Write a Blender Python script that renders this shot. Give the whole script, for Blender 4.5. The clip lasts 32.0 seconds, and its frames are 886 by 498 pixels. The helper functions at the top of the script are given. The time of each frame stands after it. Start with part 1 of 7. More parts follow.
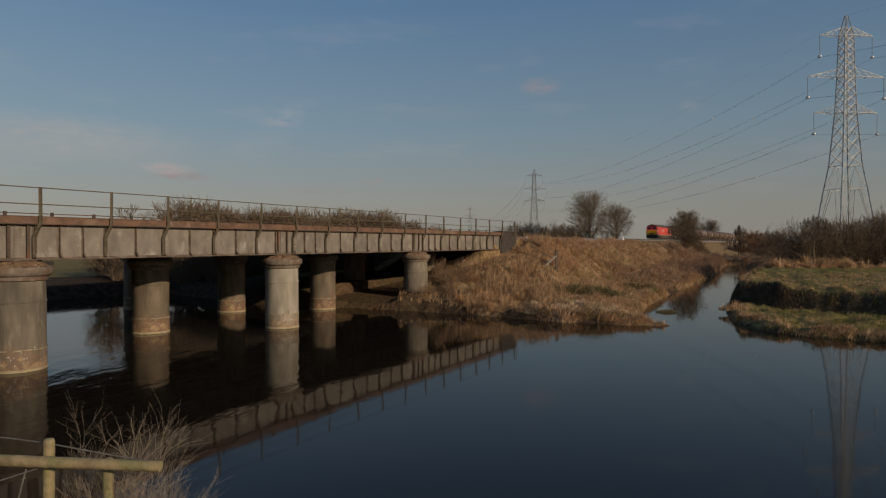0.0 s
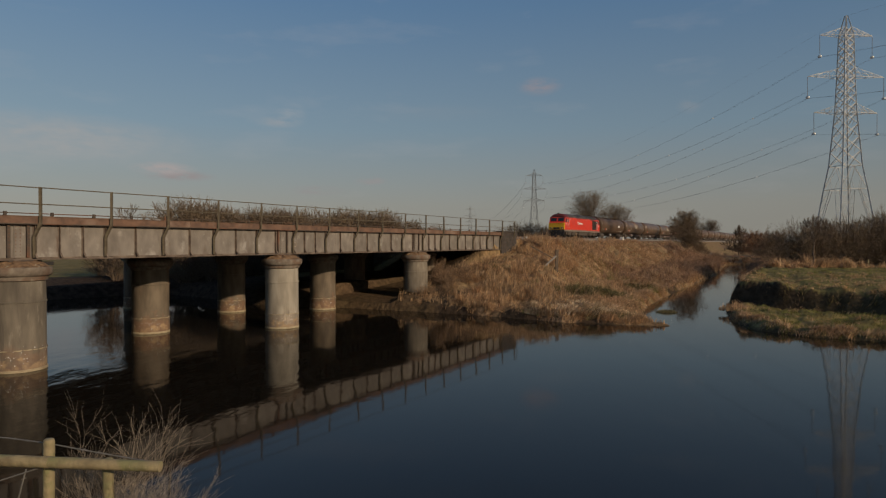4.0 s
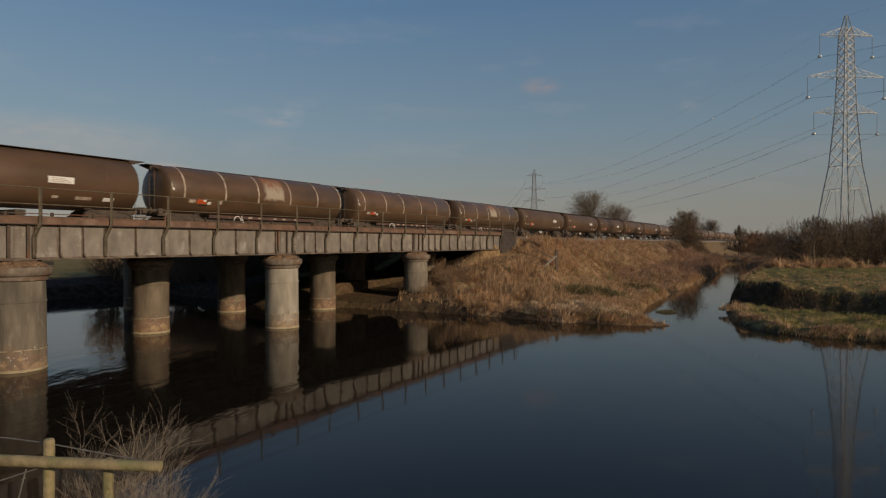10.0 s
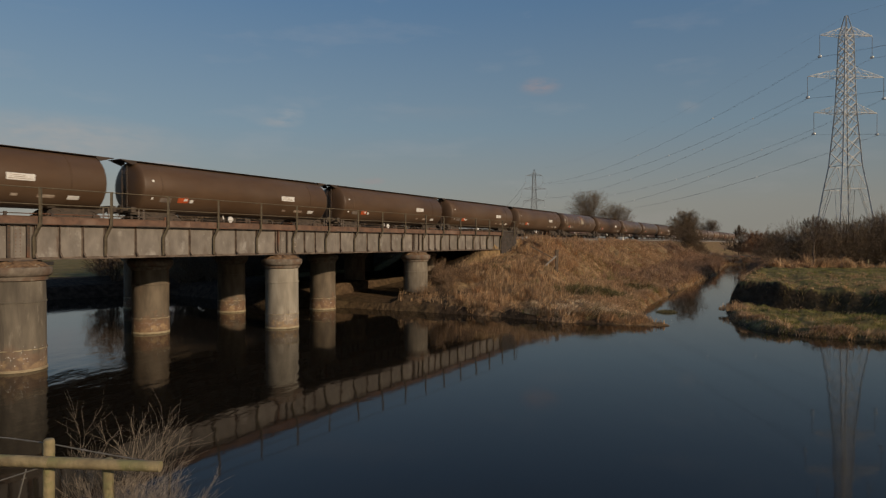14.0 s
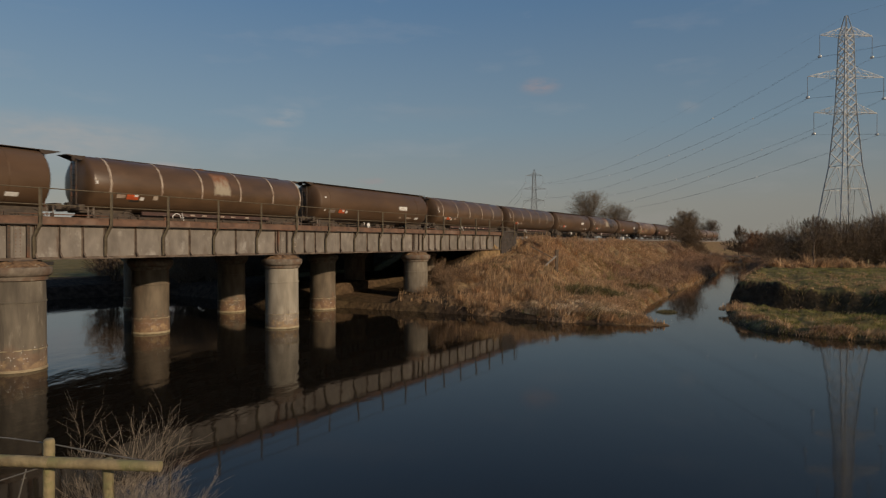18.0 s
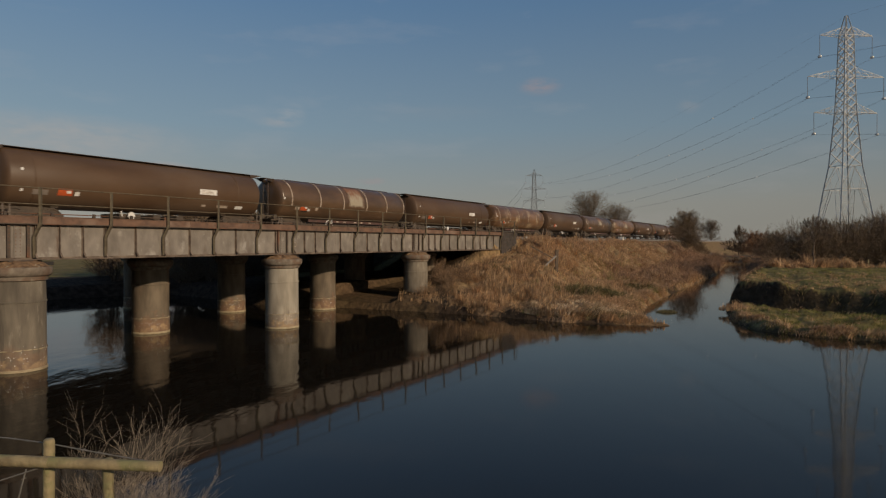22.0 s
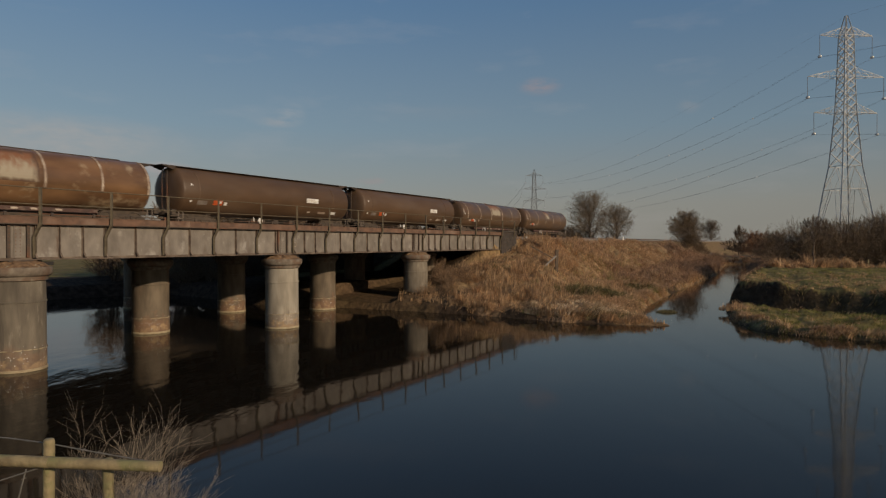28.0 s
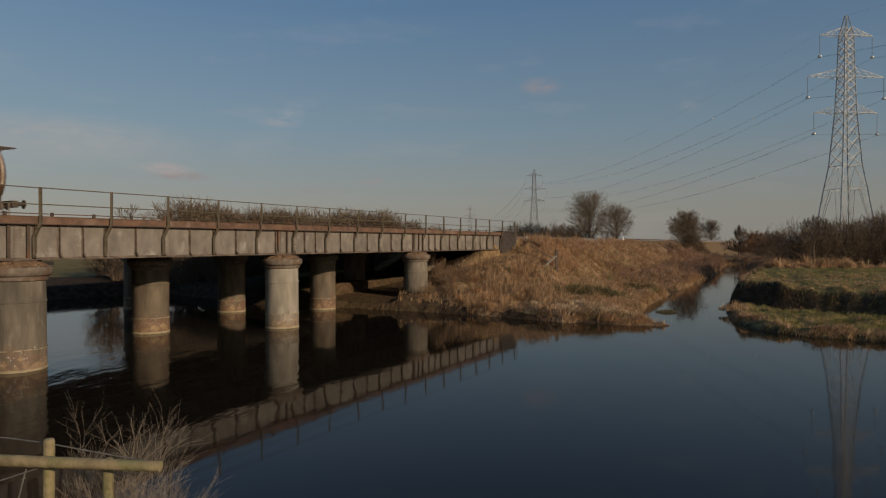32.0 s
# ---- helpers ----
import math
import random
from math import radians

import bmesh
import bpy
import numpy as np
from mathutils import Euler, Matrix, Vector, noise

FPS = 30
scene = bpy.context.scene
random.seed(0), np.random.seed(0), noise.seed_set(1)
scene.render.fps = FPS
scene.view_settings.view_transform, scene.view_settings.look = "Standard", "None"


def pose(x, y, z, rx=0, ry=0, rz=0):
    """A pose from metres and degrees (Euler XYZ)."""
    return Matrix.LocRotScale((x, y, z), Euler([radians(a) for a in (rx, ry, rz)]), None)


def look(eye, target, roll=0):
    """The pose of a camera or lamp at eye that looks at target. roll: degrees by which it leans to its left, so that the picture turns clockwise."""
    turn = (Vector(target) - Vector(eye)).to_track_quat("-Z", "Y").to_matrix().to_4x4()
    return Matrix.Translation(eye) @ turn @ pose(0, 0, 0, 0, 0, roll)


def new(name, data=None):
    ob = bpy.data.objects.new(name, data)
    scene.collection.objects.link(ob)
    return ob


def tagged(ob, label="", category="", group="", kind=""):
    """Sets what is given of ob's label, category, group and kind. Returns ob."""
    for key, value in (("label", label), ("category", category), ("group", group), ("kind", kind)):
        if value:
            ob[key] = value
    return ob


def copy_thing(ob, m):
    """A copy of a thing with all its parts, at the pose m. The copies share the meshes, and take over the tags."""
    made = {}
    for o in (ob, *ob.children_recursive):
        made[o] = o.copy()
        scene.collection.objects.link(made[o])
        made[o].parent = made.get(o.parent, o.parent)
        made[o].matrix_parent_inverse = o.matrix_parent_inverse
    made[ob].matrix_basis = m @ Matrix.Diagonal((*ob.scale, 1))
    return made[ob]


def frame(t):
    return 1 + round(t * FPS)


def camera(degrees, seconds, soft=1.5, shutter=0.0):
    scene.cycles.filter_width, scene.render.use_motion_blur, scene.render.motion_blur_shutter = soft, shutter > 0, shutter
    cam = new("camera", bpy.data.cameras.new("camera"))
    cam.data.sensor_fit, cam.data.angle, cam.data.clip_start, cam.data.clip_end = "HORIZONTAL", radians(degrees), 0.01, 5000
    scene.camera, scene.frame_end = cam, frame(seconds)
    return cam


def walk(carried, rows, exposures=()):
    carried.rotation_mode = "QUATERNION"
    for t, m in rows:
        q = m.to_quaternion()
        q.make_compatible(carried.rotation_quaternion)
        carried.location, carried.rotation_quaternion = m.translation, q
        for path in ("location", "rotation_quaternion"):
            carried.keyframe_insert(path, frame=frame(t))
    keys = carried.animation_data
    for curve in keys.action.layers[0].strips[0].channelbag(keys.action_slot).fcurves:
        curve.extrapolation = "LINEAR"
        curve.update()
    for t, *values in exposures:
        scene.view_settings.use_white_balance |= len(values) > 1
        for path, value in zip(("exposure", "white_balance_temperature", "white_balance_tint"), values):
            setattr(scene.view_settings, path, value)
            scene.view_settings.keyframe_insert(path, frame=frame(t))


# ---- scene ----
# ---------------------------------------------------------------- camera
U = 0.80                 # metres to one unit of the plan in which the place is drawn; the train and its tracks are drawn in metres
EYE = 6.0 * U
cam = camera(72.0, 32.0, soft=1.25, shutter=0.15)
PATH = [(0.0, pose(0, 0, EYE, 89.42, 0, 0)), (32.0, pose(0, 0, EYE, 89.42, 0, 0))]
walk(cam, PATH, exposures=[(0.0, 0.0), (32.0, 0.0)])

# ---------------------------------------------------------------- light
SUN_AZ, SUN_EL = 131.0, 19.3
world = bpy.data.worlds.new("sky")
scene.world = world
world.use_nodes = True
wn, wl = world.node_tree.nodes, world.node_tree.links
wn.clear()
w_out = wn.new("ShaderNodeOutputWorld")
w_bg = wn.new("ShaderNodeBackground")
w_sky = wn.new("ShaderNodeTexSky")
w_sky.sky_type = "NISHITA"
w_sky.sun_disc = False
w_sky.sun_elevation, w_sky.sun_rotation = radians(SUN_EL), radians(SUN_AZ)
w_sky.altitude, w_sky.air_density, w_sky.dust_density, w_sky.ozone_density = 60, 1.1, 3.0, 2.2
w_bg.inputs["Strength"].default_value = 0.066
# thin wisps of high cloud
w_co = wn.new("ShaderNodeTexCoord")
w_map = wn.new("ShaderNodeMapping")
w_map.inputs["Scale"].default_value = (3.2, 3.2, 13.0)
w_map.inputs["Location"].default_value = (0.7, 0.2, 0.3)
w_noise = wn.new("ShaderNodeTexNoise")
w_noise.inputs["Scale"].default_value = 1.5
w_noise.inputs["Detail"].default_value = 7
w_noise.inputs["Roughness"].default_value = 0.55
w_ramp = wn.new("ShaderNodeValToRGB")
w_ramp.color_ramp.elements[0].position, w_ramp.color_ramp.elements[1].position = 0.56, 0.9
w_ramp.color_ramp.elements[1].color = (0.24, 0.24, 0.24, 1)
w_mix = wn.new("ShaderNodeMixRGB")
w_mix.inputs["Color2"].default_value = (6.6, 6.1, 6.0, 1)
# evening haze that thickens towards the horizon
w_sep = wn.new("ShaderNodeSeparateXYZ")
w_grad = wn.new("ShaderNodeValToRGB")
HAZE = ((0.0, (0.277, 0.264, 0.230)), (0.06, (0.263, 0.262, 0.238)), (0.11, (0.224, 0.255, 0.262)), (0.18, (0.173, 0.243, 0.297)), (0.36, (0.093, 0.175, 0.289)), (0.55, (0.060, 0.118, 0.215)), (1.0, (0.035, 0.075, 0.16)))
for k, (at, tone) in enumerate(HAZE):
    e = w_grad.color_ramp.elements[0] if k == 0 else (w_grad.color_ramp.elements[-1] if at == 1.0 else w_grad.color_ramp.elements.new(at))
    e.color = (*tone, 1)
w_scale = wn.new("ShaderNodeVectorMath")
w_scale.operation = "SCALE"
w_scale.inputs["Scale"].default_value = 15.8
w_blend = wn.new("ShaderNodeMixRGB")
w_blend.inputs["Fac"].default_value = 0.85
wl.new(w_co.outputs["Generated"], w_map.inputs["Vector"])
wl.new(w_map.outputs["Vector"], w_noise.inputs["Vector"])
wl.new(w_noise.outputs["Fac"], w_ramp.inputs["Fac"])
wl.new(w_co.outputs["Generated"], w_sep.inputs["Vector"])
wl.new(w_sep.outputs["Z"], w_grad.inputs["Fac"])
wl.new(w_grad.outputs["Color"], w_scale.inputs[0])
wl.new(w_sky.outputs["Color"], w_blend.inputs["Color1"])
wl.new(w_scale.outputs[0], w_blend.inputs["Color2"])
# the sky is a little paler towards the west
w_side = wn.new("ShaderNodeMapRange")
w_side.inputs["From Min"].default_value, w_side.inputs["From Max"].default_value = -0.6, 0.6
w_side.inputs["To Min"].default_value, w_side.inputs["To Max"].default_value = 1.16, 0.92
w_tilt = wn.new("ShaderNodeVectorMath")
w_tilt.operation = "SCALE"
wl.new(w_sep.outputs["X"], w_side.inputs["Value"])
wl.new(w_blend.outputs["Color"], w_tilt.inputs[0])
wl.new(w_side.outputs["Result"], w_tilt.inputs["Scale"])
wl.new(w_ramp.outputs["Color"], w_mix.inputs["Fac"])
wl.new(w_tilt.outputs[0], w_mix.inputs["Color1"])
w_last = w_mix.outputs["Color"]
# single small clouds: heading and height in degrees, half widths, tone, density
w_puff = wn.new("ShaderNodeTexNoise")
w_puff.inputs["Scale"].default_value, w_puff.inputs["Detail"].default_value = 34.0, 6
w_pmap = wn.new("ShaderNodeMapping")
w_pmap.inputs["Scale"].default_value = (1.0, 1.0, 3.0)
wl.new(w_co.outputs["Generated"], w_pmap.inputs["Vector"])
wl.new(w_pmap.outputs["Vector"], w_puff.inputs["Vector"])
for az, el, ww, hh, tone, dense in ((-23.4, 5.75, 3.5, 0.65, (4.3, 3.8, 3.75), 0.9), (-24.6, 6.3, 3.1, 0.75, (5.4, 4.9, 4.8), 1.0), (9.0, 14.2, 2.4, 1.0, (4.3, 3.7, 3.9), 0.6), (-14.0, 11.5, 1.7, 1.5, (5.4, 5.5, 5.6), 0.30), (-15.2, 10.8, 2.2, 0.6, (5.0, 5.0, 5.1), 0.4),
                                    (-33.0, 8.2, 14.0, 2.6, (5.3, 5.2, 5.1), 0.95), (-6.8, 5.75, 1.9, 0.5, (4.5, 4.0, 3.95), 0.6), (-11.6, 4.8, 3.2, 0.6, (4.3, 3.8, 3.8), 0.45), (22.0, 11.8, 1.3, 0.9, (4.4, 4.3, 4.4), 0.25), (-1.0, 12.0, 8.0, 1.0, (4.3, 4.3, 4.4), 0.16)):
    d = Vector((math.sin(radians(az)) * math.cos(radians(el)), math.cos(radians(az)) * math.cos(radians(el)), math.sin(radians(el))))
    sub = wn.new("ShaderNodeVectorMath")
    sub.operation = "SUBTRACT"
    sub.inputs[1].default_value = d
    mul = wn.new("ShaderNodeVectorMath")
    mul.operation = "MULTIPLY"
    mul.inputs[1].default_value = (1 / math.sin(radians(ww)), 1 / math.sin(radians(ww)), 1 / math.sin(radians(hh)))
    ln = wn.new("ShaderNodeVectorMath")
    ln.operation = "LENGTH"
    fall = wn.new("ShaderNodeMapRange")
    fall.interpolation_type = "SMOOTHSTEP"
    fall.inputs["From Min"].default_value, fall.inputs["From Max"].default_value = 0.15, 1.0
    fall.inputs["To Min"].default_value, fall.inputs["To Max"].default_value = 1.0, 0.0
    grain = wn.new("ShaderNodeMapRange")
    grain.inputs["From Min"].default_value, grain.inputs["From Max"].default_value = (0.28, 0.56) if ww < 6 else (0.05, 0.95)
    grain.inputs["To Max"].default_value = dense
    dn = wn.new("ShaderNodeMath")
    dn.operation = "MULTIPLY"
    mx = wn.new("ShaderNodeMixRGB")
    mx.inputs["Color2"].default_value = (*tone, 1)
    wl.new(w_co.outputs["Generated"], sub.inputs[0])
    wl.new(sub.outputs[0], mul.inputs[0])
    wl.new(mul.outputs[0], ln.inputs[0])
    wl.new(ln.outputs["Value"], fall.inputs["Value"])
    wl.new(w_puff.outputs["Fac"], grain.inputs["Value"])
    wl.new(fall.outputs["Result"], dn.inputs[0])
    wl.new(grain.outputs["Result"], dn.inputs[1])
    wl.new(dn.outputs[0], mx.inputs["Fac"])
    wl.new(w_last, mx.inputs["Color1"])
    w_last = mx.outputs["Color"]
wl.new(w_last, w_bg.inputs["Color"])
wl.new(w_bg.outputs["Background"], w_out.inputs["Surface"])

sun = new("sun", bpy.data.lights.new("sun", "SUN"))
sun.data.energy, sun.data.angle, sun.data.color = 2.85, radians(0.6), (1.0, 0.79, 0.56)
sun.matrix_world = look((300 * math.sin(radians(SUN_AZ)), 300 * math.cos(radians(SUN_AZ)), 300 * math.tan(radians(SUN_EL))), (0, 0, 0))


# ---------------------------------------------------------------- materials
def mat(name, a, b=None, scale=3.0, rough=0.8, metal=0.0, bump=0.2, bscale=None, detail=6.0, c=None, cscale=0.6, camt=(0.5, 0.62),
        stretch=(1, 1, 1), vary=0.0, island=0.0, spec=0.4, coord="Object", rvar=0.15):
    """A surface of two tones a and b in grain of that scale, with stains of tone c in larger patches."""
    m = bpy.data.materials.new(name)
    m.use_nodes = True
    n, l = m.node_tree.nodes, m.node_tree.links
    bs = n["Principled BSDF"]
    b = b or tuple(v * 0.7 for v in a)
    co = n.new("ShaderNodeTexCoord")
    mp = n.new("ShaderNodeMapping")
    mp.inputs["Scale"].default_value = stretch
    l.new(co.outputs[coord], mp.inputs["Vector"])
    vec = mp.outputs["Vector"]
    oi = n.new("ShaderNodeObjectInfo")
    ad = n.new("ShaderNodeVectorMath")
    ad.operation = "ADD"
    sc = n.new("ShaderNodeMath")
    sc.operation = "MULTIPLY"
    sc.inputs[1].default_value = 37.0
    l.new(oi.outputs["Random"], sc.inputs[0])
    l.new(vec, ad.inputs[0])
    l.new(sc.outputs[0], ad.inputs[1])
    vec = ad.outputs[0]
    n1 = n.new("ShaderNodeTexNoise")
    n1.inputs["Scale"].default_value, n1.inputs["Detail"].default_value = scale, detail
    l.new(vec, n1.inputs["Vector"])
    r1 = n.new("ShaderNodeValToRGB")
    r1.color_ramp.elements[0].position, r1.color_ramp.elements[1].position = 0.32, 0.68
    r1.color_ramp.elements[0].color, r1.color_ramp.elements[1].color = (*b, 1), (*a, 1)
    l.new(n1.outputs["Fac"], r1.inputs["Fac"])
    col = r1.outputs["Color"]
    if c:
        n2 = n.new("ShaderNodeTexNoise")
        n2.inputs["Scale"].default_value, n2.inputs["Detail"].default_value = cscale, 5
        l.new(vec, n2.inputs["Vector"])
        r2 = n.new("ShaderNodeValToRGB")
        r2.color_ramp.elements[0].position, r2.color_ramp.elements[1].position = camt
        l.new(n2.outputs["Fac"], r2.inputs["Fac"])
        mx = n.new("ShaderNodeMixRGB")
        mx.inputs["Color2"].default_value = (*c, 1)
        l.new(r2.outputs["Color"], mx.inputs["Fac"])
        l.new(col, mx.inputs["Color1"])
        col = mx.outputs["Color"]
    if vary or island:
        hs = n.new("ShaderNodeHueSaturation")
        mr = n.new("ShaderNodeMapRange")
        mr.inputs["To Min"].default_value, mr.inputs["To Max"].default_value = 1 - (vary or island), 1 + (vary or island)
        if island:
            ge = n.new("ShaderNodeNewGeometry")
            l.new(ge.outputs["Random Per Island"], mr.inputs["Value"])
        else:
            l.new(oi.outputs["Random"], mr.inputs["Value"])
        l.new(mr.outputs["Result"], hs.inputs["Value"])
        l.new(col, hs.inputs["Color"])
        col = hs.outputs["Color"]
    l.new(col, bs.inputs["Base Color"])
    bs.inputs["Metallic"].default_value = metal
    bs.inputs["Specular IOR Level"].default_value = spec
    rr = n.new("ShaderNodeMapRange")
    rr.inputs["To Min"].default_value, rr.inputs["To Max"].default_value = max(rough - rvar, 0.02), min(rough + rvar, 1)
    l.new(n1.outputs["Fac"], rr.inputs["Value"])
    l.new(rr.outputs["Result"], bs.inputs["Roughness"])
    if bump:
        n3 = n.new("ShaderNodeTexNoise")
        n3.inputs["Scale"].default_value, n3.inputs["Detail"].default_value = bscale or scale * 3, 4
        l.new(vec, n3.inputs["Vector"])
        bp = n.new("ShaderNodeBump")
        bp.inputs["Strength"].default_value, bp.inputs["Distance"].default_value = bump, 0.03
        l.new(n3.outputs["Fac"], bp.inputs["Height"])
        l.new(bp.outputs["Normal"], bs.inputs["Normal"])
    return m


M = {}
M["girder"] = mat("weathered_grey_girder_paint", (0.262, 0.231, 0.196), (0.160, 0.138, 0.116), 2.4, 0.75, c=(0.115, 0.082, 0.062), cscale=1.3, camt=(0.56, 0.82), stretch=(1, 1, 0.5), bump=0.25, bscale=14, vary=0.15, detail=8)
M["girder_edge"] = mat("rust_darkened_girder_edge", (0.165, 0.125, 0.095), (0.085, 0.062, 0.048), 5.0, 0.8, c=(0.20, 0.155, 0.12), cscale=2.0, bump=0.3)
M["rust"] = mat("rusty_flange_steel", (0.195, 0.112, 0.074), (0.105, 0.064, 0.046), 3.0, 0.85, c=(0.225, 0.155, 0.115), cscale=1.2, camt=(0.55, 0.75), bump=0.4)
M["darksteel"] = mat("dark_weathered_steel", (0.10, 0.075, 0.055), (0.055, 0.042, 0.034), 4.0, 0.8, c=(0.15, 0.07, 0.04), bump=0.3)
M["rail_post"] = mat("lichened_handrail_steel", (0.150, 0.122, 0.078), (0.085, 0.066, 0.042), 6.0, 0.8, bump=0.3)
M["pier"] = mat("grey_pier_paint", (0.250, 0.214, 0.162), (0.135, 0.113, 0.085), 2.6, 0.8, c=(0.078, 0.065, 0.05), cscale=1.2, camt=(0.50, 0.80), stretch=(1, 1, 0.25), bump=0.2, bscale=16, vary=0.14, detail=8)
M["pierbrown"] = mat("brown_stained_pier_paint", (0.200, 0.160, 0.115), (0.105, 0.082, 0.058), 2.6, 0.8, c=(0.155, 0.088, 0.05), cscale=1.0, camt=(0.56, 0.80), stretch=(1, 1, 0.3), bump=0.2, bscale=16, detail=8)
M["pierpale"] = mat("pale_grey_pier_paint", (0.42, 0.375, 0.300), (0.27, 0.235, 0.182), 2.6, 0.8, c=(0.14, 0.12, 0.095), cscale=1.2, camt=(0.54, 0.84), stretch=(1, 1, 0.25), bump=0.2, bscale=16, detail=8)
M["piercap"] = mat("rust_stained_pier_cap", (0.235, 0.195, 0.150), (0.125, 0.097, 0.073), 4.5, 0.85, c=(0.15, 0.085, 0.052), cscale=1.8, camt=(0.48, 0.72), bump=0.35)
M["pierfoot"] = mat("tide_marked_pier_foot", (0.25, 0.205, 0.155), (0.115, 0.095, 0.075), 4.0, 0.85, c=(0.20, 0.11, 0.062), cscale=1.4, stretch=(1, 1, 0.6), bump=0.35)
M["debris"] = mat("ochre_rust_flakes", (0.27, 0.165, 0.085), (0.12, 0.070, 0.040), 7.0, 0.95, c=(0.30, 0.24, 0.16), cscale=5, camt=(0.58, 0.68), bump=0.8)
M["tideline"] = mat("pale_tide_line", (0.44, 0.37, 0.24), (0.28, 0.215, 0.13), 4.0, 0.8, bump=0.3)
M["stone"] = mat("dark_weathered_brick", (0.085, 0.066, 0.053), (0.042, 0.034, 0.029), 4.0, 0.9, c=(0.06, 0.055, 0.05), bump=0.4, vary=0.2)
M["timber"] = mat("grey_green_timber", (0.33, 0.265, 0.145), (0.185, 0.145, 0.08), 9.0, 0.85, stretch=(1, 1, 1), bump=0.4, c=(0.21, 0.195, 0.09), cscale=5)
M["wire"] = mat("galvanised_wire", (0.24, 0.225, 0.20), None, 8, 0.5, 0.5, bump=0)
M["ballast"] = mat("pale_track_ballast", (0.34, 0.295, 0.24), (0.16, 0.135, 0.11), 9.0, 0.95, bump=1.0, bscale=14)
M["sleeper"] = mat("concrete_sleeper", (0.40, 0.37, 0.32), None, 4, 0.9)
M["railsteel"] = mat("rail_steel", (0.20, 0.12, 0.08), (0.13, 0.08, 0.06), 5, 0.5, 0.6)
M["red"] = mat("red_locomotive_paint", (0.66, 0.042, 0.015), (0.60, 0.034, 0.013), 1.0, 0.35, bump=0.02, c=(0.48, 0.03, 0.02), cscale=0.7, camt=(0.55, 0.9), spec=0.5)
M["sootred"] = mat("soot_blackened_red_paint", (0.17, 0.022, 0.014), (0.045, 0.014, 0.011), 2.0, 0.5, bump=0.05)
M["yellow"] = mat("yellow_warning_paint", (0.78, 0.44, 0.02), (0.66, 0.36, 0.02), 2.0, 0.45, bump=0.05)
M["roofgrey"] = mat("grimy_grey_roof", (0.11, 0.102, 0.095), (0.048, 0.044, 0.040), 1.6, 0.7, c=(0.028, 0.026, 0.025), cscale=0.7, bump=0.15)
M["solegrey"] = mat("grey_solebar_paint", (0.23, 0.19, 0.155), (0.14, 0.11, 0.09), 2.5, 0.75, bump=0.2)
M["black"] = mat("sooty_black", (0.035, 0.03, 0.027), (0.018, 0.016, 0.015), 4, 0.7, bump=0.2)
M["bogie"] = mat("brown_dusted_bogie", (0.10, 0.075, 0.055), (0.05, 0.04, 0.032), 4, 0.85, bump=0.3)
M["white"] = mat("white_paint", (0.78, 0.76, 0.72), (0.62, 0.60, 0.56), 6, 0.6, bump=0)
M["orange"] = mat("orange_sign_paint", (0.58, 0.105, 0.025), (0.40, 0.08, 0.03), 5, 0.5, bump=0)
M["tank"] = mat("brown_grimed_tank_paint", (0.112, 0.065, 0.035), (0.080, 0.047, 0.026), 0.8, 0.5, c=(0.125, 0.082, 0.052), cscale=0.45, camt=(0.45, 0.75), bump=0.06, vary=0.08, stretch=(0.5, 1, 1), spec=0.35)
M["tankrust"] = mat("rust_streaked_tank_paint", (0.108, 0.064, 0.034), (0.076, 0.047, 0.027), 1.0, 0.36, c=(0.145, 0.084, 0.046), cscale=0.6, camt=(0.46, 0.80), bump=0.08, vary=0.10, stretch=(0.6, 1, 1.3), spec=0.55)
M["tankorange"] = mat("rust_orange_tank_paint", (0.155, 0.079, 0.036), (0.088, 0.050, 0.027), 0.9, 0.36, c=(0.225, 0.125, 0.060), cscale=0.7, camt=(0.42, 0.70), bump=0.08, stretch=(0.5, 1, 1.4), spec=0.55)
M["tankdark"] = mat("grimy_dark_brown_steel", (0.065, 0.042, 0.028), (0.035, 0.024, 0.018), 3, 0.6, bump=0.1)
M["hoop"] = mat("pale_scuffed_hoop", (0.52, 0.44, 0.35), (0.24, 0.165, 0.12), 2.5, 0.6, bump=0.15)
M["solered"] = mat("faded_red_sole_bar", (0.105, 0.052, 0.040), (0.055, 0.036, 0.030), 3.0, 0.7, c=(0.17, 0.12, 0.09), cscale=2.5, camt=(0.58, 0.7), bump=0.2)
M["galv"] = mat("galvanised_lattice_steel", (0.64, 0.63, 0.60), (0.44, 0.43, 0.41), 1.2, 0.5, 0.0, bump=0)
M["galvfar"] = mat("distant_lattice_steel", (0.24, 0.24, 0.24), (0.15, 0.15, 0.15), 3, 0.8, bump=0)
M["cable"] = mat("aluminium_conductor", (0.26, 0.26, 0.27), None, 3, 0.6, 0.2, bump=0)
M["insul"] = mat("glass_insulator", (0.70, 0.72, 0.72), None, 3, 0.12, bump=0)
M["bark"] = mat("grey_brown_bark", (0.17, 0.125, 0.085), (0.095, 0.07, 0.05), 5, 0.9, bump=0.5)
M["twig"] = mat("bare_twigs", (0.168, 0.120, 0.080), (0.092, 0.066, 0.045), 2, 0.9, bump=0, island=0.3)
# lighter copy of the bare twigs, with sunlight put into the colour
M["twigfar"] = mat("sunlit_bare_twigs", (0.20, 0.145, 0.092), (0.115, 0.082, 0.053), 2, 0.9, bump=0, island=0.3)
M["weed"] = mat("dead_brown_weed_stems", (0.33, 0.215, 0.125), (0.14, 0.09, 0.055), 2, 0.9, bump=0, island=0.4)
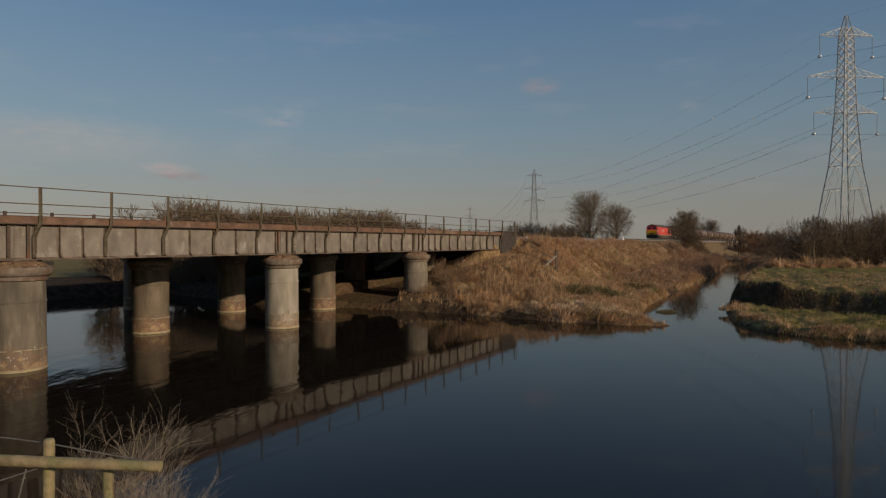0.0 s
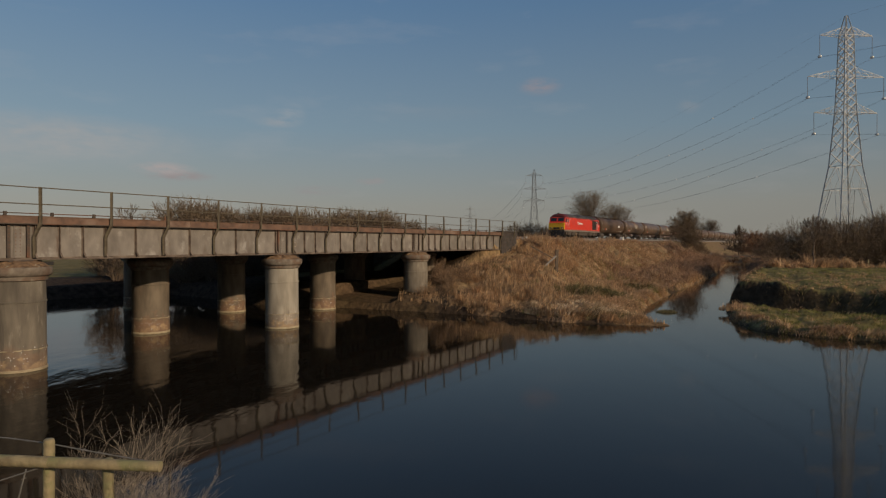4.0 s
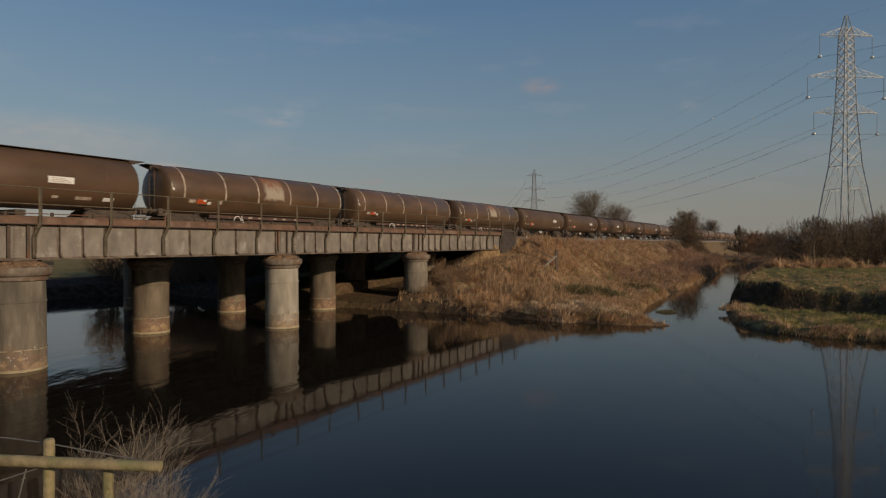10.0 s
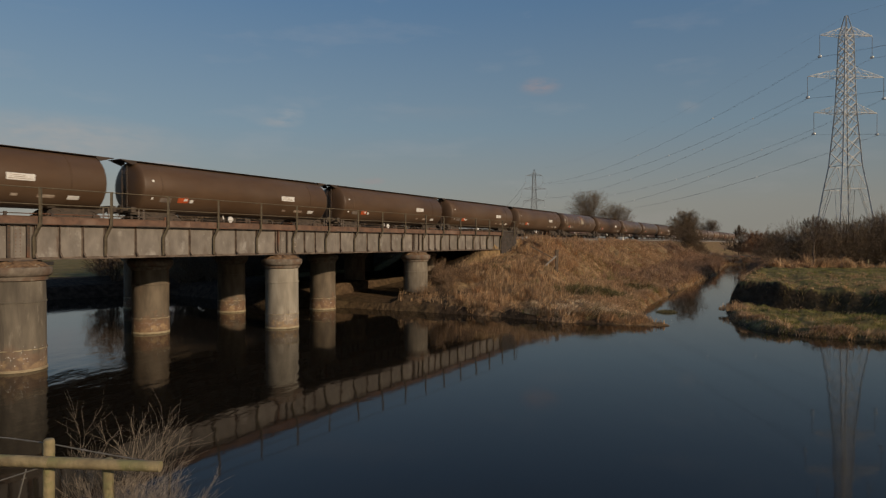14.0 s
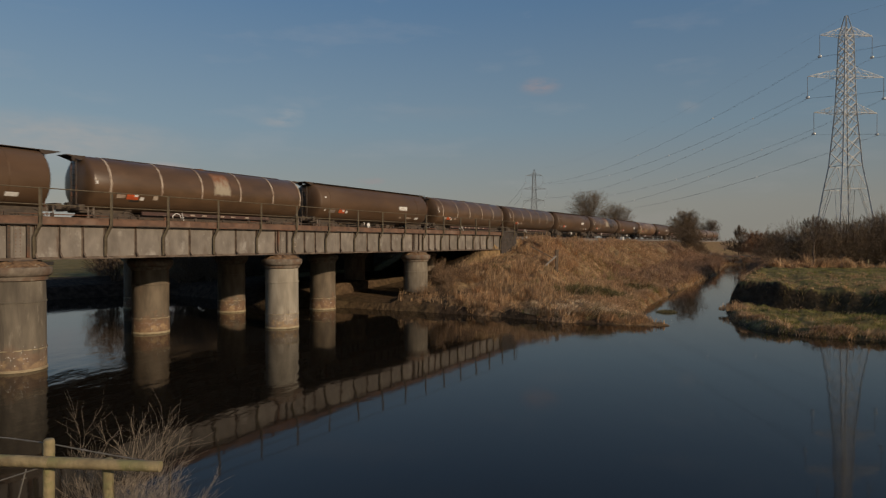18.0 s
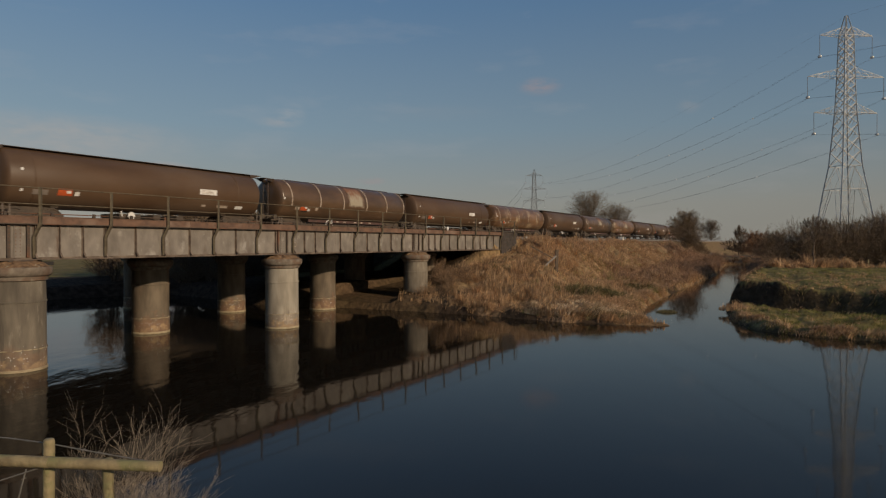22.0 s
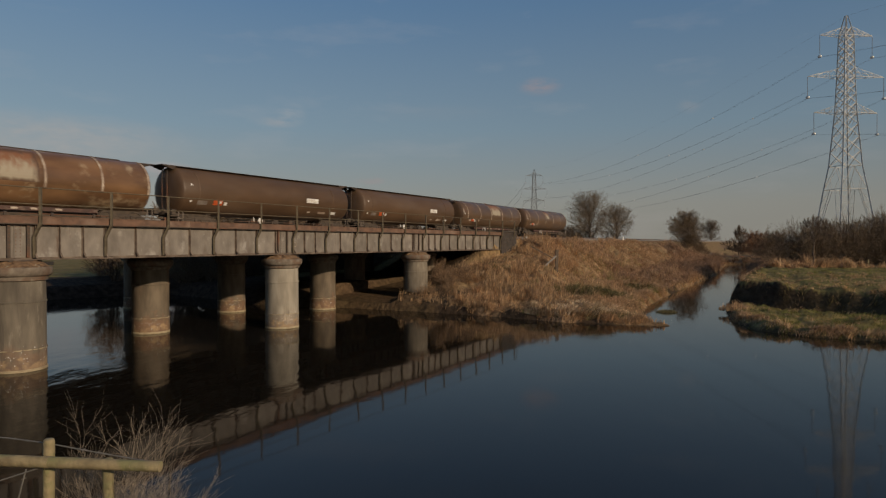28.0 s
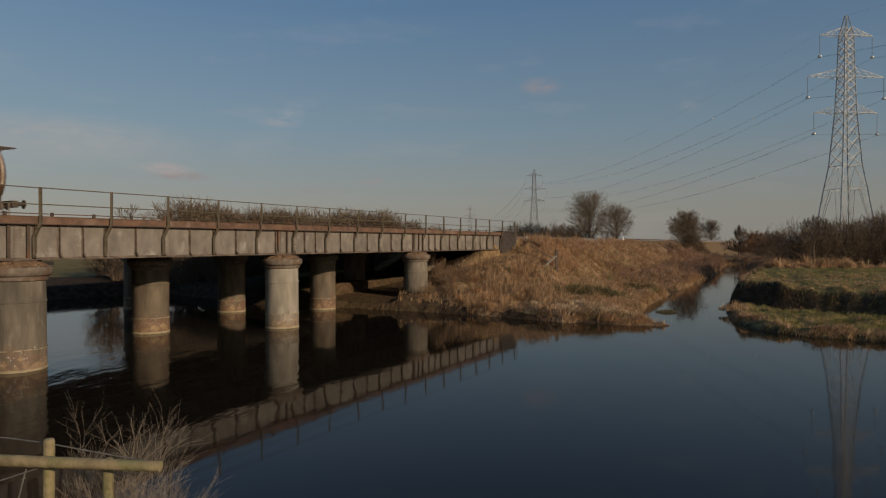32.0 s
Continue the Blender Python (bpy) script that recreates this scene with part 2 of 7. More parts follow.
M["twigpale"] = mat("pale_dry_twigs", (0.31, 0.255, 0.19), (0.165, 0.13, 0.095), 3, 0.9, bump=0, island=0.35)
M["straw"] = mat("dry_straw_grass", (0.80, 0.56, 0.325), (0.28, 0.180, 0.100), 2.6, 0.95, bump=0, island=0.5, c=(0.52, 0.33, 0.185), cscale=0.3, camt=(0.44, 0.62), spec=0.15, detail=5)
M["thatch"] = mat("bleached_grass_thatch", (0.90, 0.70, 0.45), (0.50, 0.36, 0.22), 2.6, 0.95, bump=0, island=0.4, spec=0.15, detail=5)
M["green"] = mat("winter_green_grass", (0.33, 0.315, 0.095), (0.15, 0.145, 0.048), 1.4, 0.95, bump=0, island=0.4, c=(0.40, 0.29, 0.14), cscale=0.4, spec=0.15, detail=5)
M["rush"] = mat("dark_green_rush", (0.24, 0.195, 0.085), (0.085, 0.072, 0.034), 1.2, 0.95, bump=0, island=0.45, spec=0.15)
M["bramble"] = mat("russet_bramble_stems", (0.43, 0.262, 0.155), (0.16, 0.094, 0.060), 2.0, 0.95, bump=0, island=0.5, spec=0.15, detail=4)
M["russet"] = mat("russet_willow_twigs", (0.26, 0.14, 0.075), (0.15, 0.085, 0.05), 2, 0.9, bump=0, island=0.3)
M["reed"] = mat("russet_reed", (0.30, 0.175, 0.095), (0.20, 0.11, 0.06), 1.5, 0.95, bump=0, island=0.35, spec=0.15)


def glass(name, tone=(0.02, 0.025, 0.03)):
    m = bpy.data.materials.new(name)
    m.use_nodes = True
    bs = m.node_tree.nodes["Principled BSDF"]
    bs.inputs["Base Color"].default_value = (*tone, 1)
    bs.inputs["Roughness"].default_value = 0.12
    bs.inputs["Specular IOR Level"].default_value = 0.4
    return m


M["glass"] = glass("dark_cab_glass")


def scuffed(m, tone, scale, lo, hi, stretch, share=1.0):
    """Adds ragged patches of another tone over a surface."""
    n, l = m.node_tree.nodes, m.node_tree.links
    bs = n["Principled BSDF"]
    old = bs.inputs["Base Color"].links[0].from_socket
    co, info = n.new("ShaderNodeTexCoord"), n.new("ShaderNodeObjectInfo")
    mp, k, r, mx, ad = n.new("ShaderNodeMapping"), n.new("ShaderNodeTexNoise"), n.new("ShaderNodeMapRange"), n.new("ShaderNodeMixRGB"), n.new("ShaderNodeVectorMath")
    mp.inputs["Scale"].default_value = stretch
    k.inputs["Scale"].default_value, k.inputs["Detail"].default_value, k.inputs["Roughness"].default_value = scale, 8, 0.62
    r.interpolation_type = "SMOOTHSTEP"
    r.inputs["From Min"].default_value, r.inputs["From Max"].default_value, r.inputs["To Max"].default_value = lo, hi, share
    mx.inputs["Color2"].default_value = (*tone, 1)
    l.new(co.outputs["Object"], mp.inputs["Vector"])
    l.new(mp.outputs["Vector"], ad.inputs[0])
    l.new(info.outputs["Location"], ad.inputs[1])
    l.new(ad.outputs[0], k.inputs["Vector"])
    l.new(k.outputs["Fac"], r.inputs["Value"])
    l.new(r.outputs["Result"], mx.inputs["Fac"])
    l.new(old, mx.inputs["Color1"])
    l.new(mx.outputs["Color"], bs.inputs["Base Color"])


# pale flaking, rust blooms and run-down streaks
scuffed(M["girder"], (0.40, 0.375, 0.335), 1.5, 0.57, 0.72, (1, 1, 0.7), 0.65)
scuffed(M["girder"], (0.42, 0.40, 0.36), 6.0, 0.62, 0.72, (1, 1, 0.5), 0.5)
scuffed(M["girder"], (0.13, 0.075, 0.05), 2.6, 0.60, 0.74, (1, 1, 0.22), 0.7)
scuffed(M["pier"], (0.36, 0.32, 0.25), 3.4, 0.54, 0.72, (1, 1, 0.22), 0.55)
scuffed(M["pier"], (0.075, 0.065, 0.052), 4.5, 0.56, 0.72, (1, 1, 0.09), 0.6)
scuffed(M["pierpale"], (0.10, 0.085, 0.068), 3.2, 0.56, 0.72, (1, 1, 0.14), 0.6)
scuffed(M["piercap"], (0.33, 0.29, 0.22), 3.0, 0.56, 0.70, (1, 1, 0.6), 0.6)
scuffed(M["tankorange"], (0.42, 0.32, 0.20), 0.75, 0.53, 0.68, (0.9, 1, 1.2), 0.75)
scuffed(M["tankrust"], (0.20, 0.125, 0.07), 1.2, 0.56, 0.80, (0.6, 1, 1.0), 0.45)
scuffed(M["straw"], (0.17, 0.108, 0.06), 1.1, 0.55, 0.68, (1, 1, 1), 0.6)


def stain_material():
    """A cream run-down over the brown paint, rusty towards its top, fading out at its edges."""
    m = bpy.data.materials.new("pale_spill_stain")
    m.use_nodes = True
    n, l = m.node_tree.nodes, m.node_tree.links
    bs = n["Principled BSDF"]
    bs.inputs["Roughness"].default_value = 0.55
    co = n.new("ShaderNodeTexCoord")
    sep = n.new("ShaderNodeSeparateXYZ")
    l.new(co.outputs["Generated"], sep.inputs["Vector"])
    noise_a = n.new("ShaderNodeTexNoise")
    noise_a.inputs["Scale"].default_value, noise_a.inputs["Detail"].default_value = 2.6, 7
    mp = n.new("ShaderNodeMapping")
    mp.inputs["Scale"].default_value = (2.2, 1.0, 0.8)
    l.new(co.outputs["Object"], mp.inputs["Vector"])
    l.new(mp.outputs["Vector"], noise_a.inputs["Vector"])

    def hump(out, sharp):
        f = n.new("ShaderNodeMath")
        f.operation = "PINGPONG"
        f.inputs[1].default_value = 0.5
        l.new(out, f.inputs[0])
        k = n.new("ShaderNodeMath")
        k.operation = "MULTIPLY"
        k.inputs[1].default_value = sharp
        l.new(f.outputs[0], k.inputs[0])
        return k.outputs[0]

    mn = n.new("ShaderNodeMath")
    mn.operation = "MINIMUM"
    l.new(hump(sep.outputs["X"], 3.2), mn.inputs[0])
    l.new(hump(sep.outputs["Z"], 4.0), mn.inputs[1])
    ad = n.new("ShaderNodeMath")
    ad.operation = "ADD"
    l.new(mn.outputs[0], ad.inputs[0])
    l.new(noise_a.outputs["Fac"], ad.inputs[1])
    r1 = n.new("ShaderNodeValToRGB")
    r1.color_ramp.elements[0].position, r1.color_ramp.elements[1].position = 0.58, 1.08
    l.new(ad.outputs[0], r1.inputs["Fac"])
    up = n.new("ShaderNodeMath")
    up.operation = "MULTIPLY_ADD"
    up.inputs[1].default_value = 0.9
    l.new(sep.outputs["Z"], up.inputs[0])
    l.new(noise_a.outputs["Fac"], up.inputs[2])
    r2 = n.new("ShaderNodeValToRGB")
    r2.color_ramp.elements[0].position, r2.color_ramp.elements[1].position = 0.85, 1.3
    r2.color_ramp.elements[0].color, r2.color_ramp.elements[1].color = (0.35, 0.30, 0.22, 1), (0.23, 0.105, 0.05, 1)
    sc = n.new("ShaderNodeMath")
    sc.operation = "MULTIPLY"
    sc.inputs[1].default_value = 0.75
    l.new(up.outputs[0], sc.inputs[0])
    l.new(sc.outputs[0], r2.inputs["Fac"])
    r2.color_ramp.elements[0].position, r2.color_ramp.elements[1].position = 0.62, 0.92
    mx = n.new("ShaderNodeMixRGB")
    mx.inputs["Color1"].default_value = (0.105, 0.058, 0.033, 1)
    l.new(r1.outputs["Color"], mx.inputs["Fac"])
    l.new(r2.outputs["Color"], mx.inputs["Color2"])
    l.new(mx.outputs["Color"], bs.inputs["Base Color"])
    return m


M["stain"] = stain_material()


def let_light_through(m, share):
    """Thin blades pass some of the light on."""
    n, l = m.node_tree.nodes, m.node_tree.links
    bs, out = n["Principled BSDF"], n["Material Output"]
    tr = n.new("ShaderNodeBsdfTranslucent")
    mx = n.new("ShaderNodeMixShader")
    mx.inputs["Fac"].default_value = share
    l.new(bs.inputs["Base Color"].links[0].from_socket, tr.inputs["Color"])
    l.new(bs.outputs["BSDF"], mx.inputs[1])
    l.new(tr.outputs["BSDF"], mx.inputs[2])
    l.new(mx.outputs["Shader"], out.inputs["Surface"])


for key in ("straw", "green", "reed"):
    let_light_through(M[key], 0.45)


def water_material():
    m = bpy.data.materials.new("slow_river_water")
    m.use_nodes = True
    n, l = m.node_tree.nodes, m.node_tree.links
    bs = n["Principled BSDF"]
    bs.inputs["Base Color"].default_value = (0.0120, 0.0098, 0.0070, 1)
    bs.inputs["Roughness"].default_value = 0.05
    bs.inputs["IOR"].default_value = 1.333
    bs.inputs["Specular IOR Level"].default_value = 0.36
    co = n.new("ShaderNodeTexCoord")
    mp = n.new("ShaderNodeMapping")
    mp.inputs["Scale"].default_value = (1.0, 0.45, 1.0)
    mp.inputs["Rotation"].default_value = (0, 0, radians(-20))
    n1 = n.new("ShaderNodeTexNoise")
    n1.inputs["Scale"].default_value, n1.inputs["Detail"].default_value = 0.9, 4
    n2 = n.new("ShaderNodeTexNoise")
    n2.inputs["Scale"].default_value, n2.inputs["Detail"].default_value = 0.07, 3
    mu = n.new("ShaderNodeMath")
    mu.operation = "MULTIPLY"
    bp = n.new("ShaderNodeBump")
    bp.inputs["Strength"].default_value, bp.inputs["Distance"].default_value = 0.30, 0.05
    l.new(co.outputs["Object"], mp.inputs["Vector"])
    l.new(mp.outputs["Vector"], n1.inputs["Vector"])
    l.new(co.outputs["Object"], n2.inputs["Vector"])
    cur = n.new("ShaderNodeVectorMath")
    cur.operation = "DISTANCE"
    cur.inputs[1].default_value = (-15 * U, 27 * U, 0)
    run = n.new("ShaderNodeMapRange")
    run.interpolation_type = "SMOOTHSTEP"
    run.inputs["From Min"].default_value, run.inputs["From Max"].default_value = 2.0 * U, 15.0 * U
    run.inputs["To Min"].default_value, run.inputs["To Max"].default_value = 5.0, 0.55
    boost = n.new("ShaderNodeMath")
    boost.operation = "MULTIPLY"
    l.new(co.outputs["Object"], cur.inputs[0])
    l.new(cur.outputs["Value"], run.inputs["Value"])
    l.new(n1.outputs["Fac"], boost.inputs[0])
    l.new(run.outputs["Result"], boost.inputs[1])
    l.new(boost.outputs[0], mu.inputs[0])
    l.new(n2.outputs["Fac"], mu.inputs[1])
    l.new(mu.outputs[0], bp.inputs["Height"])
    l.new(bp.outputs["Normal"], bs.inputs["Normal"])
    return m


M["water"] = water_material()


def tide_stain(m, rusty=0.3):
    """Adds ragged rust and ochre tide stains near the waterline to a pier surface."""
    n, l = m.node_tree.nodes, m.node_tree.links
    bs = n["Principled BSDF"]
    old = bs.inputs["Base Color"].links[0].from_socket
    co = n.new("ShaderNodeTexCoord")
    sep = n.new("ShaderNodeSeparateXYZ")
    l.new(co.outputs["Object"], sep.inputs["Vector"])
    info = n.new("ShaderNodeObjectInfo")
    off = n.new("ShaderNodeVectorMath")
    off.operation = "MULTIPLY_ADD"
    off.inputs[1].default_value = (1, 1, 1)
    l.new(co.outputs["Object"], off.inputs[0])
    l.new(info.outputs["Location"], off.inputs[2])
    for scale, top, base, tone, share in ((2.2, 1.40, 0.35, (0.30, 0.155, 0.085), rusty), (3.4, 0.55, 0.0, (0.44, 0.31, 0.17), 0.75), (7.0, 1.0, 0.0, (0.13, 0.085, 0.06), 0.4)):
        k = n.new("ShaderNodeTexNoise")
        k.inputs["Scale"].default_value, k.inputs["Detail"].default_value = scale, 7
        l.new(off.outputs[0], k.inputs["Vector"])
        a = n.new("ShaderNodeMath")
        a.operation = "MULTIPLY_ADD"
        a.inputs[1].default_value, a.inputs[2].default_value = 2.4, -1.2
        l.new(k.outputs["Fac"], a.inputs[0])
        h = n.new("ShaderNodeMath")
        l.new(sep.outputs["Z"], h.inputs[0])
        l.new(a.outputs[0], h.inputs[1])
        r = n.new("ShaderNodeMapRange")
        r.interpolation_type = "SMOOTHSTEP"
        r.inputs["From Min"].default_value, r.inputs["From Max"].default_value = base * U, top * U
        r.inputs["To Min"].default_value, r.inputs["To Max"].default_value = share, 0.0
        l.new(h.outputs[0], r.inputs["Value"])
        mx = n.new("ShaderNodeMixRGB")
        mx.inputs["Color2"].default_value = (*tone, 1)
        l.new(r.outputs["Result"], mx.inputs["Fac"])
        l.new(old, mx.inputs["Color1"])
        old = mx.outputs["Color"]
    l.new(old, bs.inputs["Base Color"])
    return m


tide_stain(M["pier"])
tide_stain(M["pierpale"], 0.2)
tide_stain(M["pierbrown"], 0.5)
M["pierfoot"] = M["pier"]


def exhaust_soot(m):
    """Adds ragged exhaust soot along the roof edge of the engine's red sides."""
    n, l = m.node_tree.nodes, m.node_tree.links
    bs = n["Principled BSDF"]
    old = bs.inputs["Base Color"].links[0].from_socket
    co = n.new("ShaderNodeTexCoord")
    sep = n.new("ShaderNodeSeparateXYZ")
    mp = n.new("ShaderNodeMapping")
    mp.inputs["Scale"].default_value = (0.55, 1.0, 1.6)
    k = n.new("ShaderNodeTexNoise")
    k.inputs["Scale"].default_value, k.inputs["Detail"].default_value = 1.0, 6
    a = n.new("ShaderNodeMath")
    a.operation = "MULTIPLY_ADD"
    a.inputs[1].default_value = 1.6
    r = n.new("ShaderNodeMapRange")
    r.interpolation_type = "SMOOTHSTEP"
    r.inputs["From Min"].default_value, r.inputs["From Max"].default_value = 3.80, 4.35
    r.inputs["To Max"].default_value = 0.9
    mx = n.new("ShaderNodeMixRGB")
    mx.inputs["Color2"].default_value = (0.035, 0.014, 0.012, 1)
    l.new(co.outputs["Object"], sep.inputs["Vector"])
    l.new(co.outputs["Object"], mp.inputs["Vector"])
    l.new(mp.outputs["Vector"], k.inputs["Vector"])
    l.new(k.outputs["Fac"], a.inputs[0])
    l.new(sep.outputs["Z"], a.inputs[2])
    l.new(a.outputs[0], r.inputs["Value"])
    l.new(r.outputs["Result"], mx.inputs["Fac"])
    l.new(old, mx.inputs["Color1"])
    l.new(mx.outputs["Color"], bs.inputs["Base Color"])


exhaust_soot(M["red"])


# ---------------------------------------------------------------- mesh helpers
def mesh_object(name, bm, material, parent=None, label="", smooth=False):
    me = bpy.data.meshes.new(name)
    bmesh.ops.recalc_face_normals(bm, faces=bm.faces)
    bm.to_mesh(me)
    bm.free()
    if smooth:
        me.polygons.foreach_set("use_smooth", [True] * len(me.polygons))
        me.set_sharp_from_angle(angle=radians(35))
    me.materials.append(material)
    ob = new(name, me)
    if parent:
        ob.parent = parent
    if label:
        ob["label"] = label
    return ob


def part(name, bm, material, parent, label="", smooth=False):
    return mesh_object(name, bm, material, parent, label, smooth)


def again(ob, parent, m):
    """Another part on the same mesh as ob."""
    o = new(ob.name.split(".")[0], ob.data)
    o.parent = parent
    o.matrix_basis = m
    if "label" in ob:
        o["label"] = ob["label"]
    return o


def raw(name, verts, faces, material, smooth=False):
    me = bpy.data.meshes.new(name)
    me.from_pydata(verts, [], faces)
    me.materials.append(material)
    if smooth:
        me.polygons.foreach_set("use_smooth", [True] * len(me.polygons))
    return new(name, me)


def empty(name, m=None):
    ob = new(name)
    ob.empty_display_size = 0.5
    if m:
        ob.matrix_basis = m
    return ob


def box(bm, x0, x1, y0, y1, z0, z1, bevel=0.0):
    v = [bm.verts.new((x, y, z)) for x in (x0, x1) for y in (y0, y1) for z in (z0, z1)]
    fs = [bm.faces.new([v[i] for i in f]) for f in ((0, 1, 3, 2), (4, 6, 7, 5), (0, 4, 5, 1), (2, 3, 7, 6), (0, 2, 6, 4), (1, 5, 7, 3))]
    if bevel:
        bmesh.ops.bevel(bm, geom=list({e for f in fs for e in f.edges}), offset=bevel, segments=1, affect="EDGES")
    return bm


def boxed(*a, bevel=0.0):
    return box(bmesh.new(), *a, bevel=bevel)


def frame_of(d):
    d = Vector(d).normalized()
    a = d.orthogonal() if abs(d.z) > 0.95 else d.cross(Vector((0, 0, 1)))
    a.normalize()
    return d, a, d.cross(a)


def bar(bm, p, q, w, h=None, n=4, taper=1.0):
    """A bar from p to q: n=4 a w x h section, else a round of radius w."""
    p, q = Vector(p), Vector(q)
    d, a, b = frame_of(q - p)
    rings = []
    for c, k in ((p, 1.0), (q, taper)):
        if n == 4:
            hh = h or w
            offs = [(-w / 2, -hh / 2), (w / 2, -hh / 2), (w / 2, hh / 2), (-w / 2, hh / 2)]
        else:
            offs = [(w * math.cos(i * math.tau / n), w * math.sin(i * math.tau / n)) for i in range(n)]
        rings.append([bm.verts.new(c + a * (u * k) + b * (v * k)) for u, v in offs])
    for i in range(n):
        bm.faces.new((rings[0][i], rings[0][(i + 1) % n], rings[1][(i + 1) % n], rings[1][i]))
    bm.faces.new(rings[0][::-1])
    bm.faces.new(rings[1])
    return bm


def lathe(bm, prof, n=28, centre=(0, 0, 0), axis="z", a0=0.0, a1=math.tau):
    """Turns (radius, height) rows about an upright (z) or lengthwise (x) axis."""
    full = abs(a1 - a0 - math.tau) < 1e-6
    m = n if full else n + 1
    cx, cy, cz = centre
    rings = []
    for r, h in prof:
        ring = []
        for i in range(m):
            t = a0 + (a1 - a0) * i / n
            u, v = r * math.cos(t), r * math.sin(t)
            ring.append(bm.verts.new((cx + u, cy + v, cz + h) if axis == "z" else (cx + h, cy + u, cz + v)))
        rings.append(ring)
    for r0, r1 in zip(rings, rings[1:]):
        for i in range(n):
            j = (i + 1) % m
            bm.faces.new((r0[i], r0[j], r1[j], r1[i]))
    if full:
        for ring in (rings[0], rings[-1]):
            if len({tuple(round(c, 5) for c in v.co) for v in ring}) > 2:
                bm.faces.new(ring)
    return bm


def prism(bm, outline, x0, x1, close=True):
    """A solid with the outline [(y, z)] from x0 to x1."""
    a = [bm.verts.new((x0, y, z)) for y, z in outline]
    b = [bm.verts.new((x1, y, z)) for y, z in outline]
    k = len(outline)
    for i in range(k):
        bm.faces.new((a[i], a[(i + 1) % k], b[(i + 1) % k], b[i]))
    if close:
        bm.faces.new(a[::-1])
        bm.faces.new(b)
    return bm


def side_prism(bm, outline, y0, y1):
    """A solid with the outline [(x, z)] from y0 to y1."""
    a = [bm.verts.new((x, y0, z)) for x, z in outline]
    b = [bm.verts.new((x, y1, z)) for x, z in outline]
    k = len(outline)
    for i in range(k):
        bm.faces.new((a[i], a[(i + 1) % k], b[(i + 1) % k], b[i]))
    bm.faces.new(a[::-1])
    bm.faces.new(b)
    return bm


# ---------------------------------------------------------------- the railway's own axes: s along the line, p across it
THETA = 30.96
RAIL = pose(0, 0, 0, 0, 0, 90 - THETA)
DS = Vector((math.sin(radians(THETA)), math.cos(radians(THETA))))
DP = Vector((-math.cos(radians(THETA)), math.sin(radians(THETA))))
G_NEAR, G_MID, G_FAR, G_LAST = 32.15, 37.9, 43.3, 53.2
TRACK, TRACK_2 = 35.1, 38.5      # metres
RAIL_Z = EYE + 0.9               # metres
BED_Z = (RAIL_Z - 0.2) / U       # top of the ballast, in plan units


def sp(s, p):
    v = DS * s + DP * p
    return v.x, v.y


# ---------------------------------------------------------------- ground
RIVER = [(150, 4), (60, 9.0), (20, 9.9), (-8, 9.9), (-20, 10.5), (-36, 5), (-38.5, 20), (-37, 33), (-48, 32), (-90, 22), (-95, 40), (-62, 52), (-47, 60),
         (-41.4, 63.5), (-39, 66.7), (-36, 69.8), (-31, 70.2), (-26, 66.5), (-21, 61.5), (-16, 57.5), (-9, 56.2), (-2, 53), (4, 49.6), (9, 45.9), (13.6, 44.4), (16.4, 43.9),
         (15.4, 46.6), (16.7, 51.6), (19.7, 58.5), (29.2, 76), (38.6, 92.5), (53, 117.7), (74, 160), (79, 168), (84, 166), (81, 158), (58.5, 117.7), (45, 92.5), (36.5, 76),
         (32, 67), (26, 56), (22.4, 47.5), (21.3, 42.0), (23.2, 38.8), (27.5, 36.0), (37, 32.4), (60, 28), (150, 22)]


def river_distance(x, y):
    """Distance to the river's edge, positive on land."""
    px, py = np.asarray(x, float), np.asarray(y, float)
    best = np.full(px.shape, 1e9)
    inside = np.zeros(px.shape, bool)
    k = len(RIVER)
    for i in range(k):
        (ax, ay), (bx, by) = RIVER[i], RIVER[(i + 1) % k]
        dx, dy = bx - ax, by - ay
        t = np.clip(((px - ax) * dx + (py - ay) * dy) / (dx * dx + dy * dy), 0, 1)
        best = np.minimum(best, np.hypot(px - ax - t * dx, py - ay - t * dy))
        cross = (ay > py) != (by > py)
        with np.errstate(divide="ignore", invalid="ignore"):
            xi = ax + (py - ay) * dx / (dy if dy else 1e-9)
        inside ^= cross & (px < xi)
    return np.where(inside, -best, best)


def wob(x, y, f, seed=0.0):
    return np.sin(x * f + 1.3 * np.sin(y * f * 0.73 + seed)) * np.cos(y * f * 0.9 + 1.7 * np.sin(x * f * 0.61 + seed * 2))


def smin(a, b, k):
    h = np.clip(0.5 + 0.5 * (b - a) / k, 0, 1)
    return b * (1 - h) + a * h - k * h * (1 - h)


def smooth(e0, e1, v):
    t = np.clip((v - np.asarray(e0)) / (np.asarray(e1) - np.asarray(e0)), 0, 1)
    return t * t * (3 - 2 * t)


def shelf(x, y):
    """Runs across the meadow's edge: below 50 the lower shelf, above 51.5 the meadow."""
    return 0.735 * x + 0.678 * y - 6.4 + 0.7 * wob(x, y, 0.23, 3) + 0.35 * wob(x, y, 0.75, 5)


def eased(x):
    """How far the meadow's edge has turned from an undercut into a slope."""
    return smooth(28.5, 33.5, np.asarray(x, float))


